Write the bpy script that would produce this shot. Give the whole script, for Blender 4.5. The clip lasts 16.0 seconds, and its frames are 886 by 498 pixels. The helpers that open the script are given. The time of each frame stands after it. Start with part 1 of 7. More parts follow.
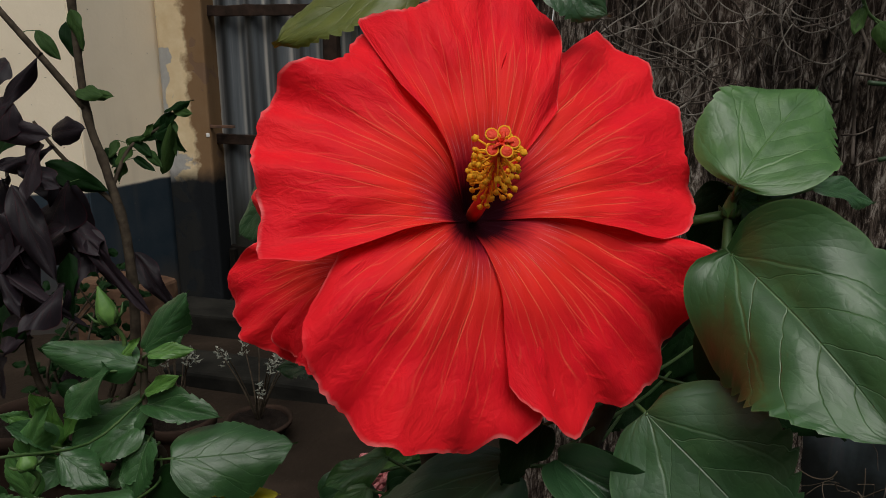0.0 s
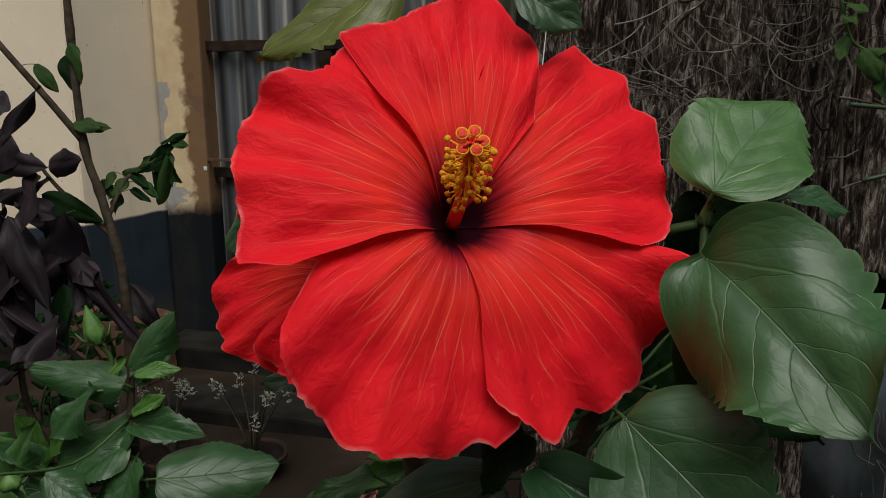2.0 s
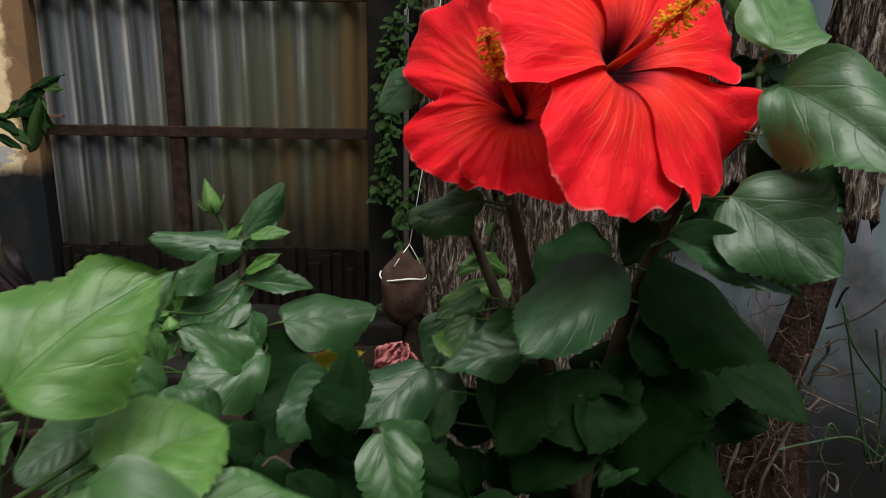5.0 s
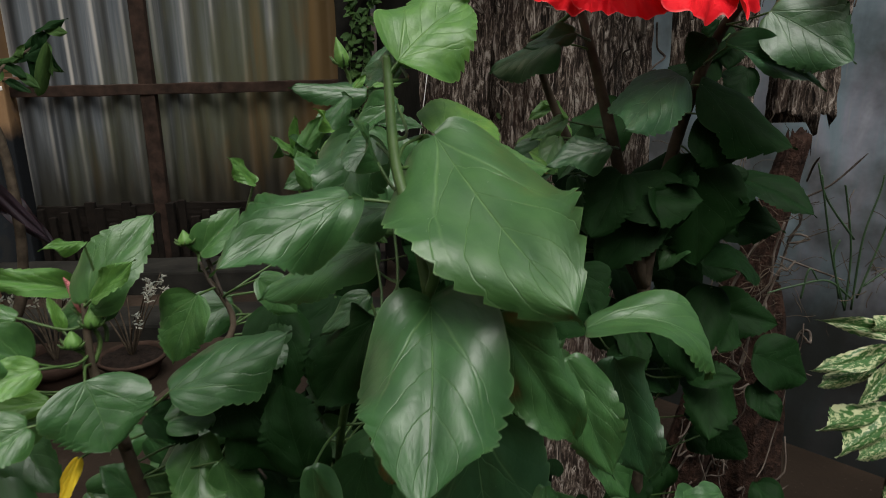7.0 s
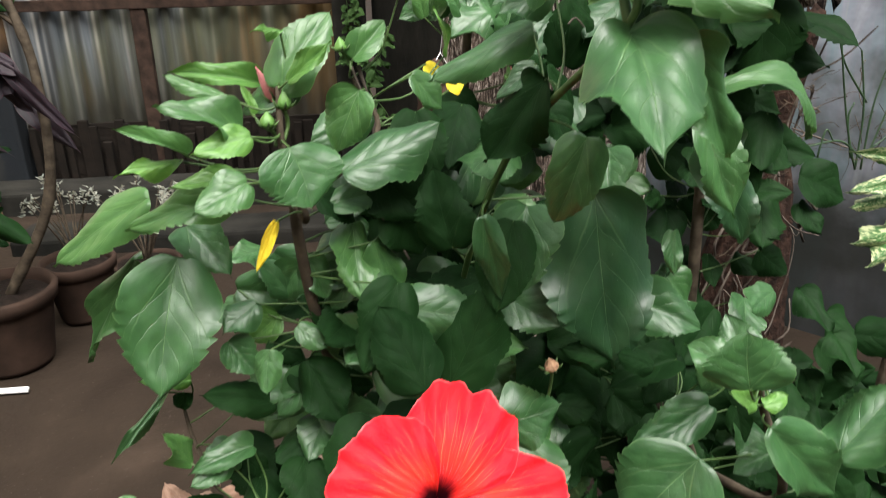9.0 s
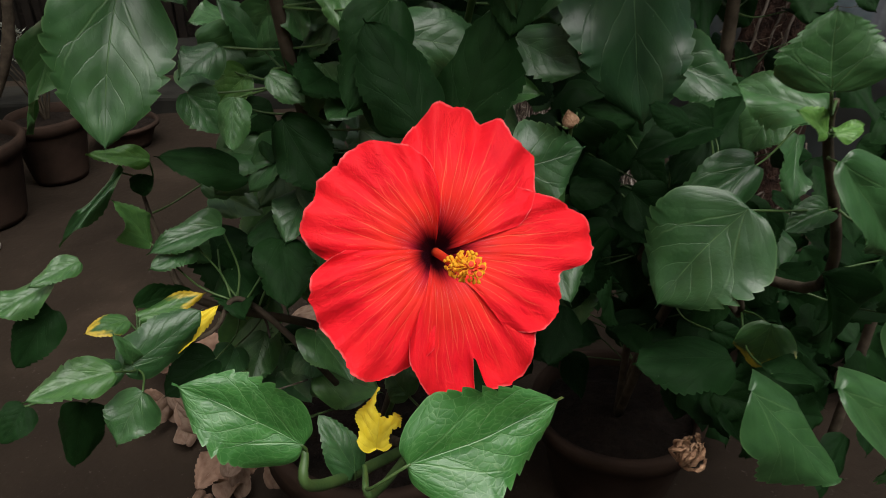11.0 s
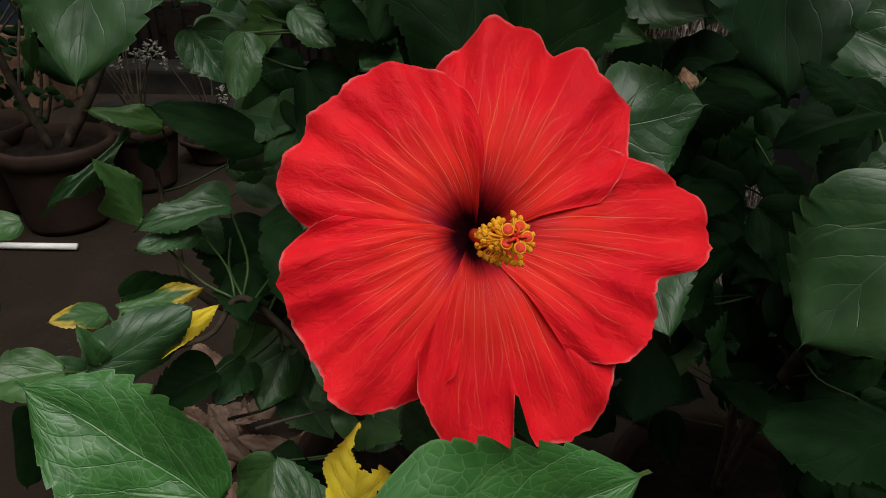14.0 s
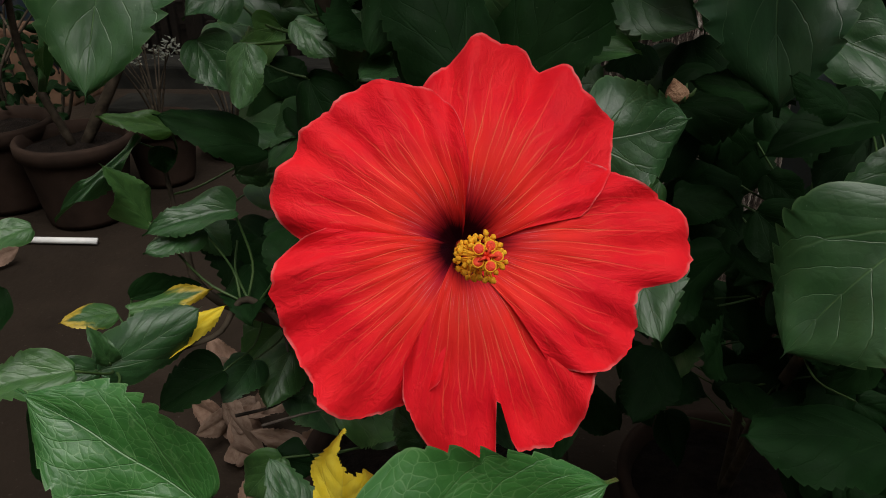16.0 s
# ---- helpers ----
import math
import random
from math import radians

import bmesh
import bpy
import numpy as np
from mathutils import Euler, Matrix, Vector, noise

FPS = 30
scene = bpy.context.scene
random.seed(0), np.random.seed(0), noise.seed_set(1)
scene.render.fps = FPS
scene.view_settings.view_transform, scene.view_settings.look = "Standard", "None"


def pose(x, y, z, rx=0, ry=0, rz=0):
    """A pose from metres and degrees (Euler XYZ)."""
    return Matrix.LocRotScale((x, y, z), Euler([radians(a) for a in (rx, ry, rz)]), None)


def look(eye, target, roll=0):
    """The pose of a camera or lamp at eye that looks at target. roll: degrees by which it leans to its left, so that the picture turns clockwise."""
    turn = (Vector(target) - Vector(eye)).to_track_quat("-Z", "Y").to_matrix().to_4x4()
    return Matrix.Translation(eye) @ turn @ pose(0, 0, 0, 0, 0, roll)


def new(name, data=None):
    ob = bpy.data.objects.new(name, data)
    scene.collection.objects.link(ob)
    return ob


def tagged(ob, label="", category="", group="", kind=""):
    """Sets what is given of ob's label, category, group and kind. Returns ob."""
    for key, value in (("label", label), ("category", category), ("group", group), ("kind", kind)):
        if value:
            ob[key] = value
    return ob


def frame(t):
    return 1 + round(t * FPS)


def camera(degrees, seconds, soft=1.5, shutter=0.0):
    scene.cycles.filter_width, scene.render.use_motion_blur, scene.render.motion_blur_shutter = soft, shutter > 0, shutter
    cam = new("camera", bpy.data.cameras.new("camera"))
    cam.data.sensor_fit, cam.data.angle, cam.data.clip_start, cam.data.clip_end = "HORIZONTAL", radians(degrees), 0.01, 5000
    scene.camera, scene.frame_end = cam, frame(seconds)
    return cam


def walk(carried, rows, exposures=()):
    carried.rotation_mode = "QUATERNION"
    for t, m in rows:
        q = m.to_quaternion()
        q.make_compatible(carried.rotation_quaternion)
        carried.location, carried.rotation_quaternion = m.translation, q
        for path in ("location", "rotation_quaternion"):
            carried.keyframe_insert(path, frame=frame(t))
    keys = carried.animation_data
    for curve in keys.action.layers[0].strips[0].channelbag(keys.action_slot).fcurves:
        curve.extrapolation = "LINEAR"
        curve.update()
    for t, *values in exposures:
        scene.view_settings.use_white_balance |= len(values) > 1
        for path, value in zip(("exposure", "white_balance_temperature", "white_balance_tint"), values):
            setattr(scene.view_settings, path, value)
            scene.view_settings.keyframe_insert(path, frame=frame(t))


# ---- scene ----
EXPO = [(0, -0.17), (4.5, -0.12), (5.0, 0.55), (5.2, 0.62), (7.3, 0.6), (8.0, 0.93), (8.5, 1.45), (9.0, 1.98), (9.5, 2.06), (10.2, 1.46), (12.3, 0.06), (16, 0.04)]
cam = camera(60.1, 16.0, soft=0.9, shutter=0.4)
PATH = [
    (0, (0.0800, 0.0912, 1.1360), (0.0512, 1.6360, 0.7192), -0.00),
    (0.5, (0.0816, 0.0896, 1.1360), (0.0576, 1.6416, 0.7496), 0.60),
    (1, (0.0832, 0.0872, 1.1328), (0.0800, 1.6448, 0.7688), 0.60),
    (1.5, (0.0840, 0.0856, 1.1280), (0.0656, 1.6448, 0.7680), 0.20),
    (2, (0.0864, 0.0864, 1.1280), (0.0616, 1.6472, 0.7800), -0.20),
    (2.5, (0.0840, 0.0816, 1.1280), (0.0584, 1.6480, 0.8024), -0.20),
    (3, (0.0760, 0.0776, 1.1256), (0.1320, 1.6416, 0.7936), -0.00),
    (3.5, (0.0592, 0.0680, 1.1192), (0.2320, 1.6168, 0.7568), 0.60),
    (4, (0.0248, 0.0528, 1.1136), (0.2600, 1.5904, 0.7400), 0.20),
    (4.5, (-0.0232, 0.0216, 1.0984), (0.2848, 1.5392, 0.6960), 0.50),
    (5, (-0.0816, -0.0112, 1.0896), (0.2688, 1.4944, 0.6760), 0.80),
    (5.2, (-0.1008, -0.0176, 1.0824), (0.2640, 1.4808, 0.6576), 0.90),
    (7.3, (-0.2440, -0.1488, 1.0216), (0.2152, 1.3064, 0.5408), -1.00),
    (7.5, (-0.2544, -0.1632, 1.0216), (0.2088, 1.2904, 0.5384), -0.90),
    (8, (-0.2728, -0.1760, 1.0104), (0.1560, 1.2816, 0.5088), -1.10),
    (8.5, (-0.3048, -0.1816, 0.9808), (0.1168, 1.2600, 0.4280), -1.50),
    (9, (-0.3712, -0.1912, 0.9576), (0.1240, 1.2048, 0.3536), -1.20),
    (9.5, (-0.4000, -0.1960, 0.9344), (0.1264, 1.1512, 0.2504), -1.10),
    (10, (-0.4016, -0.1888, 0.8952), (0.1344, 1.1160, 0.1400), -0.80),
    (10.2, (-0.3968, -0.1848, 0.8800), (0.1432, 1.1064, 0.1048), -0.20),
    (12.3, (-0.3232, -0.0896, 0.7600), (0.0336, 1.2560, -0.0280), -0.70),
    (12.5, (-0.3192, -0.0840, 0.7544), (0.0304, 1.2688, -0.0248), -0.40),
    (13, (-0.3152, -0.0744, 0.7464), (0.0200, 1.3016, 0.0032), -0.10),
    (13.5, (-0.3144, -0.0680, 0.7400), (0.0032, 1.3248, 0.0192), 0.20),
    (14, (-0.3120, -0.0640, 0.7400), (-0.0056, 1.3400, 0.0352), 0.30),
    (14.5, (-0.3128, -0.0656, 0.7424), (-0.0136, 1.3432, 0.0464), 0.20),
    (15, (-0.3104, -0.0688, 0.7448), (-0.0056, 1.3384, 0.0480), 0.00),
    (15.5, (-0.3080, -0.0720, 0.7480), (-0.0176, 1.3296, 0.0328), -0.40),
    (16, (-0.3016, -0.0720, 0.7504), (-0.0360, 1.3328, 0.0320), -0.20),
]
walk(cam, [(t, look(eye, target, roll)) for t, eye, target, roll in PATH], EXPO)

# ---------------------------------------------------------------- light
world = bpy.data.worlds.new("sky")
scene.world = world
world.use_nodes = True
wn = world.node_tree.nodes
sky = wn.new("ShaderNodeTexSky")
sky.sky_type = "NISHITA"
sky.sun_disc = False
sky.sun_elevation, sky.sun_rotation = radians(62), radians(200)
sky.air_density, sky.dust_density, sky.ozone_density = 1.0, 4.0, 1.0
cloud = wn.new("ShaderNodeHueSaturation")
cloud.inputs["Saturation"].default_value = 0.3
world.node_tree.links.new(sky.outputs[0], cloud.inputs["Color"])
world.node_tree.links.new(cloud.outputs[0], wn["Background"].inputs[0])
wn["Background"].inputs[1].default_value = 0.060
sun = new("sun", bpy.data.lights.new("sun", "SUN"))
sun.data.energy, sun.data.angle, sun.data.color = 2.3, radians(45), (1.0, 0.97, 0.92)
sun.matrix_world = look((0.6, -1.9, 5.0), (0, 0.4, 0.6))

# ---------------------------------------------------------------- materials
class Nodes:
    """Short forms for building a node material."""

    def __init__(self, name, rough=0.6, metal=0.0, spec=0.5):
        self.mat = bpy.data.materials.new(name)
        self.mat.use_nodes = True
        self.tree = self.mat.node_tree
        self.n = self.tree.nodes
        self.bsdf = self.n["Principled BSDF"]
        self.bsdf.inputs["Roughness"].default_value = rough
        self.bsdf.inputs["Metallic"].default_value = metal
        self.bsdf.inputs["Specular IOR Level"].default_value = spec

    def link(self, a, b):
        self.tree.links.new(a, b)

    def put(self, socket, v):
        if isinstance(v, (int, float)):
            socket.default_value = v
        elif isinstance(v, (tuple, list)):
            socket.default_value = (*v, 1.0) if len(v) == 3 and len(socket.default_value) == 4 else v
        else:
            self.link(v, socket)

    def math(self, op, a, b=0.0, c=0.0, clamp=False):
        m = self.n.new("ShaderNodeMath")
        m.operation, m.use_clamp = op, clamp
        for i, v in enumerate((a, b, c)):
            self.put(m.inputs[i], v)
        return m.outputs[0]

    def coords(self, which="Object"):
        return self.n.new("ShaderNodeTexCoord").outputs[which]

    def split(self, v):
        s = self.n.new("ShaderNodeSeparateXYZ")
        self.link(v, s.inputs[0])
        return s.outputs

    def scaled(self, v, scale):
        m = self.n.new("ShaderNodeMapping")
        self.link(v, m.inputs["Vector"])
        m.inputs["Scale"].default_value = scale
        return m.outputs[0]

    def noise(self, scale, detail=4.0, vec=None, rough=0.55, distort=0.0):
        t = self.n.new("ShaderNodeTexNoise")
        t.inputs["Scale"].default_value, t.inputs["Detail"].default_value = scale, detail
        t.inputs["Roughness"].default_value, t.inputs["Distortion"].default_value = rough, distort
        self.link(vec if vec is not None else self.coords(), t.inputs["Vector"])
        return t.outputs["Fac"]

    def cells(self, scale, vec=None):
        t = self.n.new("ShaderNodeTexVoronoi")
        t.inputs["Scale"].default_value = scale
        self.link(vec if vec is not None else self.coords(), t.inputs["Vector"])
        return t.outputs["Distance"]

    def ramp(self, fac, *stops):
        r = self.n.new("ShaderNodeValToRGB")
        self.put(r.inputs[0], fac)
        e = r.color_ramp.elements
        while len(e) < len(stops):
            e.new(0.5)
        for el, (p, c) in zip(e, stops):
            el.position = p
            el.color = (c, c, c, 1) if isinstance(c, (int, float)) else (*c, 1)
        return r.outputs[0]

    def mix(self, fac, a, b, mode="MIX"):
        m = self.n.new("ShaderNodeMix")
        m.data_type, m.blend_type = "RGBA", mode
        self.put(m.inputs[0], fac)
        self.put(m.inputs[6], a)
        self.put(m.inputs[7], b)
        return m.outputs[2]

    def rand(self):
        return self.n.new("ShaderNodeObjectInfo").outputs["Random"]

    def bump(self, height, strength=0.3, dist=0.002):
        b = self.n.new("ShaderNodeBump")
        b.inputs["Strength"].default_value, b.inputs["Distance"].default_value = strength, dist
        self.link(height, b.inputs["Height"])
        self.link(b.outputs[0], self.bsdf.inputs["Normal"])
        return b.outputs[0]

    def colour(self, c):
        self.put(self.bsdf.inputs["Base Color"], c)

    def rough(self, r):
        self.put(self.bsdf.inputs["Roughness"], r)

    def thin(self, colour, amount):
        """Lets some light through, as a leaf or a petal does."""
        t = self.n.new("ShaderNodeBsdfTranslucent")
        self.put(t.inputs[0], colour)
        m = self.n.new("ShaderNodeMixShader")
        m.inputs[0].default_value = amount
        self.link(self.bsdf.outputs[0], m.inputs[1])
        self.link(t.outputs[0], m.inputs[2])
        self.link(m.outputs[0], self.n["Material Output"].inputs[0])


def leaf_material(name, dark, light, vein, rough=0.36, blotch=None, net_amount=0.05):
    k = Nodes(name, rough, spec=0.72 if rough < 0.45 else 0.3 if rough < 0.5 else 0.10)
    uv = k.coords("UV")
    s = k.split(uv)
    across = k.math("ABSOLUTE", k.math("SUBTRACT", s[0], 0.5))
    along = s[1]
    mid = k.math("SUBTRACT", 1.0, k.math("MULTIPLY", across, 130.0), clamp=True)
    wob = k.math("MULTIPLY", k.math("SUBTRACT", k.noise(6.0, 2.0, uv), 0.5), 0.07)
    q = k.math("ADD", k.math("SUBTRACT", along, k.math("MULTIPLY", across, 0.85)), wob)
    lane = k.math("PINGPONG", k.math("MULTIPLY", q, 5.5), 0.5)
    side = k.math("SUBTRACT", 1.0, k.math("MULTIPLY", lane, 40.0), clamp=True)
    side = k.math("MULTIPLY", side, k.ramp(q, (0.10, 0.0), (0.16, 1.0)))
    fan = k.math("ABSOLUTE", k.math("SUBTRACT", k.math("ADD", across, k.math("MULTIPLY", wob, 0.5)), k.math("MULTIPLY", along, 0.62)))
    fan = k.math("MULTIPLY", k.math("SUBTRACT", 1.0, k.math("MULTIPLY", fan, 70.0), clamp=True), k.ramp(along, (0.3, 1.0), (0.7, 0.0)))
    net = k.n.new("ShaderNodeTexVoronoi")
    net.feature = "DISTANCE_TO_EDGE"
    net.inputs["Scale"].default_value = 15.0
    warp = k.n.new("ShaderNodeVectorMath")
    warp.operation = "ADD"
    k.link(uv, warp.inputs[0])
    bend = k.n.new("ShaderNodeTexNoise")
    bend.inputs["Scale"].default_value = 5.0
    k.link(uv, bend.inputs["Vector"])
    swing = k.n.new("ShaderNodeVectorMath")
    swing.operation = "SCALE"
    swing.inputs[3].default_value = 0.12
    k.link(bend.outputs["Color"], swing.inputs[0])
    k.link(swing.outputs[0], warp.inputs[1])
    k.link(warp.outputs[0], net.inputs["Vector"])
    fine = k.math("SUBTRACT", 1.0, k.math("MULTIPLY", net.outputs["Distance"], 22.0), clamp=True)
    fine = k.math("MULTIPLY", fine, k.ramp(k.rand(), (0.0, 0.6), (0.9, 1.0)) if net_amount > 0.2 else k.ramp(k.rand(), (0.45, 0.0), (0.95, 1.0)))
    veins = k.math("MAXIMUM", mid, k.math("MULTIPLY", k.math("MAXIMUM", side, fan), 0.6))
    mottling = k.noise(5.0, 5.0, uv)
    base = k.mix(k.ramp(mottling, (0.3, 0.0), (0.75, 1.0)), dark, light)
    base = k.mix(1.0, base, k.mix(k.rand(), (0.72, 0.78, 0.72), (1.2, 1.15, 1.0)), "MULTIPLY")
    col = k.mix(k.math("MULTIPLY", veins, k.ramp(k.noise(9.0, 2.0, uv), (0.35, 0.25), (0.65, 0.75))), base, vein)
    col = k.mix(k.ramp(across, (0.483, 0.0), (0.496, 0.35)), col, vein)
    col = k.mix(k.math("MULTIPLY", fine, net_amount), col, vein)
    dots = k.n.new("ShaderNodeTexVoronoi")
    dots.inputs["Scale"].default_value = 34.0
    k.link(uv, dots.inputs["Vector"])
    few = k.ramp(k.split(dots.outputs["Color"])[0], (0.86, 0.0), (0.90, 1.0))
    fleck = k.math("MULTIPLY", k.math("SUBTRACT", 1.0, k.math("MULTIPLY", dots.outputs["Distance"], 9.0), clamp=True), few)
    col = k.mix(k.math("MULTIPLY", fleck, 0.5), col, (0.50, 0.54, 0.46))
    if blotch:
        far = k.math("ADD", k.math("MULTIPLY", along, 0.55), k.math("ADD", k.math("MULTIPLY", across, 0.5), k.math("MULTIPLY", k.noise(5.0, 4.0, uv), 0.5)))
        col = k.mix(k.ramp(far, (0.66, 0.0), (0.82, 1.0)), col, blotch)
    k.colour(col)
    k.rough(k.math("ADD", rough - 0.02, k.math("MULTIPLY", k.noise(7.0, 4.0, uv), 0.22)))
    swell = k.math("POWER", k.math("MULTIPLY", lane, 2.0), 0.6)
    quilt = k.math("MULTIPLY", swell, k.math("MULTIPLY", k.ramp(across, (0.0, 0.3), (0.10, 1.0), (0.42, 0.9), (0.5, 0.2)), 0.26))
    pucker = k.math("MULTIPLY", k.noise(3.4, 2.0, uv, 0.5, 0.3), 0.9)
    cell = k.math("MULTIPLY", k.math("POWER", net.outputs["Distance"], 0.7), 0.16 if net_amount < 0.2 else 0.26)
    h = k.math("ADD", k.math("ADD", quilt, pucker), k.math("ADD", cell, k.math("MULTIPLY", k.noise(70.0, 3.0, uv), 0.05)))
    h = k.math("SUBTRACT", h, k.math("ADD", k.math("MULTIPLY", mid, 0.40), k.math("MULTIPLY", k.math("MAXIMUM", side, fan), 0.24)))
    k.bump(h, 0.55, 0.0014)
    k.thin(k.mix(0.5, col, (light[0] * 1.6, light[1] * 1.6, light[2] * 0.8)), 0.16)
    return k.mat


def petal_material(name, red, deep, pale):
    k = Nodes(name, 0.55, spec=0.09)
    uv = k.coords("UV")
    s = k.split(uv)
    side, out = k.math("SUBTRACT", s[0], 0.5), s[1]
    wob = k.noise(1.6, 1.5, k.scaled(uv, (2.0, 0.9, 1)))
    x = k.math("ADD", side, k.math("MULTIPLY", k.math("SUBTRACT", wob, 0.5), 0.09))
    spread = k.math("MULTIPLY", x, k.math("ADD", 0.72, k.math("MULTIPLY", out, 0.4)))
    one = k.math("SUBTRACT", 1.0, k.math("MULTIPLY", k.math("PINGPONG", k.math("MULTIPLY", spread, 14.0), 0.5), k.math("ADD", 7.0, k.math("MULTIPLY", out, 16.0))), clamp=True)
    fork = k.math("ADD", x, k.math("MULTIPLY", k.math("SUBTRACT", k.noise(3.0, 1.0, uv), 0.5), 0.13))
    two = k.math("SUBTRACT", 1.0, k.math("MULTIPLY", k.math("PINGPONG", k.math("ADD", k.math("MULTIPLY", fork, 29.0), 0.3), 0.5), 7.0), clamp=True)
    keep = k.ramp(k.noise(1.0, 1.0, k.scaled(uv, (19, 2.2, 1))), (0.36, 0.0), (0.66, 1.0))
    keep2 = k.ramp(k.noise(1.0, 1.0, k.scaled(uv, (26, 3.0, 1))), (0.46, 0.0), (0.62, 1.0))
    fade = k.ramp(out, (0.22, 0.0), (0.29, 1.0), (0.42, 0.85), (0.68, 0.34), (0.94, 0.0))
    fade2 = k.ramp(out, (0.35, 0.0), (0.55, 0.45), (0.92, 0.0))
    veins = k.math("ADD", k.math("MULTIPLY", k.math("MULTIPLY", one, keep), fade), k.math("MULTIPLY", k.math("MULTIPLY", k.math("MULTIPLY", two, keep2), fade2), 0.7), clamp=True)
    cloud = k.noise(4.0, 4.0, uv)
    body = k.mix(k.ramp(cloud, (0.3, 0.0), (0.7, 1.0)), red, deep)
    body = k.mix(k.ramp(out, (0.25, 0.55), (0.68, 0.0)), body, (0.92, 0.056, 0.016))
    frost = k.math("MULTIPLY", k.ramp(out, (0.980, 0.0), (0.995, 0.55)), k.ramp(k.noise(6.0, 3.0, uv), (0.42, 0.1), (0.62, 1.0)))
    body = k.mix(frost, body, k.mix(k.ramp(k.noise(14.0, 2.0, uv), (0.45, 0.0), (0.6, 1.0)), (0.80, 0.12, 0.13), (0.88, 0.46, 0.44)))
    streak = k.ramp(k.noise(1.0, 4.0, k.scaled(uv, (30, 4.0, 1)), distort=0.6), (0.40, 0.0), (0.62, 1.0))
    body = k.mix(k.math("MULTIPLY", streak, 0.12), body, (0.92, 0.030, 0.026))
    dark = k.ramp(k.noise(1.0, 3.0, k.scaled(uv, (30, 11, 1)), distort=0.4), (0.58, 0.0), (0.72, 0.7))
    body = k.mix(k.math("MULTIPLY", k.math("MULTIPLY", dark, k.ramp(out, (0.4, 0.0), (0.8, 0.55))), 0.12), body, (0.52, 0.004, 0.012))
    col = k.mix(k.math("MULTIPLY", veins, 0.80), body, pale)
    core = k.math("ADD", out, k.math("MULTIPLY", k.math("SUBTRACT", k.noise(18.0, 2.0, k.scaled(uv, (3.0, 0.5, 1))), 0.5), 0.10))
    halo = k.math("MULTIPLY", k.ramp(core, (0.17, 1.0), (0.38, 0.0)), k.ramp(k.noise(1.0, 1.0, k.scaled(uv, (2.0, 0.3, 1))), (0.4, 0.35), (0.6, 1.0)))
    col = k.mix(k.math("MULTIPLY", halo, 0.75), col, (0.24, 0.006, 0.045))
    hairs = k.math("MULTIPLY", k.ramp(k.noise(1.0, 2.0, k.scaled(uv, (90, 3.0, 1))), (0.56, 0.0), (0.66, 0.8)), k.ramp(core, (0.22, 0.0), (0.27, 1.0), (0.30, 1.0), (0.38, 0.0)))
    col = k.mix(k.math("MULTIPLY", hairs, 0.35), col, (0.80, 0.42, 0.48))
    eye = k.ramp(core, (0.12, 1.0), (0.23, 0.0))
    col = k.mix(eye, col, (0.016, 0.001, 0.004))
    k.colour(col)
    rim = k.ramp(out, (0.45, 0.3), (0.85, 1.0))
    h = k.math("MULTIPLY", k.noise(1.0, 4.0, k.scaled(uv, (40, 11, 1)), distort=0.6), k.math("MULTIPLY", rim, 0.6))
    h = k.math("ADD", h, k.math("MULTIPLY", veins, 0.5))
    h = k.math("ADD", h, k.math("MULTIPLY", k.noise(1.0, 3.0, k.scaled(uv, (22, 10, 1)), distort=0.6), k.math("MULTIPLY", rim, 1.6)))
    k.bump(h, 0.46, 0.0014)
    k.bsdf.inputs["Sheen Weight"].default_value = 0.02
    k.bsdf.inputs["Sheen Roughness"].default_value = 0.4
    k.bsdf.inputs["Sheen Tint"].default_value = (1.0, 0.35, 0.3, 1)
    k.thin(k.mix(0.5, col, (0.9, 0.03, 0.02)), 0.12)
    return k.mat


def plain_material(name, a, b, rough=0.6, scale=30.0, bump=0.3, dist=0.001, metal=0.0, spec=None):
    k = Nodes(name, rough, metal, (0.15 if rough > 0.8 else 0.4) if spec is None else spec)
    n = k.noise(scale, 5.0)
    k.colour(k.mix(k.ramp(n, (0.32, 0.0), (0.68, 1.0)), a, b))
    k.bump(k.noise(scale * 3.0, 4.0), bump, dist)
    return k.mat


def pollen_material():
    k = Nodes("yellow_pollen", 0.7, spec=0.2)
    col = k.mix(k.noise(300.0, 3.0), (1.0, 0.46, 0.015), (1.0, 0.62, 0.05))
    k.colour(col)
    k.thin(col, 0.35)
    return k.mat


def bark_material():
    k = Nodes("rough_bark", 0.9, spec=0.2)
    c = k.coords()
    strips = k.noise(1.0, 6.0, k.scaled(c, (110, 110, 26)), 0.72, 0.9)
    coarse = k.noise(9.0, 4.0, c)
    col = k.ramp(strips, (0.36, (0.006, 0.005, 0.004)), (0.46, (0.036, 0.026, 0.020)), (0.53, (0.13, 0.10, 0.08)), (0.62, (0.44, 0.39, 0.34)))
    col = k.mix(k.ramp(coarse, (0.52, 0.0), (0.7, 0.7)), col, (0.035, 0.018, 0.012))
    k.colour(col)
    k.bump(k.math("ADD", strips, k.math("MULTIPLY", k.noise(120.0, 4.0, c), 0.4)), 0.9, 0.008)
    return k.mat


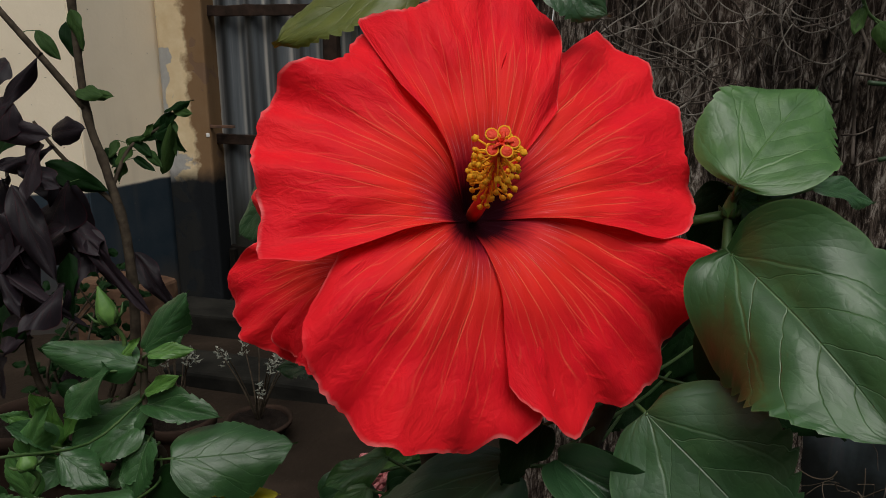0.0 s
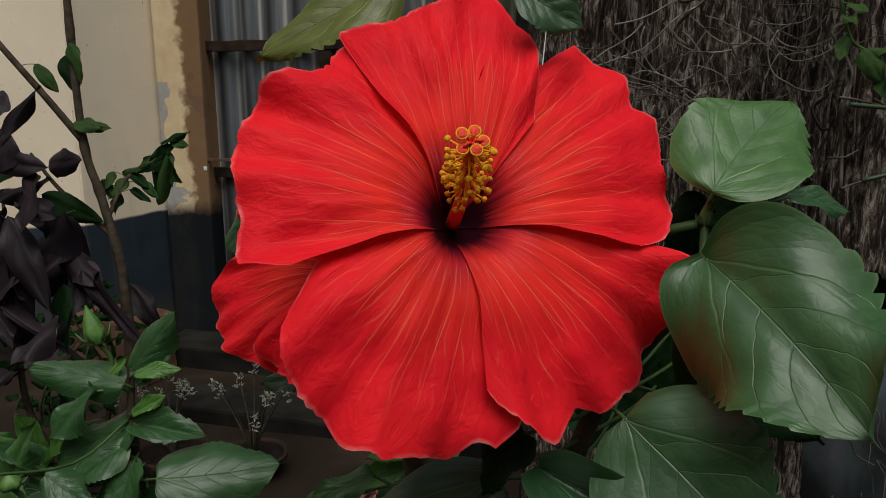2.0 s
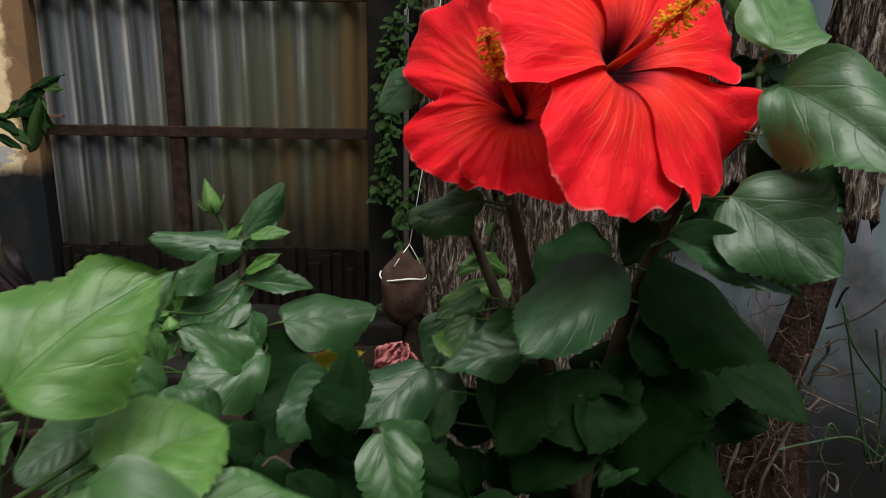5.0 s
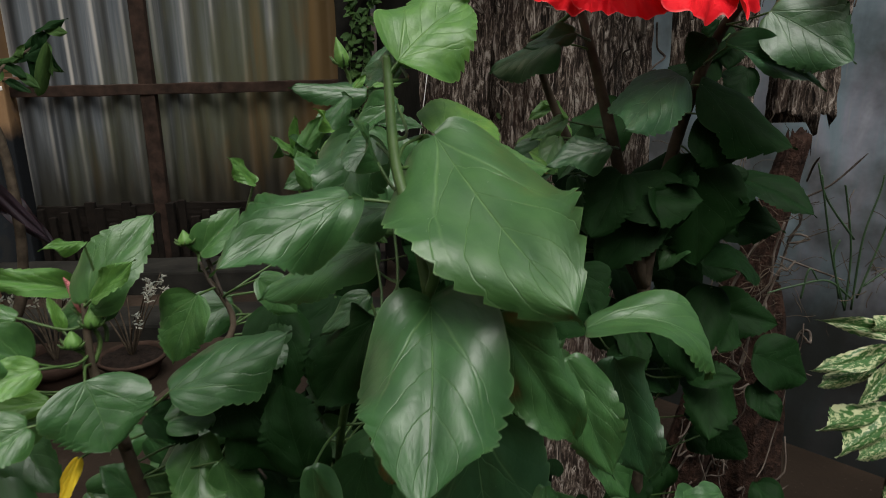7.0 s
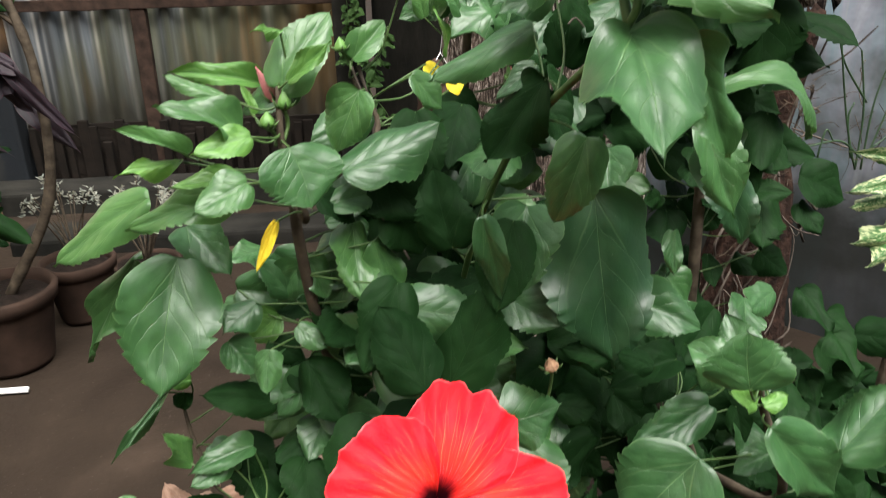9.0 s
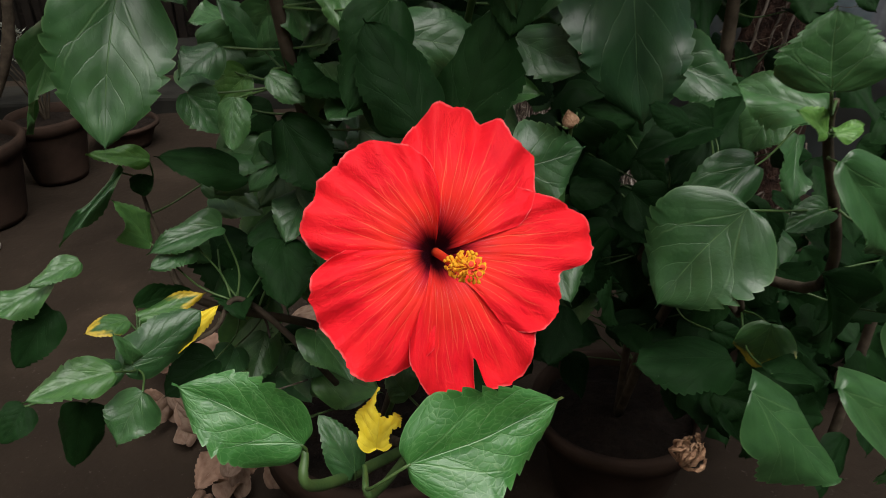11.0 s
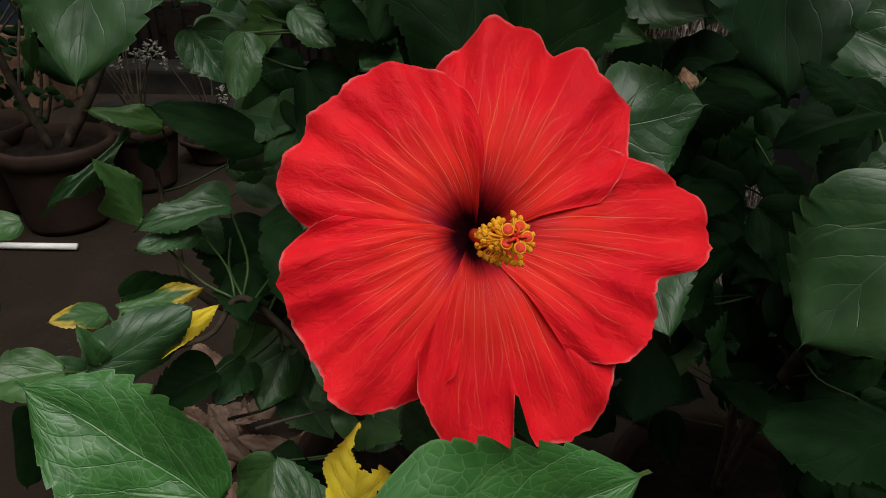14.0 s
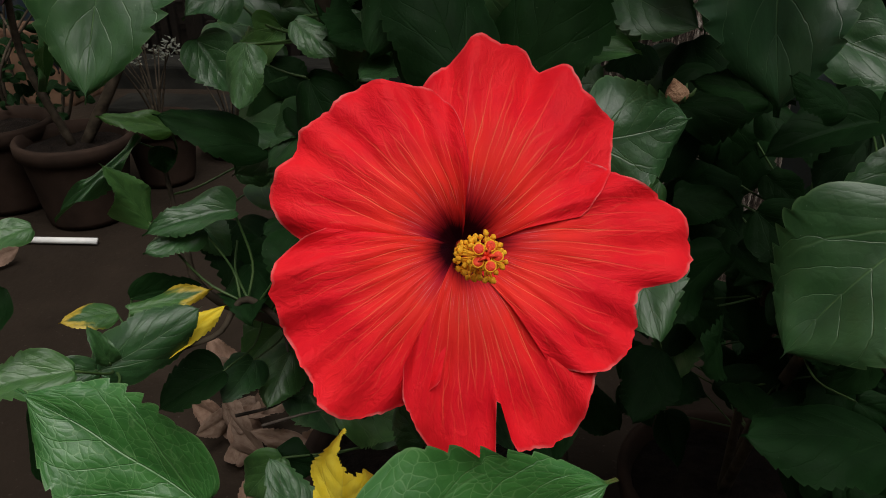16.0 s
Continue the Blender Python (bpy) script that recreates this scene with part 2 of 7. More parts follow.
def wall_paint_material():
    """Cream paint over a blue dado, dirty near the ground, with small specks."""
    k = Nodes("cream_and_blue_paint", 0.75, spec=0.3)
    c = k.coords()
    z = k.split(c)[2]
    edge = k.math("ADD", z, k.math("MULTIPLY", k.math("SUBTRACT", k.noise(5.0, 3.0, c), 0.5), 0.02))
    cream = k.mix(k.ramp(k.noise(3.5, 6.0, c), (0.35, 0.0), (0.75, 1.0)), (0.90, 0.79, 0.61), (0.82, 0.71, 0.54))
    blue = k.mix(k.ramp(k.noise(7.0, 6.0, c), (0.35, 0.0), (0.7, 1.0)), (0.014, 0.028, 0.042), (0.027, 0.040, 0.053))
    col = k.mix(k.ramp(edge, (0.565, 0.0), (0.572, 1.0)), blue, cream)
    specks = k.ramp(k.noise(38.0, 3.0, c), (0.70, 0.0), (0.73, 0.8))
    col = k.mix(specks, col, (0.10, 0.08, 0.06))
    streak = k.ramp(k.noise(1.0, 5.0, k.scaled(c, (14, 14, 0.9))), (0.55, 0.0), (0.85, 0.16))
    col = k.mix(streak, col, (0.20, 0.15, 0.10))
    damp = k.math("SUBTRACT", k.math("MULTIPLY", k.noise(6.0, 5.0, c), 0.5), k.math("MULTIPLY", z, 0.9))
    col = k.mix(k.ramp(damp, (0.0, 0.0), (0.2, 0.8)), col, (0.06, 0.05, 0.042))
    k.colour(col)
    k.bump(k.noise(60.0, 5.0, c), 0.3, 0.003)
    return k.mat


def peeling_material():
    """Ochre limewash flaking off grey plaster, rusty along one edge."""
    k = Nodes("peeling_limewash", 0.9, spec=0.06)
    c = k.coords()
    s = k.split(c)
    flakes = k.math("SUBTRACT", k.noise(5.5, 5.0, c, 0.5, 0.4), k.math("MULTIPLY", s[0], 0.35))
    mask = k.ramp(flakes, (0.50, 0.0), (0.515, 1.0))
    ochre = k.mix(k.ramp(k.noise(14.0, 6.0, c), (0.3, 0.0), (0.75, 1.0)), (0.74, 0.61, 0.40), (0.60, 0.45, 0.26))
    grey = k.mix(k.noise(40.0, 5.0, c), (0.30, 0.30, 0.29), (0.46, 0.45, 0.43))
    col = k.mix(mask, ochre, grey)
    rust = k.ramp(k.math("ADD", k.math("MULTIPLY", s[0], 5.0), k.math("MULTIPLY", k.noise(12.0, 5.0, c), 0.7)), (0.88, 0.0), (1.22, 0.9))
    col = k.mix(rust, col, (0.16, 0.085, 0.04))
    low = k.ramp(k.math("ADD", s[2], k.math("MULTIPLY", k.noise(8.0, 4.0, c), 0.12)), (0.60, 1.0), (0.68, 0.0))
    col = k.mix(k.math("MULTIPLY", low, 0.985), col, (0.010, 0.013, 0.016))
    k.colour(col)
    k.bump(k.math("ADD", k.math("MULTIPLY", mask, -0.6), k.math("MULTIPLY", k.noise(70.0, 5.0, c), 0.4)), 0.5, 0.002)
    return k.mat


def sheet_material():
    """Weathered galvanised sheet: grey-blue, streaked, mossy and rusty towards one side."""
    k = Nodes("weathered_zinc", 0.5, 0.25, 0.5)
    c = k.coords()
    s = k.split(c)
    streaks = k.noise(1.0, 5.0, k.scaled(c, (22, 22, 0.8)), 0.6)
    col = k.ramp(streaks, (0.3, (0.055, 0.064, 0.072)), (0.5, (0.13, 0.145, 0.157)), (0.7, (0.30, 0.31, 0.315)))
    # Ridge highlights and groove shade of the corrugation, put into the colour.
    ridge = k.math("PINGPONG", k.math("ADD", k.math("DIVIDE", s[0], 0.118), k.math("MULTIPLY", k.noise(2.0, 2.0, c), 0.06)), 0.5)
    crest_light = k.math("MULTIPLY", k.ramp(ridge, (0.015, 0.9), (0.085, 0.0)), k.ramp(k.noise(1.0, 4.0, k.scaled(c, (9, 9, 0.7))), (0.35, 0.35), (0.6, 1.0)))
    col = k.mix(crest_light, col, (0.50, 0.48, 0.44))
    groove_shade = k.math("MULTIPLY", k.ramp(ridge, (0.30, 0.0), (0.46, 0.85)), k.ramp(k.noise(1.0, 4.0, k.scaled(c, (11, 11, 1.2))), (0.3, 0.55), (0.55, 1.0)))
    col = k.mix(groove_shade, col, (0.016, 0.018, 0.018))
    moss = k.math("ADD", k.math("MULTIPLY", s[0], 0.55), k.math("MULTIPLY", k.noise(1.0, 6.0, k.scaled(c, (9, 9, 1.6))), 0.8))
    moss = k.math("SUBTRACT", moss, k.math("MULTIPLY", s[2], 0.32))
    col = k.mix(k.ramp(moss, (0.36, 0.0), (0.62, 0.8)), col, (0.085, 0.09, 0.045))
    rust = k.math("ADD", k.math("MULTIPLY", s[0], 0.5), k.noise(1.0, 5.0, k.scaled(c, (7, 7, 1.1)), distort=0.5))
    rust = k.math("SUBTRACT", rust, k.math("MULTIPLY", s[2], 0.35))
    col = k.mix(k.ramp(rust, (0.66, 0.0), (0.84, 0.7)), col, (0.16, 0.085, 0.022))
    # Turns near-black towards the foot of the sheet.
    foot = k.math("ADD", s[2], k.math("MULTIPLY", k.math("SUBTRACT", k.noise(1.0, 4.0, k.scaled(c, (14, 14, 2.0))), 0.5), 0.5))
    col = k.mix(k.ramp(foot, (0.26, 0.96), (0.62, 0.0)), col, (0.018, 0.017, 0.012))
    k.colour(col)
    k.rough(k.math("ADD", 0.38, k.math("MULTIPLY", streaks, 0.3)))
    k.bump(k.noise(90.0, 4.0, c), 0.2, 0.001)
    return k.mat


def ground_material():
    k = Nodes("damp_trodden_earth", 0.7, spec=0.12)
    c = k.coords()
    n = k.noise(3.0, 8.0, c, 0.6)
    col = k.ramp(n, (0.3, (0.012, 0.0080, 0.0055)), (0.55, (0.023, 0.016, 0.011)), (0.75, (0.046, 0.032, 0.023)))
    grit = k.ramp(k.noise(140.0, 3.0, c), (0.66, 0.0), (0.74, 0.6))
    col = k.mix(grit, col, (0.07, 0.058, 0.048))
    k.colour(col)
    k.rough(k.ramp(n, (0.3, 0.7), (0.7, 0.95)))
    k.bump(k.math("ADD", k.noise(45.0, 6.0, c), k.math("MULTIPLY", k.noise(8.0, 4.0, c), 1.5)), 0.5, 0.006)
    return k.mat


def blue_wall_material():
    k = Nodes("faded_blue_sheet", 0.6, spec=0.3)
    c = k.coords()
    n = k.noise(1.0, 7.0, k.scaled(c, (10, 10, 2.0)), 0.6, 0.4)
    col = k.ramp(n, (0.3, (0.19, 0.26, 0.31)), (0.47, (0.30, 0.40, 0.46)), (0.58, (0.40, 0.42, 0.50)), (0.72, (0.58, 0.64, 0.67)))
    scratch = k.ramp(k.noise(1.0, 4.0, k.scaled(c, (70, 70, 3.0))), (0.62, 0.0), (0.7, 0.5))
    col = k.mix(scratch, col, (0.46, 0.47, 0.46))
    grime = k.ramp(k.math("SUBTRACT", k.noise(4.0, 5.0, c), k.math("MULTIPLY", k.split(c)[2], 0.10)), (0.38, 0.0), (0.56, 0.8))
    col = k.mix(grime, col, (0.07, 0.075, 0.07))
    # Shade low on the wall painted into its colour, deepest at the ground.
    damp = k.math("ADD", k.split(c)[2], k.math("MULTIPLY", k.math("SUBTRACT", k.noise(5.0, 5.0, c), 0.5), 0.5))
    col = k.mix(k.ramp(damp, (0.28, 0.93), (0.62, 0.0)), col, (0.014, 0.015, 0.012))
    k.colour(col)
    k.bump(k.noise(70.0, 4.0, c), 0.3, 0.002)
    return k.mat


def blotched_material(name, green, mid, cream):
    k = Nodes(name, 0.45)
    uv = k.coords("UV")
    n = k.noise(1.0, 4.0, k.scaled(uv, (9, 12, 1)), 0.65, 0.8)
    s = k.split(uv)
    n = k.math("SUBTRACT", n, k.math("MULTIPLY", k.math("ABSOLUTE", k.math("SUBTRACT", s[0], 0.5)), 0.22))
    col = k.mix(k.ramp(n, (0.40, 0.0), (0.44, 1.0)), cream, k.mix(k.noise(20.0, 3.0, uv), green, mid))
    k.colour(col)
    k.bump(k.noise(22.0, 3.0, uv), 0.4, 0.001)
    k.thin(col, 0.2)
    return k.mat


LEAF = leaf_material("hibiscus_leaf_green", (0.024, 0.078, 0.025), (0.045, 0.131, 0.041), (0.15, 0.26, 0.10), 0.34)
NETTED = leaf_material("net_veined_leaf_green", (0.024, 0.114, 0.026), (0.046, 0.178, 0.040), (0.22, 0.38, 0.16), 0.32, None, 0.36)
# Darker leaf green, with the partial shade under the flowers in its colour.
HALF_SHADED = leaf_material("half_shaded_leaf_green", (0.018, 0.063, 0.025), (0.035, 0.105, 0.038), (0.11, 0.20, 0.085), 0.34)
FRESH = leaf_material("fresh_leaf_green", (0.036, 0.108, 0.031), (0.068, 0.171, 0.046), (0.18, 0.32, 0.11), 0.35)
OLIVE = leaf_material("olive_leaf_green", (0.07, 0.10, 0.012), (0.13, 0.15, 0.02), (0.20, 0.24, 0.06), 0.4)
YOUNG = leaf_material("young_leaf_green", (0.055, 0.16, 0.03), (0.11, 0.25, 0.045), (0.24, 0.40, 0.12), 0.4)
# Near-black copy of the leaf green: the shrubs' inner shade put into the colour.
SHADED = leaf_material("shaded_leaf_green", (0.005, 0.020, 0.005), (0.009, 0.034, 0.009), (0.022, 0.055, 0.018), 0.55)
YELLOW = leaf_material("yellowing_leaf", (0.80, 0.58, 0.03), (0.92, 0.74, 0.09), (0.60, 0.50, 0.10), 0.5)
TURNING = leaf_material("half_yellow_leaf", (0.03, 0.10, 0.03), (0.06, 0.16, 0.03), (0.14, 0.24, 0.07), 0.42, (0.60, 0.42, 0.03))
VARIEGATED = blotched_material("variegated_leaf", (0.025, 0.09, 0.02), (0.05, 0.14, 0.03), (0.44, 0.47, 0.27))
PURPLE = leaf_material("dark_purple_leaf", (0.010, 0.007, 0.012), (0.024, 0.017, 0.026), (0.13, 0.010, 0.022), 0.47)
DRY = leaf_material("dry_leaf_brown", (0.15, 0.088, 0.070), (0.30, 0.20, 0.165), (0.34, 0.25, 0.20), 0.8)
SILVER = leaf_material("silver_felt_leaf", (0.26, 0.27, 0.26), (0.36, 0.37, 0.36), (0.4, 0.4, 0.38), 0.85)
PETAL = petal_material("red_petal", (0.88, 0.017, 0.026), (0.75, 0.009, 0.023), (1.0, 0.28, 0.13))
STEM = plain_material("green_stem", (0.032, 0.075, 0.018), (0.065, 0.115, 0.032), 0.5, 60)
WOODY = plain_material("woody_stem", (0.032, 0.025, 0.017), (0.095, 0.074, 0.053), 0.85, 45, 0.6, 0.002)
BUDGREEN = plain_material("bud_green", (0.06, 0.15, 0.03), (0.13, 0.26, 0.06), 0.5, 120)
COLUMN = plain_material("red_style", (0.60, 0.02, 0.012), (0.75, 0.07, 0.02), 0.45, 40)
POLLEN = pollen_material()
STIGMA = plain_material("red_stigma", (0.75, 0.03, 0.01), (0.85, 0.07, 0.02), 0.6, 200, 0.8)
WILT = plain_material("faded_pink_petal", (0.42, 0.10, 0.11), (0.62, 0.24, 0.24), 0.7, 160, 0.9, 0.002)
BUDBROWN = plain_material("dried_bud", (0.22, 0.11, 0.06), (0.46, 0.28, 0.17), 0.8, 160, 0.9, 0.002)
BARK = bark_material()
ROTTEN = plain_material("rotten_reddish_bark", (0.007, 0.004, 0.003), (0.045, 0.024, 0.017), 0.95, 55, 1.0, 0.006)
PAINT = wall_paint_material()
PEEL = peeling_material()
ZINC = sheet_material()
EARTH = ground_material()
BLUEWALL = blue_wall_material()
TIMBER = plain_material("old_brown_timber", (0.011, 0.007, 0.005), (0.042, 0.025, 0.018), 0.85, 18, 0.7, 0.003)
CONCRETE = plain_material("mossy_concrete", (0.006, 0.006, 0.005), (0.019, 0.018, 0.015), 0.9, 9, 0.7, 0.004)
DARKWOOD = plain_material("near_black_wood", (0.004, 0.003, 0.002), (0.010, 0.007, 0.005), 0.9, 18, 0.7, 0.003)
CLAY = plain_material("dark_clay_pot", (0.023, 0.014, 0.010), (0.047, 0.028, 0.020), 0.85, 14, 0.5, 0.002)
SOIL = plain_material("potting_soil", (0.006, 0.004, 0.003), (0.018, 0.012, 0.009), 0.95, 60, 1.0, 0.006)
ROOT = plain_material("pale_dry_root", (0.030, 0.023, 0.018), (0.13, 0.108, 0.09), 0.9, 40)
MUD = plain_material("reddish_mud", (0.06, 0.032, 0.020), (0.15, 0.088, 0.055), 0.95, 12, 0.8, 0.004)
STRAW = plain_material("pale_straw_twig", (0.11, 0.095, 0.08), (0.30, 0.27, 0.235), 0.9, 40)
HUSK = plain_material("coconut_husk", (0.033, 0.018, 0.013), (0.077, 0.047, 0.036), 0.9, 25, 0.8, 0.003)
WHITE = plain_material("white_plastic", (0.70, 0.70, 0.68), (0.80, 0.80, 0.78), 0.5, 30, 0.1)
IRON = plain_material("rusty_iron", (0.05, 0.03, 0.022), (0.12, 0.06, 0.035), 0.8, 40, 0.5)
PENCIL = plain_material("succulent_green", (0.016, 0.040, 0.016), (0.034, 0.070, 0.028), 0.5, 40)
VINE = leaf_material("vine_leaf", (0.024, 0.060, 0.018), (0.055, 0.105, 0.032), (0.12, 0.18, 0.08), 0.5)

# ---------------------------------------------------------------- shapes
def mesh_object(name, bm, material, parent=None, smooth=True, label=""):
    me = bpy.data.meshes.new(name)
    bm.to_mesh(me)
    bm.free()
    for p in me.polygons:
        p.use_smooth = smooth
    me.materials.append(material)
    ob = new(name, me)
    if parent is not None:
        ob.parent = parent
    if label:
        ob["label"] = label
    return ob


part = mesh_object


def empty(name, at, label, category, group="", kind=""):
    ob = new(name)
    ob.empty_display_size = 0.05
    ob.location = at
    return tagged(ob, label, category, group, kind)


def grid_bm(nu, nv, place, uv=True, closed=False):
    """A sheet of nu by nv points, place(u, v) with u, v in 0..1."""
    bm = bmesh.new()
    layer = bm.loops.layers.uv.new("UVMap") if uv else None
    rows = [[bm.verts.new(place(i / (nu - 1), j / (nv - 1))) for i in range(nu - (1 if closed else 0))] for j in range(nv)]
    m = len(rows[0])
    for j in range(nv - 1):
        for i in range(nu - 1):
            f = bm.faces.new((rows[j][i], rows[j][(i + 1) % m], rows[j + 1][(i + 1) % m], rows[j + 1][i]))
            if uv:
                for lp, (a, b) in zip(f.loops, ((i, j), (i + 1, j), (i + 1, j + 1), (i, j + 1))):
                    lp[layer].uv = (a / (nu - 1), b / (nv - 1))
    return bm


def tube_into(bm, points, radii, sides=7):
    """Adds a tapering tube along points to bm."""
    points = [Vector(p) for p in points]
    rings = []
    side = Vector((0.31, 0.77, 0.55))
    for i, p in enumerate(points):
        d = points[min(i + 1, len(points) - 1)] - points[max(i - 1, 0)]
        d = d.normalized() if d.length > 1e-9 else Vector((0, 0, 1))
        a = side - d * side.dot(d)
        if a.length < 1e-4:
            a = d.orthogonal()
        a.normalize()
        side = a
        b = d.cross(a)
        r = radii[i] if isinstance(radii, (list, tuple)) else radii
        rings.append([bm.verts.new(p + (a * math.cos(2 * math.pi * k / sides) + b * math.sin(2 * math.pi * k / sides)) * r) for k in range(sides)])
    for r0, r1 in zip(rings, rings[1:]):
        for k in range(sides):
            bm.faces.new((r0[k], r0[(k + 1) % sides], r1[(k + 1) % sides], r1[k]))
    bm.faces.new(rings[0][::-1])
    bm.faces.new(rings[-1])
    return bm


def spline(points, steps=6):
    """Catmull-Rom through points."""
    pts = [Vector(p) for p in points]
    pts = [pts[0] * 2 - pts[1]] + pts + [pts[-1] * 2 - pts[-2]]
    out = []
    for i in range(1, len(pts) - 2):
        p0, p1, p2, p3 = pts[i - 1:i + 3]
        for k in range(steps):
            t = k / steps
            out.append(0.5 * ((2 * p1) + (p2 - p0) * t + (2 * p0 - 5 * p1 + 4 * p2 - p3) * t * t + (3 * p1 - p0 - 3 * p2 + p3) * t ** 3))
    out.append(pts[-2])
    return out


def slab_bm(x0, y0, z0, x1, y1, z1, wear=0.0, cuts=0, bevel=0.004):
    """A bevelled block, its edges worn by a little noise."""
    bm = bmesh.new()
    bmesh.ops.create_cube(bm, size=1.0)
    for v in bm.verts:
        v.co = Vector(((x0 + x1) / 2 + v.co.x * (x1 - x0), (y0 + y1) / 2 + v.co.y * (y1 - y0), (z0 + z1) / 2 + v.co.z * (z1 - z0)))
    if bevel:
        bmesh.ops.bevel(bm, geom=bm.edges[:], offset=bevel, segments=2, affect="EDGES", profile=0.6)
    if cuts:
        bmesh.ops.subdivide_edges(bm, edges=bm.edges[:], cuts=cuts, use_grid_fill=True)
    if wear:
        for v in bm.verts:
            v.co += Vector(noise.noise_vector(v.co * 14.0)) * wear
    return bm


def blob_bm(rx, ry, rz, seed=0, rough=0.15, sub=2, freq=2.0):
    bm = bmesh.new()
    bmesh.ops.create_icosphere(bm, subdivisions=sub, radius=1.0)
    for v in bm.verts:
        k = 1 + rough * noise.noise(v.co * freq + Vector((seed * 3.7, seed, 1)))
        v.co = Vector((v.co.x * rx * k, v.co.y * ry * k, v.co.z * rz * k))
    return bm


def turned_bm(profile, sides=40):
    """A pot or cup turned from (radius, height) pairs."""
    n = len(profile)
    bm = bmesh.new()
    rings = [[bm.verts.new((r * math.cos(2 * math.pi * k / sides), r * math.sin(2 * math.pi * k / sides), z)) for k in range(sides)] for r, z in profile]
    for a, b in zip(rings, rings[1:]):
        for k in range(sides):
            bm.faces.new((a[k], a[(k + 1) % sides], b[(k + 1) % sides], b[k]))
    bm.faces.new(rings[0][::-1])
    return bm


# ---------------------------------------------------------------- ground and walls
def ground_height(x, y):
    return 0.006 * noise.noise(Vector((x * 3, y * 3, 0)))


def ground_place(u, v):
    stretch = lambda a: 3.5 * (2 * a - 1) + 400 * (2 * a - 1) ** 9
    x, y = stretch(u), 1.0 + stretch(v)
    return (x, y, ground_height(x, y) - 0.004 if abs(x) < 6 and abs(y) < 6 else -0.004)


tagged(part("ground", grid_bm(90, 90, ground_place), EARTH), "damp dark brown trodden earth of a yard", "ground", kind="structure")


def wall_run(name, p, q, height, thick, material, label, low=-0.02):
    """An upright wall from p to q, its face towards the yard, with its own length as local x."""
    p, q = Vector((*p, 0)), Vector((*q, 0))
    d = q - p
    ob = part(name, slab_bm(0, 0, low, d.length, thick, height, bevel=0.006), material, smooth=False)
    ob.matrix_world = Matrix.Translation(p) @ Matrix.Rotation(math.atan2(d.y, d.x), 4, "Z")
    return tagged(ob, label, "wall", kind="structure")


wall_run("wall_west", (-1.36, 3.02), (-1.16, 3.46), 2.7, 0.12, PAINT, "cream painted house wall with a blue dado, stained")
wall_run("wall_north", (-2.9, 2.62), (-1.365, 3.02), 2.7, 0.12, PAINT, "shaded cream house wall with a blue dado below")
pil = part("wall_pilaster", slab_bm(0, -0.05, -0.02, 0.205, 0.14, 2.7, 0.004, 5, 0.012), PEEL, smooth=False)
pil.matrix_world = Matrix.Translation((-1.165, 3.42, 0)) @ Matrix.Rotation(radians(-8), 4, "Z")
tagged(pil, "peeling ochre plaster pilaster, rust-stained, at the fence", "wall", kind="structure")
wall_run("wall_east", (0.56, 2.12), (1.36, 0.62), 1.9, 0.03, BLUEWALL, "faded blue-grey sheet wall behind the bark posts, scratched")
# Three unseen walls added to keep low sky light off the plants.
wall_run("wall_south", (2.4, -2.6), (-3.0, -2.6), 3.0, 0.15, PAINT, "unseen wall added behind to cut low sky light, cream over a blue dado")
wall_run("wall_side", (-3.0, -2.6), (-2.9, 2.62), 2.7, 0.15, PAINT, "unseen wall added at the side to cut low sky light, cream over a blue dado")
wall_run("wall_sheet", (1.36, 0.62), (2.4, -2.6), 1.9, 0.03, BLUEWALL, "unseen blue-grey sheet wall added along the yard to cut low sky light")
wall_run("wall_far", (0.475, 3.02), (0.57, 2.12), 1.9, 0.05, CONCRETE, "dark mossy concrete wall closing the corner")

block = part("block", slab_bm(-0.17, -0.10, -0.01, 0.17, 0.10, 0.25, 0.006, 6, 0.014), MUD, smooth=False)
block.matrix_world = Matrix.Translation((-1.205, 2.90, 0)) @ Matrix.Rotation(radians(-20), 4, "Z")
tagged(block, "worn reddish brown earthen block at the foot of the wall", "block")

# ---------------------------------------------------------------- fence of corrugated sheets
FENCE = Matrix.Translation((-0.965, 3.40, 0)) @ Matrix.Rotation(math.atan2(-0.33, 1.28), 4, "Z")
fence = empty("sheet_fence", (0, 0, 0), "fence of weathered corrugated zinc sheets on brown timber rails", "fence", kind="structure")
fence.matrix_world = FENCE
PITCH = 0.118


def corrugated(x0, x1, z0, z1, back, seed):
    n = int((x1 - x0) / PITCH * 10)

    def place(u, v):
        x = x0 + (x1 - x0) * u
        z = z0 + (z1 - z0) * v
        wave = math.cos(2 * math.pi * x / PITCH)
        wave = math.copysign(abs(wave) ** 0.8, wave)
        return (x, back + 0.016 * wave + 0.005 * noise.noise(Vector((x * 4, z * 2, seed))), z + (0.012 * noise.noise(Vector((x * 9, seed, 0))) if v in (0, 1) else 0))

    return grid_bm(n, 24, place, uv=False)


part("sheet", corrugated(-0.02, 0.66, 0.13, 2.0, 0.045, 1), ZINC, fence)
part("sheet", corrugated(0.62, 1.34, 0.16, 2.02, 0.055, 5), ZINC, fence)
for z, x0, x1, name in ((0.735, 0.0, 1.33, "rail"), (1.265, 0.0, 1.33, "rail"), (1.80, 0.0, 1.33, "rail")):
    part(name, slab_bm(x0, -0.002, z - 0.024, x1, 0.026, z + 0.020, 0.005, 14, 0.004), TIMBER, fence, False)
part("post", slab_bm(0.515, 0.004, 0.0, 0.575, 0.05, 2.05, 0.004, 10, 0.004), TIMBER, fence, False)
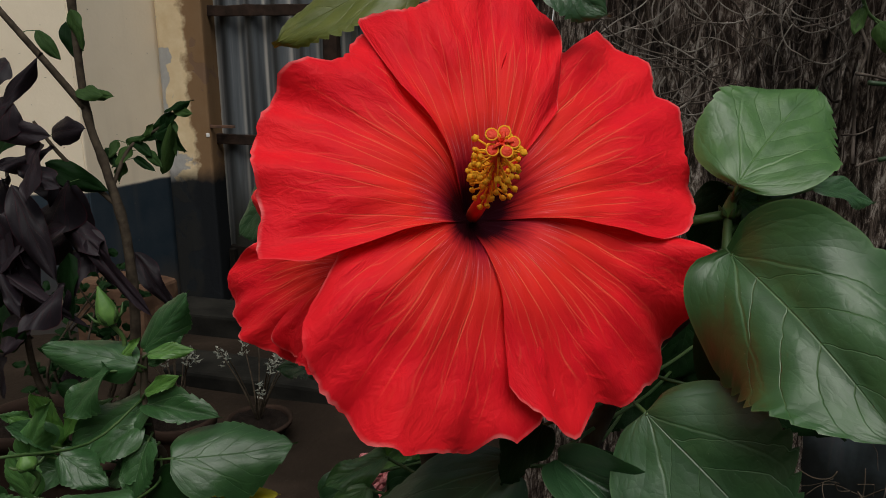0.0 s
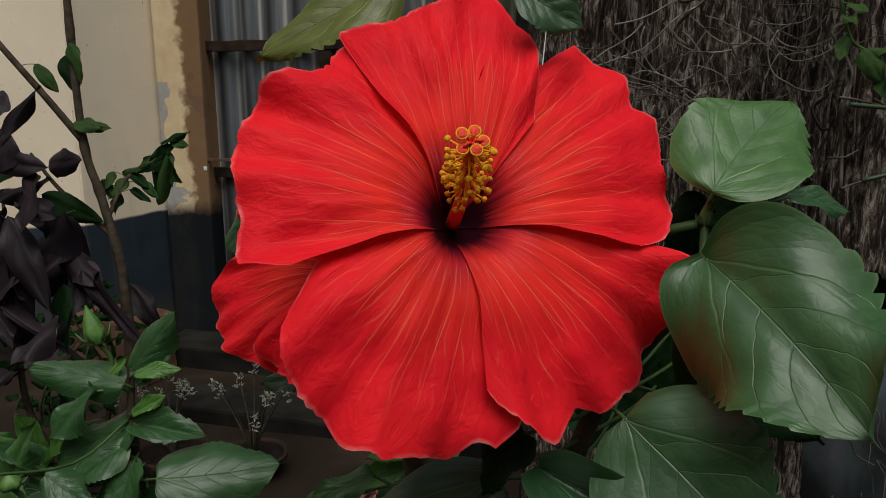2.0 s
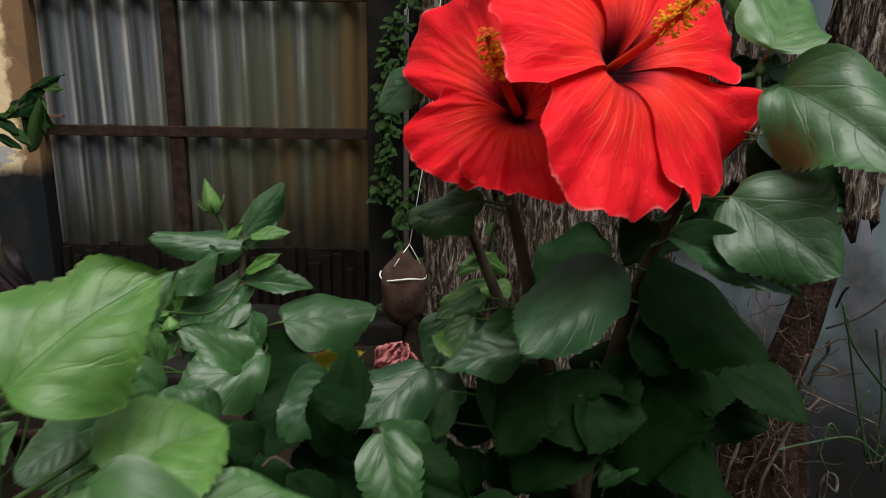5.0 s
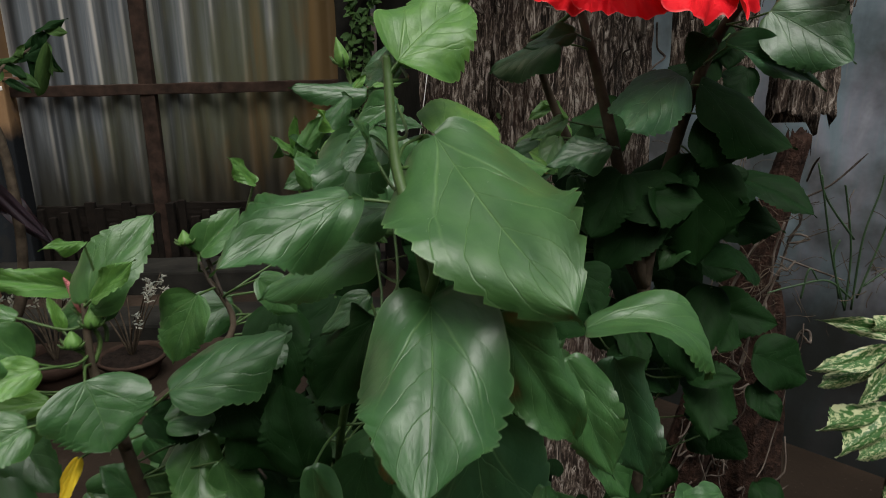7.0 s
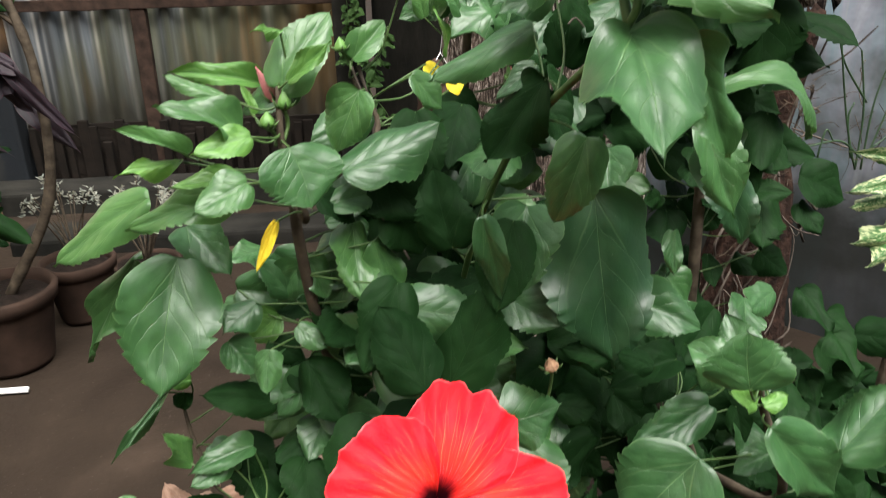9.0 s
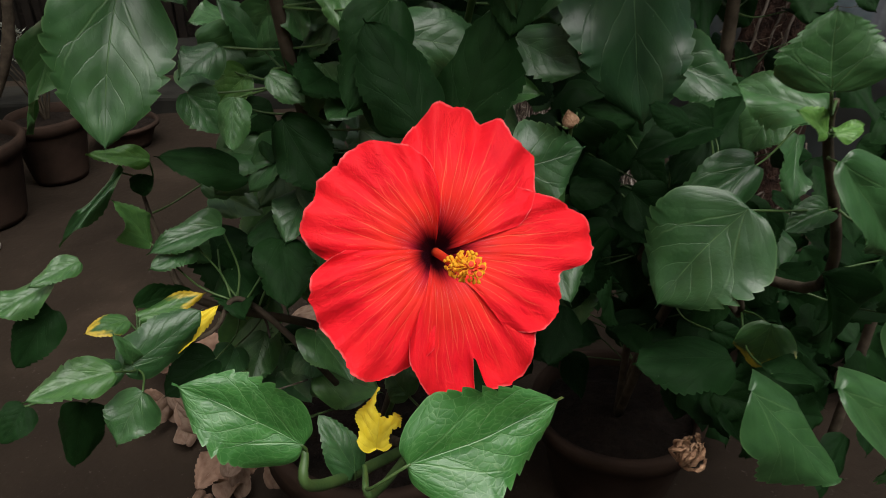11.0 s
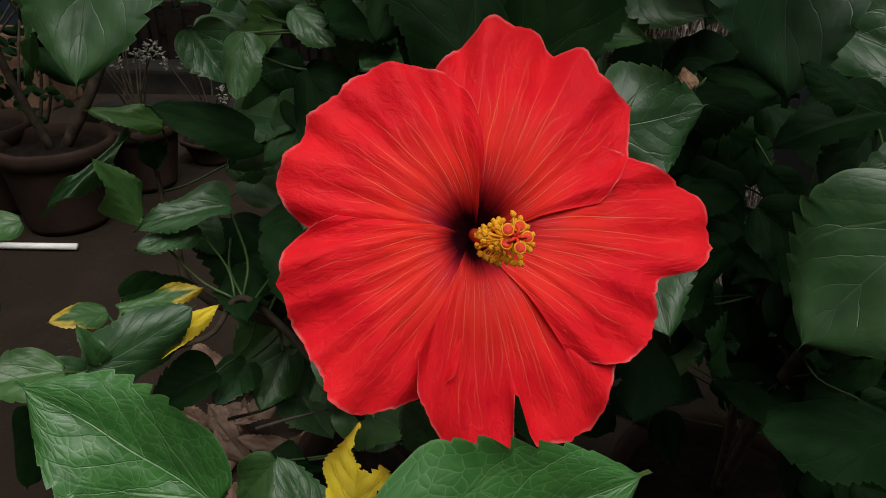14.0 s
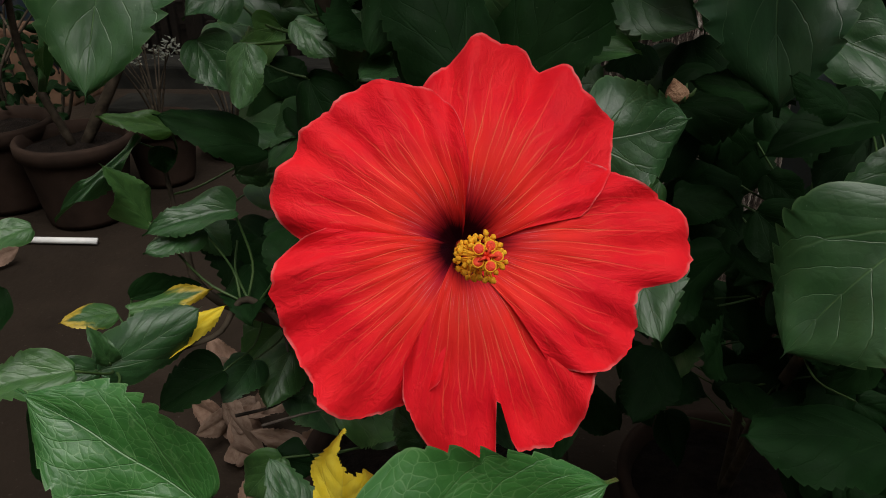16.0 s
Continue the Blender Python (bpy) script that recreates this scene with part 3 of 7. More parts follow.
# Dark board added behind the stakes so that the gaps between them read black.
part("kickboard", slab_bm(0.01, 0.024, 0.0, 1.33, 0.044, 0.25, 0.010, 10, 0.003), DARKWOOD, fence, False)
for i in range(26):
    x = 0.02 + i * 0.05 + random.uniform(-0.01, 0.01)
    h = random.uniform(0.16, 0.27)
    part("stake", slab_bm(x, -0.012 + random.uniform(0, 0.012), 0, x + random.uniform(0.02, 0.042), 0.020, h, 0.004, 2, 0.003), DARKWOOD, fence, False)
# latch on the pilaster
hasp = empty("gate_latch", (-0.985, 3.36, 0.79), "rusty iron hasp with a pale padlock on the pilaster", "latch")
ring = bmesh.new()
tube_into(ring, [(0.022 * math.cos(a), -0.005, 0.012 * math.sin(a)) for a in np.linspace(0, 2 * math.pi, 14)], 0.004, 6)
part("staple", ring, IRON, hasp)
part("bar", slab_bm(0.0, -0.012, -0.006, 0.12, 0.0, 0.006, 0, 0, 0.002), IRON, hasp, False)
part("padlock", slab_bm(-0.004, -0.018, -0.044, 0.011, -0.006, -0.026, 0, 0, 0.004), WHITE, hasp, False)

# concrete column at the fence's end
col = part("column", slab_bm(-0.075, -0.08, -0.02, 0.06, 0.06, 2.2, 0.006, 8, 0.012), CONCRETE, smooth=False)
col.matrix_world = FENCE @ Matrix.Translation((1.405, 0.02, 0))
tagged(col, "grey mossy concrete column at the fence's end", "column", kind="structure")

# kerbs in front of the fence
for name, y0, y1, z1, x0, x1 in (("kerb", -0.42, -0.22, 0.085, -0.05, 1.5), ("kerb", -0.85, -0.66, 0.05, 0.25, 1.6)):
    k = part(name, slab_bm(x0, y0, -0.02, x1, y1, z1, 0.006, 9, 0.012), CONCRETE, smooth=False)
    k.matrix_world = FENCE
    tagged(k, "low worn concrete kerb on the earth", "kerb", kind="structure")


# ---------------------------------------------------------------- bark posts
def bark_bm(r, low, top, lean, seed, tapered=False):
    """A ragged bark stem from low to top; lean is its drift sideways for each metre."""
    def place(u, v):
        a = 2 * math.pi * u
        z = low + (top - low) * v
        p = Vector((math.cos(a), math.sin(a), 0))
        ridge = noise.noise(Vector((p.x * 3.2, p.y * 3.2, z * 1.4 + seed))) * 0.24
        ridge += abs(noise.noise(Vector((p.x * 11, p.y * 11, z * 2.2 + seed)))) * 0.32
        ridge += noise.noise(Vector((p.x * 22, p.y * 22, z * 5 + seed))) * 0.15
        ridge += 0.10 * abs(noise.noise(Vector((p.x * 9, p.y * 9, z * 26 + seed))))
        flare = 1 + 0.5 * math.exp(-z / 0.14)
        rr = r * flare * (1 + ridge) * (1 - (0.45 * v ** 3 if tapered else 0.10 * v))
        ragged = 0.05 * noise.noise(Vector((p.x * 2, p.y * 2, seed))) + 0.02 * noise.noise(Vector((p.x * 9, p.y * 9, seed)))
        cut = ragged if (low > 0 and v == 0) or (tapered and v == 1) else 0
        return (p.x * rr + lean[0] * z, p.y * rr + lean[1] * z, z + cut)

    bm = grid_bm(72, 110, place, uv=False, closed=True)
    bm.verts.ensure_lookup_table()
    bm.faces.new([v for v in bm.verts[-71:]])
    bm.faces.new([v for v in bm.verts[:71]][::-1])
    return bm


def bark_hair(ob, x, y, r, low, top, lean, seed, roots=13, twigs=5):
    """Dry roots and twigs clinging to a bark stem."""
    rng = random.Random(seed)
    for k in range(roots):
        a = rng.uniform(-2.9, -0.4)
        z = low + rng.uniform(0.15, 1.0) * (top - low)
        pts = []
        for i in range(9):
            rr = r * 1.22 + 0.012 * rng.random() + (0.0 if rng.random() < 0.7 else 0.02)
            pts.append((x + math.cos(a) * rr + lean[0] * z, y + math.sin(a) * rr + lean[1] * z, z))
            a += rng.uniform(-0.28, 0.28)
            z = max(low + 0.02, z - rng.uniform(-0.012, 0.055))
        bm = bmesh.new()
        tube_into(bm, spline(pts, 3), rng.uniform(0.0009, 0.0026), 5)
        part("root", bm, ROOT, ob)
    for k in range(twigs):
        a = rng.uniform(-2.7, -0.5)
        z = low + rng.uniform(0.3, 0.95) * (top - low)
        p0 = Vector((x + math.cos(a) * r * 1.1 + lean[0] * z, y + math.sin(a) * r * 1.1 + lean[1] * z, z))
        d = Vector((rng.uniform(-1, 1), rng.uniform(-1, -0.2), rng.uniform(-0.5, 0.7))).normalized()
        bm = bmesh.new()
        tube_into(bm, spline([p0, p0 + d * 0.05, p0 + d * 0.10 + Vector((0, 0, rng.uniform(-0.03, 0.03)))], 4), [0.0016] * 8 + [0.0006], 5)
        part("twig", bm, ROOT, ob)


def bark_post(x, y, r, top, lean, seed, tapered=False, material=None, label="thick rough-barked post, dark brown, with dry roots"):
    ob = empty("bark_post", (x, y, -0.01), label, "post", "bark posts along the wall")
    part("trunk", bark_bm(r, 0.0, top, lean, seed, tapered), material or BARK, ob)
    bark_hair(ob, 0, 0, r, 0.0, top, lean, seed)
    return ob


bark_post(0.315, 1.43, 0.088, 1.9, (0.0, 0.0), 11)
bark_post(0.655, 1.40, 0.060, 1.9, (0.0, 0.0), 71)
# a bark post whose crossbar carries lengths of bark that end above the ground
rack = bark_post(0.435, 1.27, 0.105, 1.9, (0.01, 0.0), 23, label="rough-barked post with lengths of bark hung from its crossbar")
part("crossbar", slab_bm(0.02, -0.28, 1.86, 0.42, -0.22, 1.90, 0.004, 3, 0.004), TIMBER, rack, False)
part("crossbar_arm", slab_bm(0.0, -0.24, 1.85, 0.04, 0.02, 1.89, 0.004, 3, 0.004), TIMBER, rack, False)
for dx, dy, r, low, lean, seed in ((0.135, -0.25, 0.048, 0.90, (0.03, 0.0), 37), (0.245, -0.25, 0.040, 0.86, (-0.04, 0.0), 61), (0.355, -0.25, 0.050, 0.84, (0.02, 0.0), 43)):
    part("bark_length", bark_bm(r, low, 1.87, lean, seed), BARK, rack).location = (dx, dy, 0)
    bark_hair(rack, dx, dy, r, low, 1.87, lean, seed, 10, 4)
bark_post(0.425, 0.86, 0.030, 0.84, (0.235, -0.06), 41, True, ROTTEN, "thin leaning bark-covered stake, rotten and broken off at the top")
bark_post(0.600, 0.86, 0.066, 0.60, (0.0, 0.0), 53, True, ROTTEN, "thick rotten stump of a post, dark brown")

# ---------------------------------------------------------------- leaves
def leaf_bm(seed, bend, fold, wave, toothed=1.0, widest=0.40, rows=79, cols=9, lobed=0.12, arch=0.0, ragged=0.13, flat=1.0):
    """A broad, toothed leaf of length 1 along y and width 1, face up, with a short drawn-out tip."""
    rng = random.Random(seed)
    ph = [rng.uniform(0, 6.28) for _ in range(6)]
    out = rng.uniform(0.66, 0.92)
    into = out * widest / (1 - widest) * rng.uniform(0.85, 1.05)
    peak = into / (into + out)
    top = peak ** into * (1 - peak) ** out
    skew = rng.uniform(-0.05, 0.05)
    droop = rng.uniform(0.25, 0.75)
    count = rng.uniform(10.0, 14.0)
    lobed *= rng.uniform(0.1, 0.6)
    lift = [rng.uniform(-0.16, 0.16) for _ in range(2)]

    def place(u, v):
        s = 2 * u - 1
        k = min(1.0, v / 0.955)
        body = max(k, 1e-5) ** into * max(1 - k, 0.0) ** out / top
        drip = 0.09 * max(0.0, 1 - v) ** 0.9 * min(1, max(0, (v - 0.55) * 4))
        half = 0.5 * (body ** 4 + drip ** 4) ** 0.25
        saw = (v * count + 0.5 * math.sin(5 * v + ph[2]) + (0.4 if s > 0 else 0)) % 1.0
        teeth = 1 - toothed * (0.105 + 0.045 * math.sin(9 * v + ph[3])) * saw ** 1.6 * min(1, max(0, (v - 0.24) * 4)) * abs(s) ** 5
        half *= teeth * (1 + ragged * abs(s) * noise.noise(Vector((v * 4.5, 3.0 if s > 0 else 8.0, seed))))
        x = s * half + skew * math.sin(3.1 * v)
        back = lobed * abs(s) ** 1.6 * max(0, 1 - v / 0.34) ** 1.5 * min(1, half * 6)
        ax = abs(s) * half
        z = flat * (fold + (lift[0] if s < 0 else lift[1])) * ax * (1 - 0.3 * v) - droop * ax * ax * 1.6
        z -= bend * v * v
        z += 0.12 * wave * math.sin(7.5 * v + ph[1] + (1.6 if s > 0 else 0)) * abs(s) ** 2.5 * (0.3 + half)
        q = v - 0.40 * abs(s) * half * 2
        z += 0.0022 * math.sin(q * 5.5 * 2 * math.pi - 0.5 * math.pi) * min(1, abs(s) * 3) * (1 - abs(s) ** 4) * min(1, 4 * (1 - v))
        z += 0.025 * noise.noise(Vector((x * 3.5, v * 3.5, seed))) * min(1, v * 5)
        along = v - back
        if arch:
            turn = arch * (2 * along - 1)
            along = 0.5 + math.sin(turn) / (2 * math.sin(arch)) + z * math.sin(turn)
            z = z * math.cos(turn) + (math.cos(turn) - math.cos(arch)) / (2 * math.sin(arch))
        return (x, along, z)

    return grid_bm(cols * 2 - 1, rows, place)


def leaf_meshes(prefix, n, **kw):
    out = []
    for i in range(n):
        bend = (0.02, 0.10, 0.20, 0.32)[i % 4]
        bm = leaf_bm(i * 13 + 5, bend, (0.22, 0.45, 0.32, 0.60)[(i // 2) % 4], 0.6 + 0.5 * (i % 3), **kw)
        me = bpy.data.meshes.new(prefix)
        bm.to_mesh(me)
        bm.free()
        for p in me.polygons:
            p.use_smooth = True
        out.append(me)
    return out


BROAD = leaf_meshes("leaf", 12)
NARROW = leaf_meshes("narrow_leaf", 8, toothed=0.25, widest=0.42, rows=22, cols=6, lobed=0.0, ragged=0.12, flat=0.45)
ARCHED = leaf_meshes("arched_leaf", 4, arch=0.95)
KINDS = {}


def dressed(mesh, material):
    """The same mesh with another material, made once."""
    key = (mesh.name, material.name)
    if key not in KINDS:
        me = mesh.copy()
        me.materials.clear()
        me.materials.append(material)
        KINDS[key] = me
    return KINDS[key]


def leaf_frame(base, tip, width, roll):
    base, tip = Vector(base), Vector(tip)
    y = tip - base
    length = y.length
    y.normalize()
    up = Vector((-0.12, -0.84, 0.53))
    z = (up - y * up.dot(y))
    z = z.normalized() if z.length > 0.05 else y.orthogonal().normalized()
    z = Matrix.Rotation(radians(roll), 3, y) @ z
    x = y.cross(z)
    m = Matrix((x * width, y * length, z * length)).transposed().to_4x4()
    m.translation = base
    return m


def leaf(plant, base, tip, width, roll=0, shape=0, material=None, stems=None, name="leaf", label="", pool=None, reach=0.09):
    """One leaf from its base to its tip in the world, and its stalk down to the nearest stem."""
    pool = pool or BROAD
    ob = new(name, dressed(pool[shape % len(pool)], material or LEAF))
    ob.parent = plant
    ob.matrix_basis = Matrix.Translation(-plant.location) @ leaf_frame(base, tip, width, roll)
    if label:
        ob["label"] = label
    if stems:
        base = Vector(base)
        near = min((p for pts in stems for p in pts), key=lambda p: (p - base).length + 1.2 * max(0, p.z - base.z + 0.005))
        gap = (near - base).length
        if gap > reach:
            return ob
        if gap > 0.004:
            back = (base - Vector(tip)).normalized()
            mid = (base + near) / 2 + back * min(gap * 0.25, 0.006) + Vector((0, 0, -0.1 * gap))
            bm = bmesh.new()
            tube_into(bm, [p - plant.location for p in spline([near, mid, base + (Vector(tip) - base) * 0.02], 4)], [0.0009] * 4 + [0.0008] * 5, 6)
            part("leaf_stalk", bm, STEM, plant)
    return ob


def stem(plant, points, r0, r1, material=None, name="stem", knots=0.0):
    pts = spline(points, 7)
    n = len(pts)
    rad = [r0 + (r1 - r0) * i / (n - 1) + (knots * r0 if i % 5 == 2 else 0) for i in range(n)]
    bm = bmesh.new()
    tube_into(bm, [p - plant.location for p in pts], rad, 9)
    part(name, bm, material or WOODY, plant)
    return pts


# ---------------------------------------------------------------- flowers
def flower(plant, at, face, petals, pistil, depth=0.024, tilt=0.10, reflex=0.006, seed=1, stalk=None):
    """A five-petalled hibiscus flower. Petals: from and to angle (degrees anticlockwise from the
    flower's right), how far either edge lies forward, the radii of the outline between them, and
    slits (angle, width, depth) or ridges (height, place, widths, power) where a petal has any."""
    at, n = Vector(at), Vector(face).normalized()
    x = Vector((0, 0, 1)).cross(n).normalized()
    y = n.cross(x)
    m = Matrix((x, y, n)).transposed().to_4x4()
    m.translation = at
    cup = [(0.0025, -depth - 0.028), (0.0075, -depth - 0.024), (0.0105, -depth - 0.012), (0.0115, -depth + 0.002), (0.0105, -depth + 0.002)]
    fl = part("flower", turned_bm(cup, 20), BUDGREEN, plant, label="wide open red hibiscus flower with a green calyx")
    fl.matrix_basis = Matrix.Translation(-plant.location) @ m
    for k, (a0, a1, edges, radii, *rest) in enumerate(petals):
        extra = rest[0] if rest else {}
        a0, a1 = radians(a0), radians(a1)
        xs = np.linspace(0, 1, len(radii))
        ph = [random.uniform(0, 6.28) for _ in range(4)]

        def place(u, v, a0=a0, a1=a1, edges=edges, radii=radii, xs=xs, ph=ph, extra=extra):
            s = 2 * u - 1
            c, hw = (a0 + a1) / 2, (a1 - a0) / 2
            out = v
            tight = 1.16 - 0.16 * min(1, out / 0.5)
            ang = c + s * hw * tight
            big = float(np.interp(u, xs, radii))
            crimp = 1 + 0.030 * noise.noise(Vector((ang * 9, ph[2], 0))) + 0.014 * noise.noise(Vector((ang * 34, ph[1], 3))) + 0.009 * noise.noise(Vector((ang * 95, ph[0], 7)))
            r = big * out * (1 + (crimp - 1) * out ** 6)
            for at_angle, wide, deep in extra.get("slits", ()):
                r *= 1 - deep * math.exp(-((math.degrees(ang) - at_angle) / wide) ** 4) * max(0, (out - 0.55) / 0.45)
            h = -depth * math.exp(-(r / 0.0135) ** 1.7) + tilt * max(0, r - 0.012) * math.exp(-r / 0.05)
            h -= reflex * (r / 0.07) ** 3
            h += min(1, out * 1.6) * (edges[0] * math.exp(-((s + 1) / 0.8) ** 2) + edges[1] * math.exp(-((s - 1) / 0.8) ** 2))
            for high, mid_s, below, above, power in extra.get("ridges", ()):
                h += high * math.exp(-((s - mid_s) / (below if s < mid_s else above)) ** 2) * out ** power
            ruff = out ** 3
            h += ruff * (0.0026 * math.sin(ang * 11 + ph[2]) + 0.0016 * math.sin(ang * 27 + ph[3]) + 0.005 * noise.noise(Vector((ang * 4, out * 3, ph[0]))))
            crease = s * 13 + 2.5 * noise.noise(Vector((s * 2.5, out * 3, ph[1])))
            h += 0.0005 * math.sin(crease) * min(1, out * 2.2) * (0.5 + 0.5 * out)
            h += 0.00025 * math.sin(s * 34 + 3 * noise.noise(Vector((s * 3, out * 4, ph[1])))) * min(1, out * 2)
            h += 0.0032 * noise.noise(Vector((math.cos(ang) * r * 55, math.sin(ang) * r * 55, ph[2]))) * out
            return (r * math.cos(ang), r * math.sin(ang), h)

        part("petal", grid_bm(73, 46, place), PETAL, fl)
    # staminal column with its anthers and stigma pads
    tip = Vector(pistil)
    inv = m.inverted()
    tip = inv @ tip
    root = Vector((0, 0, -depth * 0.8))
    mid = (root + tip) / 2 + Vector((0, -0.002, 0.001))
    axis = spline([root, mid, tip], 12)
    bm = bmesh.new()
    tube_into(bm, axis, [0.0026 - 0.0011 * i / (len(axis) - 1) for i in range(len(axis))], 10)
    part("style", bm, COLUMN, fl)
    rng = random.Random(seed)
    fil, ant = bmesh.new(), bmesh.new()
    for i in range(84):
        t = 0.55 + 0.40 * ((i + rng.random()) / 84) ** 0.9
        k = min(len(axis) - 2, int(t * (len(axis) - 1)))
        p = axis[k].lerp(axis[k + 1], t * (len(axis) - 1) - k)
        d = (axis[k + 1] - axis[k]).normalized()
        a = d.orthogonal().normalized()
        a = Matrix.Rotation(rng.uniform(0, 6.283), 3, d) @ a
        w = (a + d * rng.uniform(-0.25, 0.35)).normalized()
        e = p + w * rng.uniform(0.0042, 0.0072)
        tube_into(fil, [p, p.lerp(e, 0.6) + d * 0.0004, e], [0.00035, 0.0003, 0.00025], 5)
        r = rng.uniform(0.00072, 0.00098)
        for ob in bmesh.ops.create_icosphere(ant, subdivisions=2, radius=r, matrix=Matrix.Translation(e))["verts"]:
            ob.co += Vector((rng.uniform(-1, 1), rng.uniform(-1, 1), rng.uniform(-1, 1))) * 0.0002
    tagged(part("filament_mass", fil, POLLEN, fl), kind="stuff")
    tagged(part("pollen_mass", ant, POLLEN, fl), kind="stuff")
    d = (axis[-1] - axis[-3]).normalized()
    a = d.orthogonal().normalized()
    for k in range(5):
        w = Matrix.Rotation(k * 1.2566 + 0.4, 3, d) @ a
        e = axis[-1] + d * (0.0008 + 0.0014 * (k % 2)) + w * 0.0029
        bm = bmesh.new()
        tube_into(bm, [axis[-1], axis[-1] + d * 0.002 + w * 0.0012, e], [0.0006, 0.0005, 0.0005], 6)
        for v in bmesh.ops.create_uvsphere(bm, u_segments=12, v_segments=8, radius=0.00145, matrix=Matrix.Translation(e))["verts"]:
            q = v.co - e
            v.co = e + q - d * q.dot(d) * 0.65
        pad = part("stigma", bm, STIGMA, fl)
        bm = bmesh.new()
        b, c = d.orthogonal().normalized(), d.cross(d.orthogonal().normalized())
        tube_into(bm, [e + (b * math.cos(j) + c * math.sin(j)) * 0.00145 for j in np.linspace(0, 2 * math.pi, 17)], 0.00026, 6)
        part("rim", bm, POLLEN, pad)
    if stalk:
        p0 = m @ Vector((0, 0, -depth - 0.027))
        bm = bmesh.new()
        tube_into(bm, [p - plant.location for p in spline([stalk, (Vector(stalk) + p0) / 2 + Vector((0, 0.008, -0.008)), p0], 6)], 0.0018, 8)
        part("flower_stalk", bm, STEM, plant)
    return fl


def bud(plant, base, tip, fat, material=None, stalk=None, label=""):
    """A closed bud with ridged sepals and a ruff of bracts."""
    base, tip = Vector(base), Vector(tip)
    d = tip - base
    m = d.to_track_quat("Z", "Y").to_matrix().to_4x4()
    m.translation = base - plant.location
    n = d.length

    def place(u, v):
        a = 2 * math.pi * u
        r = 0.82 * fat * math.sin(math.pi * min(1, 0.10 + 0.90 * v) ** 0.62) ** 1.1 * (1 + 0.16 * abs(math.cos(2.5 * a + 0.6 * v)) - 0.08) + 0.0004
        return (r * math.cos(a), r * math.sin(a), n * v)

    b = part("bud", grid_bm(31, 16, place, uv=False, closed=True), material or BUDGREEN, plant, label=label)
    b.matrix_local = m
    for k in range(6):
        a = k * 1.047
        bm = bmesh.new()
        c, s = math.cos(a), math.sin(a)
        tube_into(bm, [(c * 0.3 * fat, s * 0.3 * fat, 0), (c * fat * 1.15, s * fat * 1.15, n * 0.18), (c * fat * 1.5, s * fat * 1.5, n * 0.42)], [0.0011, 0.0010, 0.0003], 5)
        part("bract", bm, STEM, b)
    if stalk:
        bm = bmesh.new()
        tube_into(bm, [p - plant.location for p in spline([stalk, (Vector(stalk) + base) / 2 + Vector((0.003, 0.003, 0)), base], 5)], 0.0014, 7)
        part("bud_stalk", bm, STEM, plant)
    return b


def flowerpot(x, y, r, h, label):
    pot = empty("flowerpot", (x, y, 0.0), label, "flowerpot")
    wall = [(r * 0.70, 0.0), (r * 0.74, 0.012), (r * 0.93, h * 0.80), (r * 0.95, h * 0.82), (r * 1.03, h * 0.83), (r * 1.05, h * 0.97), (r * 1.02, h), (r * 0.95, h), (r * 0.90, h * 0.9), (r * 0.88, h * 0.7)]
    bm = turned_bm(wall)
    for v in bm.verts:
        v.co += Vector(noise.noise_vector(v.co * 12)) * 0.003
    part("pot_wall", bm, CLAY, pot)

    def place(u, v):
        a, rr = 2 * math.pi * u, r * 0.905 * v
        return (rr * math.cos(a), rr * math.sin(a), h * 0.86 + 0.010 * noise.noise(Vector((rr * math.cos(a) * 30, rr * math.sin(a) * 30, x))) + 0.012 * (1 - v))

    part("soil", grid_bm(25, 8, place, uv=False), SOIL, pot)
    return pot


def torn_leaf(plant, base, tip, width, roll, bites, material, label):
    """A leaf with pieces eaten out: bites are (across, along, radius) on the leaf of length and width 1."""
    bm = leaf_bm(91, 0.12, 0.3, 1.0, rows=60, cols=20)
    gone = [f for f in bm.faces if any(math.hypot(f.calc_center_median().x - x, f.calc_center_median().y - y) < r * (1 + 0.25 * noise.noise(f.calc_center_median() * 14)) for x, y, r in bites)]
    bmesh.ops.delete(bm, geom=gone, context="FACES")
    ob = part("leaf", bm, material, plant, label=label)
    ob.matrix_basis = Matrix.Translation(-plant.location) @ leaf_frame(base, tip, width, roll)
    return ob


def crumpled(name, plant, at, size, tilt, material, label, seed):
    """A dead flower: narrow strips of petal shrunk into a twisted tuft."""
    bm = bmesh.new()
    rng = random.Random(seed)
    for k in range(26):
        a = k * 0.2417 + rng.uniform(-0.1, 0.1)
        r, h = size * rng.uniform(0.12, 0.55), size * rng.uniform(0.5, 1.1)
        twist = rng.uniform(0.5, 1.6)
        pts = [Vector((0.06 * size * math.cos(a), 0.06 * size * math.sin(a), 0)),
               Vector((r * math.cos(a + twist * 0.3), r * math.sin(a + twist * 0.3), h * 0.4)),
               Vector((r * math.cos(a + twist * 0.7), r * math.sin(a + twist * 0.7), h * 0.78)),
               Vector((0.5 * r * math.cos(a + twist), 0.5 * r * math.sin(a + twist), h))]
        line = spline(pts, 4)
        tube_into(bm, line, [size * (0.015 + 0.045 * math.sin(3.1 * i / (len(line) - 1))) for i in range(len(line))], 6)
    for v in bm.verts:
        v.co += Vector(noise.noise_vector(v.co * (14 / size))) * 0.09 * size
    ob = part(name, bm, material, plant, label=label)
    m = Matrix.Rotation(radians(tilt), 4, "Y")
    ob.matrix_basis = Matrix.Translation(Vector(at) - (plant.location if plant else Vector())) @ m
    return ob

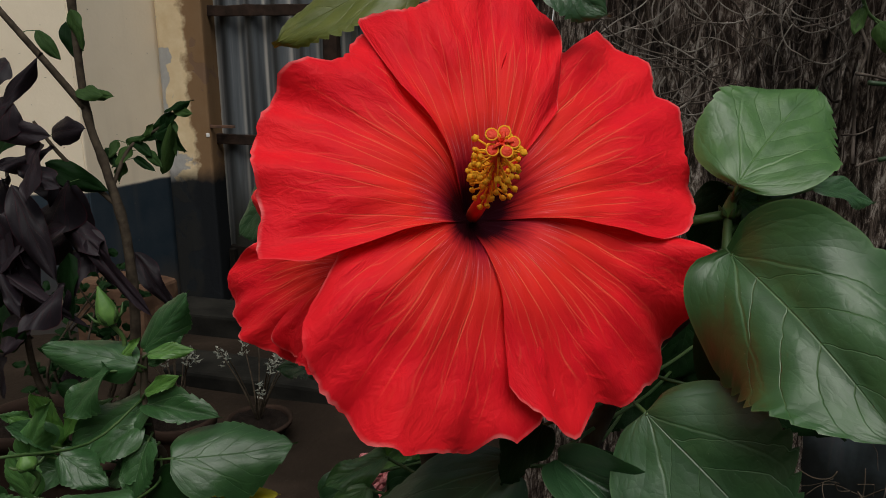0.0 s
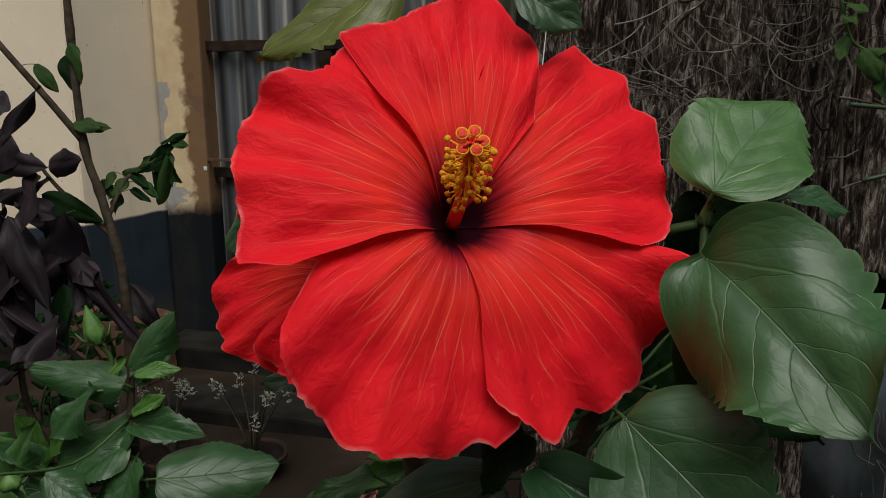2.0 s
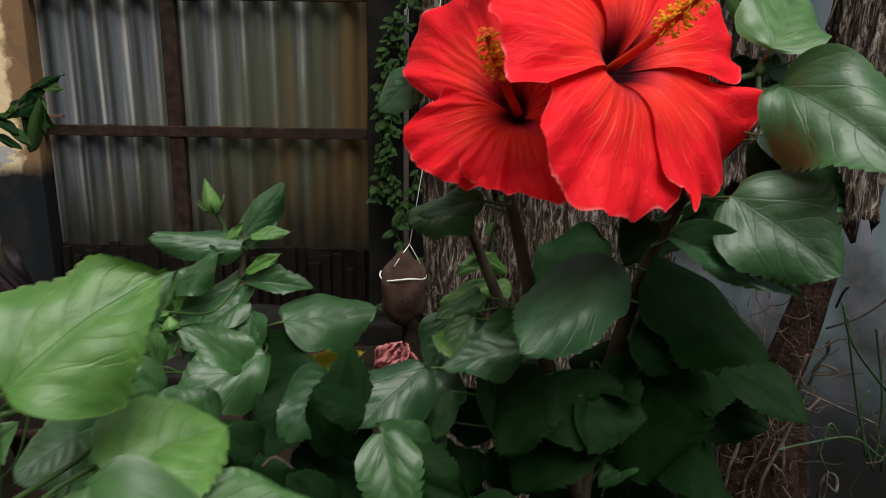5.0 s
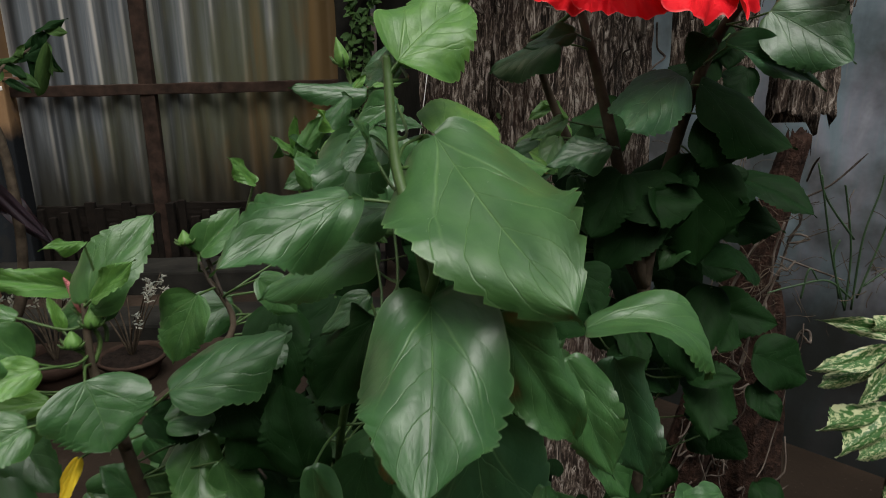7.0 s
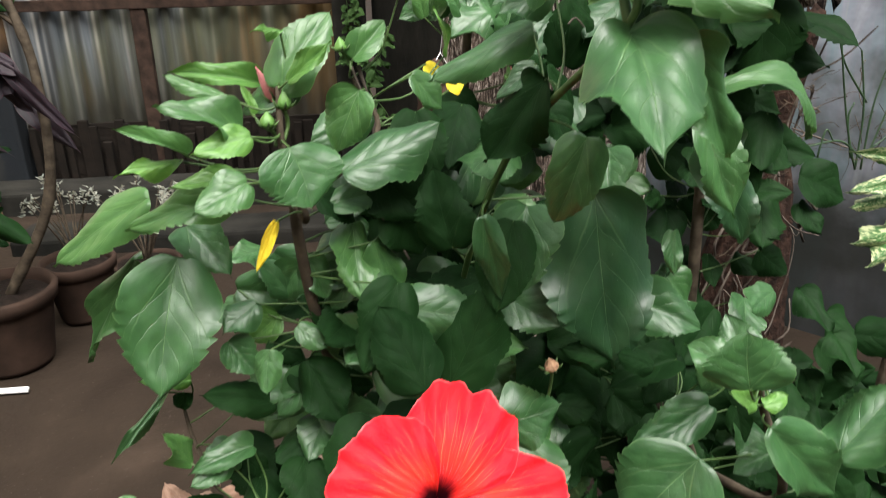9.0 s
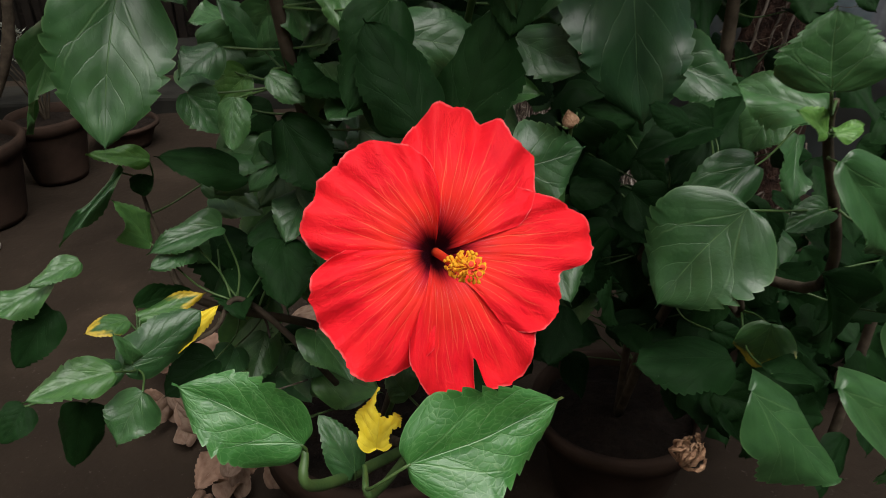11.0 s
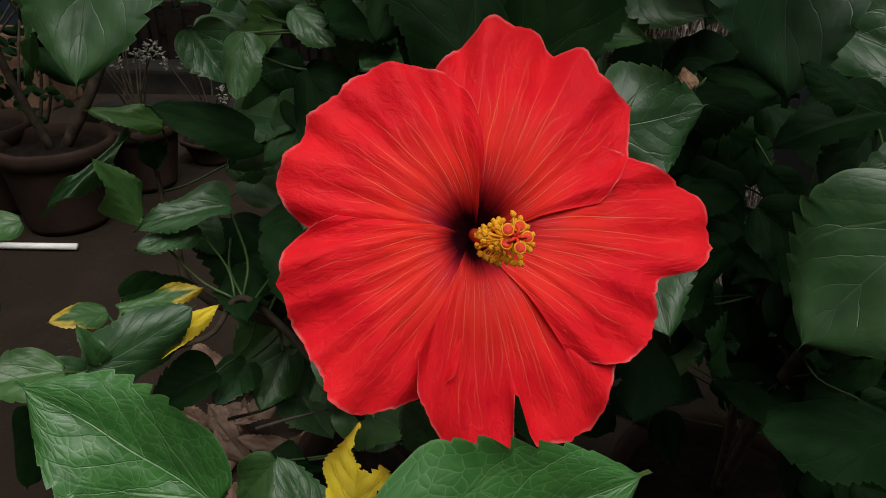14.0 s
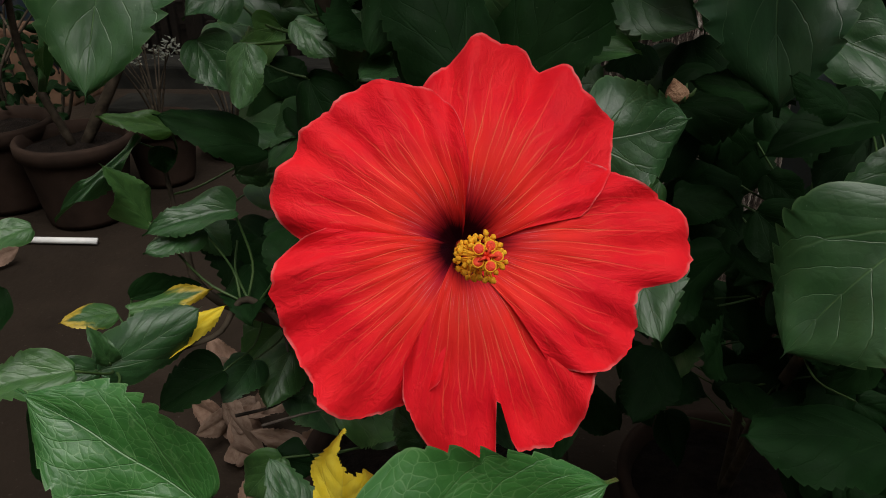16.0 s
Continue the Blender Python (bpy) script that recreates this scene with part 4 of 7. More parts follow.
# ---------------------------------------------------------------- hibiscus shrubs
flowerpot(-0.200, 0.520, 0.13, 0.22, "dark clay flowerpot holding a hibiscus shrub")
flowerpot(0.120, 0.500, 0.11, 0.15, "dark clay flowerpot holding a tall hibiscus shrub")
tall = empty("hibiscus_shrub", (0.120, 0.500, 0.12), "tall hibiscus shrub with two open red flowers and dark green leaves", "shrub", "hibiscus shrubs")
low = empty("hibiscus_shrub", (-0.200, 0.520, 0.18), "leafy hibiscus shrub with one red flower, buds and yellow leaves", "shrub", "hibiscus shrubs")
tall_stems, low_stems = [], []
tall_stems.append(stem(tall, [(0.120, 0.500, 0.120), (0.140, 0.440, 0.470), (0.110, 0.400, 0.800), (0.140, 0.385, 0.980), (0.175, 0.352, 1.056)], 0.008, 0.003, None, "stem"))
tall_stems.append(stem(tall, [(0.175, 0.352, 1.056), (0.177, 0.360, 1.077), (0.179, 0.356, 1.089)], 0.0019, 0.0012, STEM, "stem"))
tall_stems.append(stem(tall, [(0.110, 0.400, 0.800), (0.075, 0.400, 0.920), (0.060, 0.420, 1.000), (0.055, 0.440, 1.040)], 0.006, 0.0025, None, "stem"))
tall_stems.append(stem(tall, [(0.110, 0.400, 0.800), (0.085, 0.460, 0.880), (0.060, 0.485, 0.950), (0.035, 0.470, 1.000)], 0.006, 0.0025, None, "stem"))
tall_stems.append(stem(tall, [(0.120, 0.500, 0.120), (0.050, 0.330, 0.450), (0.032, 0.176, 0.541), (-0.031, 0.144, 0.669), (-0.059, 0.120, 0.701)], 0.006, 0.0018, None, "stem"))
tall_stems.append(stem(tall, [(0.120, 0.500, 0.120), (0.060, 0.400, 0.500), (0.030, 0.240, 0.476), (-0.022, 0.240, 0.608)], 0.005, 0.0018, None, "stem"))
low_stems.append(stem(low, [(-0.200, 0.520, 0.180), (-0.180, 0.420, 0.400), (-0.165, 0.360, 0.660), (-0.165, 0.260, 0.820), (-0.148, 0.152, 0.915), (-0.150, 0.160, 0.936)], 0.003, 0.0022, STEM, "stem"))
low_stems.append(stem(low, [(-0.148, 0.152, 0.915), (-0.150, 0.160, 0.936), (-0.154, 0.176, 0.963), (-0.153, 0.188, 0.996), (-0.153, 0.190, 1.006)], 0.0028, 0.0018, STEM, "stem"))
low_stems.append(stem(low, [(-0.180, 0.420, 0.400), (-0.259, 0.400, 0.582), (-0.286, 0.360, 0.690), (-0.297, 0.336, 0.778), (-0.292, 0.320, 0.776), (-0.303, 0.320, 0.825), (-0.302, 0.320, 0.869)], 0.006, 0.002, None, "stem"))
low_stems.append(stem(low, [(-0.297, 0.336, 0.778), (-0.225, 0.368, 0.818), (-0.237, 0.384, 0.860)], 0.003, 0.0015, None, "stem"))
low_stems.append(stem(low, [(-0.200, 0.520, 0.180), (-0.150, 0.450, 0.500), (-0.100, 0.496, 0.853), (-0.101, 0.496, 0.907), (-0.101, 0.496, 0.941), (-0.098, 0.496, 0.965)], 0.006, 0.0016, None, "stem"))
low_stems.append(stem(low, [(-0.200, 0.520, 0.180), (-0.250, 0.420, 0.400), (-0.370, 0.416, 0.475), (-0.391, 0.440, 0.516), (-0.400, 0.464, 0.564)], 0.005, 0.0015, None, "stem"))
low_stems.append(stem(low, [(-0.200, 0.520, 0.180), (-0.270, 0.350, 0.400), (-0.338, 0.352, 0.507), (-0.367, 0.344, 0.491), (-0.423, 0.328, 0.487)], 0.0034, 0.0012, None, "stem"))
low_stems.append(stem(low, [(-0.200, 0.520, 0.180), (-0.240, 0.250, 0.420), (-0.250, 0.180, 0.530), (-0.245, 0.190, 0.575)], 0.005, 0.0024, None, "stem"))
low_stems.append(stem(low, [(-0.240, 0.250, 0.420), (-0.332, 0.104, 0.557), (-0.338, 0.100, 0.585)], 0.004, 0.0017, STEM, "stem"))
low_stems.append(stem(low, [(-0.240, 0.250, 0.420), (-0.309, 0.096, 0.551), (-0.311, 0.104, 0.562)], 0.003, 0.0012, STEM, "stem"))
OVER = (0.0016, -0.0022)
flower(tall, (0.0909, 0.3340, 1.0870), (0.277, -0.844, 0.460), [
    (-178.6, -74.4, (-0.0025, -0.0025), (0.040, 0.046, 0.050, 0.054, 0.061, 0.071, 0.076, 0.079, 0.079, 0.082, 0.083, 0.084, 0.084, 0.081, 0.080, 0.079, 0.074, 0.077, 0.072, 0.066, 0.060)),
    (-258.5, -165, (-0.0025, 0.002), (0.050, 0.060, 0.068, 0.073, 0.069, 0.066, 0.070, 0.077, 0.078, 0.076, 0.077, 0.077, 0.076, 0.073, 0.073, 0.073, 0.076, 0.062)),
    (-93, 8.6, (0.0016, -0.008), (0.060, 0.068, 0.074, 0.080, 0.076, 0.076, 0.081, 0.085, 0.085, 0.087, 0.085, 0.085, 0.085, 0.082, 0.072, 0.066, 0.064, 0.060, 0.050), {"ridges": [(0.017, 0.42, 0.30, 0.13, 3.5), (-0.013, 0.05, 0.50, 0.30, 2.5)]}),
    (-17, 76.5, OVER, (0.062, 0.074, 0.077, 0.081, 0.081, 0.081, 0.085, 0.089, 0.084, 0.088, 0.093, 0.093, 0.089, 0.067, 0.063, 0.066, 0.060, 0.050)),
    (46, 122, (0.0018, 0.0018), (0.041, 0.050, 0.061, 0.075, 0.080, 0.089, 0.092, 0.085, 0.079, 0.076, 0.073, 0.073, 0.074, 0.078, 0.047)),
], (0.0905, 0.2750, 1.1125), seed=3, stalk=(0.177, 0.360, 1.077))
flower(tall, (0.0411, 0.3640, 1.0628), (-0.422, -0.803, 0.422), [
    (57, 128, OVER, (0.034, 0.047, 0.051, 0.057, 0.061, 0.065, 0.068, 0.070, 0.071, 0.071, 0.069, 0.060, 0.050)),
    (-33, 85, OVER, (0.018, 0.025, 0.025, 0.025, 0.025, 0.025, 0.025, 0.026, 0.029, 0.033, 0.036, 0.040, 0.047, 0.049, 0.036)),
    (-125, -30, OVER, (0.040, 0.046, 0.046, 0.047, 0.048, 0.049, 0.049, 0.051, 0.056, 0.060, 0.061, 0.061, 0.055, 0.040)),
    (-187, -90, (0.002, -0.003), (0.036, 0.039, 0.044, 0.058, 0.060, 0.060, 0.060, 0.057, 0.054, 0.051, 0.050, 0.048, 0.046, 0.042)),
    (106, 180, (0.003, 0.004), (0.068, 0.071, 0.073, 0.075, 0.077, 0.079, 0.079, 0.078, 0.077, 0.074, 0.069, 0.061, 0.051, 0.042), {"ridges": [(-0.018, 0.4, 1.0, 0.9, 2.0)]}),
], (0.0229, 0.3520, 1.0941), seed=8, stalk=(0.035, 0.470, 1.000))
flower(low, (-0.2478, 0.1681, 0.6301), (-0.100, -0.841, 0.531), [
    (10, 117.4, OVER, (0.043, 0.051, 0.059, 0.065, 0.073, 0.073, 0.072, 0.079, 0.073, 0.079, 0.078, 0.078, 0.070, 0.065, 0.059, 0.055, 0.050)),
    (-58, 35.7, OVER, (0.055, 0.061, 0.068, 0.071, 0.071, 0.069, 0.065, 0.067, 0.082, 0.087, 0.087, 0.084, 0.075, 0.068, 0.060, 0.056, 0.050)),
    (-119, -32.8, OVER, (0.049, 0.060, 0.066, 0.073, 0.079, 0.079, 0.077, 0.076, 0.076, 0.078, 0.081, 0.081, 0.076, 0.072, 0.067, 0.065, 0.060, 0.050), {"slits": [(-81.5, 1.8, 0.24)]}),
    (-187, -103, OVER, (0.049, 0.060, 0.066, 0.070, 0.073, 0.072, 0.072, 0.073, 0.073, 0.073, 0.076, 0.078, 0.077, 0.074, 0.067, 0.062, 0.058, 0.050)),
    (86, 191, OVER, (0.028, 0.047, 0.056, 0.060, 0.065, 0.068, 0.070, 0.070, 0.071, 0.072, 0.070, 0.073, 0.072, 0.068, 0.058, 0.052, 0.045)),
], (-0.2564, 0.1044, 0.6570), seed=5, stalk=(-0.250, 0.200, 0.550))

# leaves round the two upper flowers
leaf(tall, (0.175, 0.349, 1.090), (0.214, 0.381, 1.125), 0.050, -8, 1, FRESH, stems=tall_stems)
leaf(tall, (0.209, 0.368, 1.085), (0.239, 0.376, 1.080), 0.013, -18, 1, HALF_SHADED, stems=tall_stems)
leaf(tall, (0.182, 0.376, 1.084), (0.170, 0.376, 1.058), 0.024, 12, 2, SHADED, stems=tall_stems)
leaf(tall, (0.181, 0.364, 1.082), (0.213, 0.368, 1.078), 0.025, -10, 3, HALF_SHADED, stems=tall_stems)
leaf(tall, (0.166, 0.325, 1.072), (0.184, 0.258, 1.045), 0.060, 26, 2, LEAF, stems=tall_stems)
leaf(tall, (0.168, 0.344, 1.044), (0.205, 0.312, 1.015), 0.038, 2, 5, SHADED, stems=tall_stems)
leaf(tall, (0.192, 0.440, 1.011), (0.183, 0.430, 0.979), 0.032, 5, 1, SHADED, stems=tall_stems)
leaf(tall, (0.204, 0.440, 1.002), (0.197, 0.430, 0.970), 0.033, -5, 4, SHADED, stems=tall_stems)
leaf(tall, (0.168, 0.440, 0.975), (0.150, 0.430, 0.952), 0.032, 12, 8, SHADED, stems=tall_stems)
leaf(tall, (0.188, 0.440, 0.984), (0.172, 0.430, 0.958), 0.030, -8, 9, SHADED, stems=tall_stems)
leaf(tall, (0.224, 0.440, 0.971), (0.202, 0.430, 0.945), 0.034, 8, 5, SHADED, stems=tall_stems)
leaf(tall, (0.030, 0.440, 0.921), (0.013, 0.428, 0.888), 0.036, 8, 1, HALF_SHADED, stems=tall_stems)
leaf(tall, (0.056, 0.450, 0.899), (0.070, 0.438, 0.862), 0.039, -10, 4, SHADED, stems=tall_stems)
leaf(tall, (0.024, 0.430, 0.890), (0.004, 0.418, 0.860), 0.040, 12, 8, HALF_SHADED, stems=tall_stems)
leaf(tall, (0.050, 0.440, 0.867), (0.040, 0.428, 0.829), 0.043, -4, 9, SHADED, stems=tall_stems)
leaf(tall, (0.015, 0.420, 0.860), (-0.012, 0.408, 0.838), 0.036, 16, 5, HALF_SHADED, stems=tall_stems)
leaf(tall, (0.037, 0.430, 0.832), (0.027, 0.418, 0.799), 0.043, 0, 0, SHADED, stems=tall_stems)
leaf(tall, (0.060, 0.430, 0.830), (0.078, 0.418, 0.796), 0.044, -12, 10, SHADED, stems=tall_stems)
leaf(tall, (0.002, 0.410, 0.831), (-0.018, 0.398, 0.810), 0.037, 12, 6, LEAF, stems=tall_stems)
leaf(tall, (0.071, 0.440, 0.853), (0.092, 0.428, 0.827), 0.036, -16, 2, SHADED, stems=tall_stems)
leaf(tall, (-0.006, 0.420, 0.592), (0.007, 0.410, 0.538), 0.049, 5, 1, SHADED, stems=tall_stems)
leaf(tall, (0.021, 0.420, 0.577), (0.017, 0.410, 0.519), 0.050, -8, 4, SHADED, stems=tall_stems)
leaf(tall, (-0.011, 0.420, 0.553), (-0.013, 0.410, 0.508), 0.045, 10, 9, SHADED, stems=tall_stems)
leaf(tall, (0.142, 0.321, 1.019), (0.177, 0.276, 0.988), 0.058, 24, 1, HALF_SHADED, stems=tall_stems)
leaf(tall, (0.115, 0.328, 0.997), (0.176, 0.288, 0.977), 0.024, 7, 7, HALF_SHADED, stems=tall_stems)
leaf(tall, (0.102, 0.360, 0.976), (0.029, 0.308, 0.948), 0.049, 15, 0, HALF_SHADED, stems=tall_stems)
leaf(tall, (0.003, 0.416, 1.073), (-0.021, 0.424, 1.052), 0.026, 4, 9, HALF_SHADED, stems=tall_stems)
leaf(tall, (0.034, 0.392, 1.006), (-0.002, 0.400, 1.001), 0.017, 17, 10, HALF_SHADED, stems=tall_stems)
leaf(tall, (0.112, 0.344, 1.002), (0.093, 0.336, 0.985), 0.022, 24, 11, SHADED, stems=tall_stems)
leaf(tall, (0.126, 0.368, 0.968), (0.193, 0.336, 0.920), 0.055, -14, 0, SHADED, stems=tall_stems)
leaf(tall, (0.164, 0.336, 1.047), (0.204, 0.328, 1.023), 0.025, -5, 1, HALF_SHADED, stems=tall_stems)
leaf(tall, (0.229, 0.360, 1.009), (0.246, 0.360, 0.999), 0.011, -7, 2, HALF_SHADED, stems=tall_stems)
leaf(tall, (0.065, 0.384, 1.163), (0.011, 0.376, 1.139), 0.035, 7, 1, OLIVE, stems=tall_stems)
leaf(tall, (0.109, 0.368, 1.159), (0.133, 0.368, 1.145), 0.021, 7, 4, HALF_SHADED, stems=tall_stems)
leaf(tall, (0.189, 0.368, 1.085), (0.187, 0.352, 1.056), 0.012, 16, 5, HALF_SHADED, stems=tall_stems)
leaf(tall, (0.037, 0.416, 0.902), (0.013, 0.416, 0.919), 0.025, 9, 6, YOUNG, stems=tall_stems)
leaf(tall, (0.072, 0.512, 0.890), (0.030, 0.512, 0.865), 0.037, 14, 7, HALF_SHADED, stems=tall_stems)
leaf(tall, (0.052, 0.368, 0.927), (0.005, 0.376, 0.914), 0.026, 19, 8, HALF_SHADED, stems=tall_stems)
leaf(tall, (0.129, 0.368, 0.946), (0.163, 0.352, 0.914), 0.060, 3, 9, SHADED, stems=tall_stems)
leaf(tall, (0.074, 0.384, 0.901), (0.038, 0.368, 0.861), 0.044, 26, 10, SHADED, stems=tall_stems)
leaf(tall, (0.093, 0.368, 0.892), (0.121, 0.368, 0.836), 0.041, -6, 11, SHADED, stems=tall_stems)
leaf(tall, (0.040, 0.428, 0.999), (0.008, 0.499, 0.971), 0.041, -2, 0, HALF_SHADED, stems=tall_stems)
leaf(tall, (0.132, 0.380, 0.914), (0.143, 0.370, 0.817), 0.081, 6, 1, SHADED, stems=tall_stems)
leaf(tall, (0.224, 0.640, 0.915), (0.154, 0.640, 0.874), 0.071, 18, 2, SHADED, stems=tall_stems)

leaf(tall, (0.046, 0.430, 0.938), (0.014, 0.420, 0.929), 0.018, 18, 2, FRESH, stems=tall_stems)
leaf(tall, (0.037, 0.420, 0.927), (0.018, 0.410, 0.901), 0.020, 15, 4, FRESH, stems=tall_stems)
leaf(tall, (0.064, 0.410, 0.927), (0.023, 0.390, 0.904), 0.020, 18, 6, LEAF, stems=tall_stems)
leaf(tall, (0.047, 0.410, 0.897), (0.052, 0.390, 0.851), 0.024, 5, 1, LEAF, stems=tall_stems)
leaf(tall, (0.084, 0.410, 0.897), (0.056, 0.390, 0.862), 0.033, 12, 3, HALF_SHADED, stems=tall_stems)
leaf(tall, (0.099, 0.400, 0.881), (0.086, 0.390, 0.855), 0.020, 10, 8, HALF_SHADED, stems=tall_stems)
leaf(tall, (0.021, 0.410, 0.884), (0.010, 0.400, 0.854), 0.020, 8, 9, LEAF, stems=tall_stems)
leaf(tall, (0.117, 0.410, 0.895), (0.124, 0.400, 0.874), 0.014, -5, 10, LEAF, stems=tall_stems)
leaf(tall, (0.004, 0.400, 0.905), (-0.041, 0.380, 0.879), 0.042, 16, 5, HALF_SHADED, stems=tall_stems)
leaf(tall, (-0.048, 0.420, 0.892), (-0.086, 0.400, 0.868), 0.039, 16, 7, HALF_SHADED, stems=tall_stems)
leaf(tall, (0.138, 0.390, 0.843), (0.112, 0.380, 0.824), 0.023, 12, 11, LEAF, stems=tall_stems)

# small leaves low on the right-hand stem
leaf(tall, (-0.081, 0.104, 0.713), (-0.088, 0.104, 0.751), 0.050, -31, 1, LEAF, stems=tall_stems)
leaf(tall, (-0.043, 0.120, 0.666), (0.020, 0.112, 0.599), 0.045, 3, 4, LEAF, stems=tall_stems)
leaf(tall, (0.017, 0.120, 0.627), (0.061, 0.120, 0.678), 0.046, -46, 5, LEAF, stems=tall_stems)
leaf(tall, (-0.016, 0.144, 0.622), (-0.045, 0.144, 0.616), 0.021, 29, 6, LEAF, stems=tall_stems)
leaf(tall, (0.013, 0.160, 0.562), (0.065, 0.152, 0.475), 0.054, 5, 7, SHADED, stems=tall_stems)
leaf(tall, (-0.074, 0.146, 0.633), (-0.119, 0.157, 0.569), 0.078, 24, 4, LEAF, stems=tall_stems)
leaf(tall, (-0.048, 0.160, 0.511), (-0.126, 0.160, 0.529), 0.048, 39, 0, SHADED, stems=tall_stems)
leaf(tall, (-0.024, 0.200, 0.630), (-0.093, 0.200, 0.605), 0.035, 22, 10, LEAF, stems=tall_stems)
leaf(tall, (0.015, 0.192, 0.501), (0.010, 0.192, 0.452), 0.043, 36, 11, TURNING, stems=tall_stems)
leaf(tall, (-0.050, 0.136, 0.503), (0.031, 0.112, 0.417), 0.061, -18, 0, LEAF, stems=tall_stems)
leaf(tall, (0.032, 0.136, 0.480), (0.148, 0.120, 0.360), 0.067, -19, 1, LEAF, stems=tall_stems)
leaf(tall, (-0.019, 0.160, 0.676), (-0.052, 0.200, 0.691), 0.035, 5, 2, LEAF, stems=tall_stems)
leaf(tall, (-0.002, 0.216, 0.659), (-0.024, 0.216, 0.635), 0.034, 40, 3, LEAF, stems=tall_stems)
leaf(tall, (-0.050, 0.128, 0.680), (-0.073, 0.128, 0.696), 0.017, 8, 4, YOUNG, stems=tall_stems)
leaf(tall, (-0.045, 0.128, 0.679), (-0.025, 0.128, 0.683), 0.014, -34, 5, YOUNG, stems=tall_stems)
leaf(tall, (-0.007, 0.264, 0.630), (-0.069, 0.264, 0.622), 0.036, 25, 6, SHADED, stems=tall_stems)
leaf(tall, (0.031, 0.224, 0.640), (0.020, 0.240, 0.678), 0.035, -19, 7, LEAF, stems=tall_stems)
leaf(tall, (0.104, 0.160, 0.508), (0.145, 0.144, 0.446), 0.053, 9, 8, LEAF, stems=tall_stems)
leaf(tall, (0.062, 0.160, 0.564), (0.118, 0.160, 0.504), 0.037, -4, 9, SHADED, stems=tall_stems)
leaf(tall, (-0.010, 0.160, 0.487), (0.052, 0.160, 0.472), 0.032, -41, 10, SHADED, stems=tall_stems)
leaf(tall, (0.136, 0.200, 0.544), (0.221, 0.200, 0.498), 0.056, -30, 11, SHADED, stems=tall_stems)

# big leaves of the near stem
leaf(tall, (-0.133, 0.190, 0.972), (-0.115, 0.085, 0.926), 0.074, 10, 8, FRESH, stems=tall_stems)
leaf(low, (-0.148, 0.150, 0.911), (-0.176, 0.072, 0.880), 0.060, 14, 2, LEAF, stems=low_stems)
leaf(low, (-0.128, 0.136, 0.910), (-0.086, 0.128, 0.842), 0.036, 13, 2, LEAF, stems=low_stems)
leaf(low, (-0.173, 0.178, 0.951), (-0.230, 0.150, 0.936), 0.034, 2, 5, LEAF, stems=low_stems)
leaf(low, (-0.128, 0.196, 0.969), (-0.097, 0.210, 0.982), 0.042, -17, 3, YOUNG, stems=low_stems)
leaf(low, (-0.149, 0.188, 1.003), (-0.112, 0.200, 1.032), 0.044, -3, 2, YOUNG, stems=low_stems)
leaf(low, (-0.140, 0.184, 0.954), (-0.054, 0.208, 0.934), 0.030, -24, 0, LEAF, stems=low_stems)
leaf(low, (-0.144, 0.288, 0.959), (-0.171, 0.272, 0.918), 0.043, 2, 2, LEAF, stems=low_stems)
leaf(low, (-0.158, 0.192, 0.961), (-0.171, 0.176, 0.985), 0.018, 59, 8, LEAF, stems=low_stems)
leaf(low, (-0.145, 0.200, 1.002), (-0.109, 0.216, 1.028), 0.020, -15, 9, LEAF, stems=low_stems)
leaf(low, (-0.142, 0.208, 1.000), (-0.158, 0.224, 1.000), 0.016, -2, 10, LEAF, stems=low_stems)
leaf(tall, (-0.051, 0.200, 0.866), (0.027, 0.185, 0.832), 0.040, -38, 1, FRESH, stems=tall_stems, pool=ARCHED)
leaf(tall, (-0.016, 0.230, 0.831), (0.011, 0.220, 0.743), 0.047, 8, 5, HALF_SHADED, stems=tall_stems)
leaf(low, (-0.145, 0.264, 0.903), (-0.209, 0.288, 0.870), 0.031, 16, 0, LEAF, stems=low_stems)
leaf(low, (-0.155, 0.240, 0.884), (-0.183, 0.240, 0.866), 0.015, 20, 1, LEAF, stems=low_stems)
leaf(low, (-0.156, 0.224, 0.878), (-0.195, 0.240, 0.828), 0.043, 26, 2, SHADED, stems=low_stems)
leaf(low, (-0.145, 0.192, 0.848), (-0.165, 0.192, 0.792), 0.035, 10, 3, LEAF, stems=low_stems)
leaf(low, (-0.065, 0.192, 0.855), (-0.042, 0.176, 0.788), 0.035, 3, 4, LEAF, stems=low_stems)
leaf(low, (-0.139, 0.248, 0.927), (-0.176, 0.256, 0.914), 0.023, 12, 5, LEAF, stems=low_stems)
leaf(low, (-0.134, 0.208, 0.969), (-0.129, 0.200, 0.952), 0.007, 7, 6, YOUNG, stems=low_stems)
leaf(low, (-0.085, 0.280, 0.783), (-0.073, 0.246, 0.640), 0.098, 10, 5, HALF_SHADED, stems=low_stems)
leaf(low, (-0.072, 0.200, 0.776), (-0.073, 0.192, 0.746), 0.015, 15, 8, LEAF, stems=low_stems)
leaf(low, (-0.157, 0.264, 0.774), (-0.180, 0.240, 0.715), 0.043, 12, 9, SHADED, stems=low_stems)
leaf(low, (-0.188, 0.304, 0.743), (-0.200, 0.304, 0.805), 0.045, -9, 10, SHADED, stems=low_stems)
leaf(low, (-0.233, 0.240, 0.668), (-0.258, 0.264, 0.728), 0.048, 1, 0, SHADED, stems=low_stems)
leaf(low, (-0.210, 0.256, 0.657), (-0.178, 0.256, 0.731), 0.053, -18, 0, SHADED, stems=low_stems)
leaf(low, (-0.191, 0.240, 0.789), (-0.175, 0.240, 0.721), 0.022, 21, 1, LEAF, stems=low_stems)
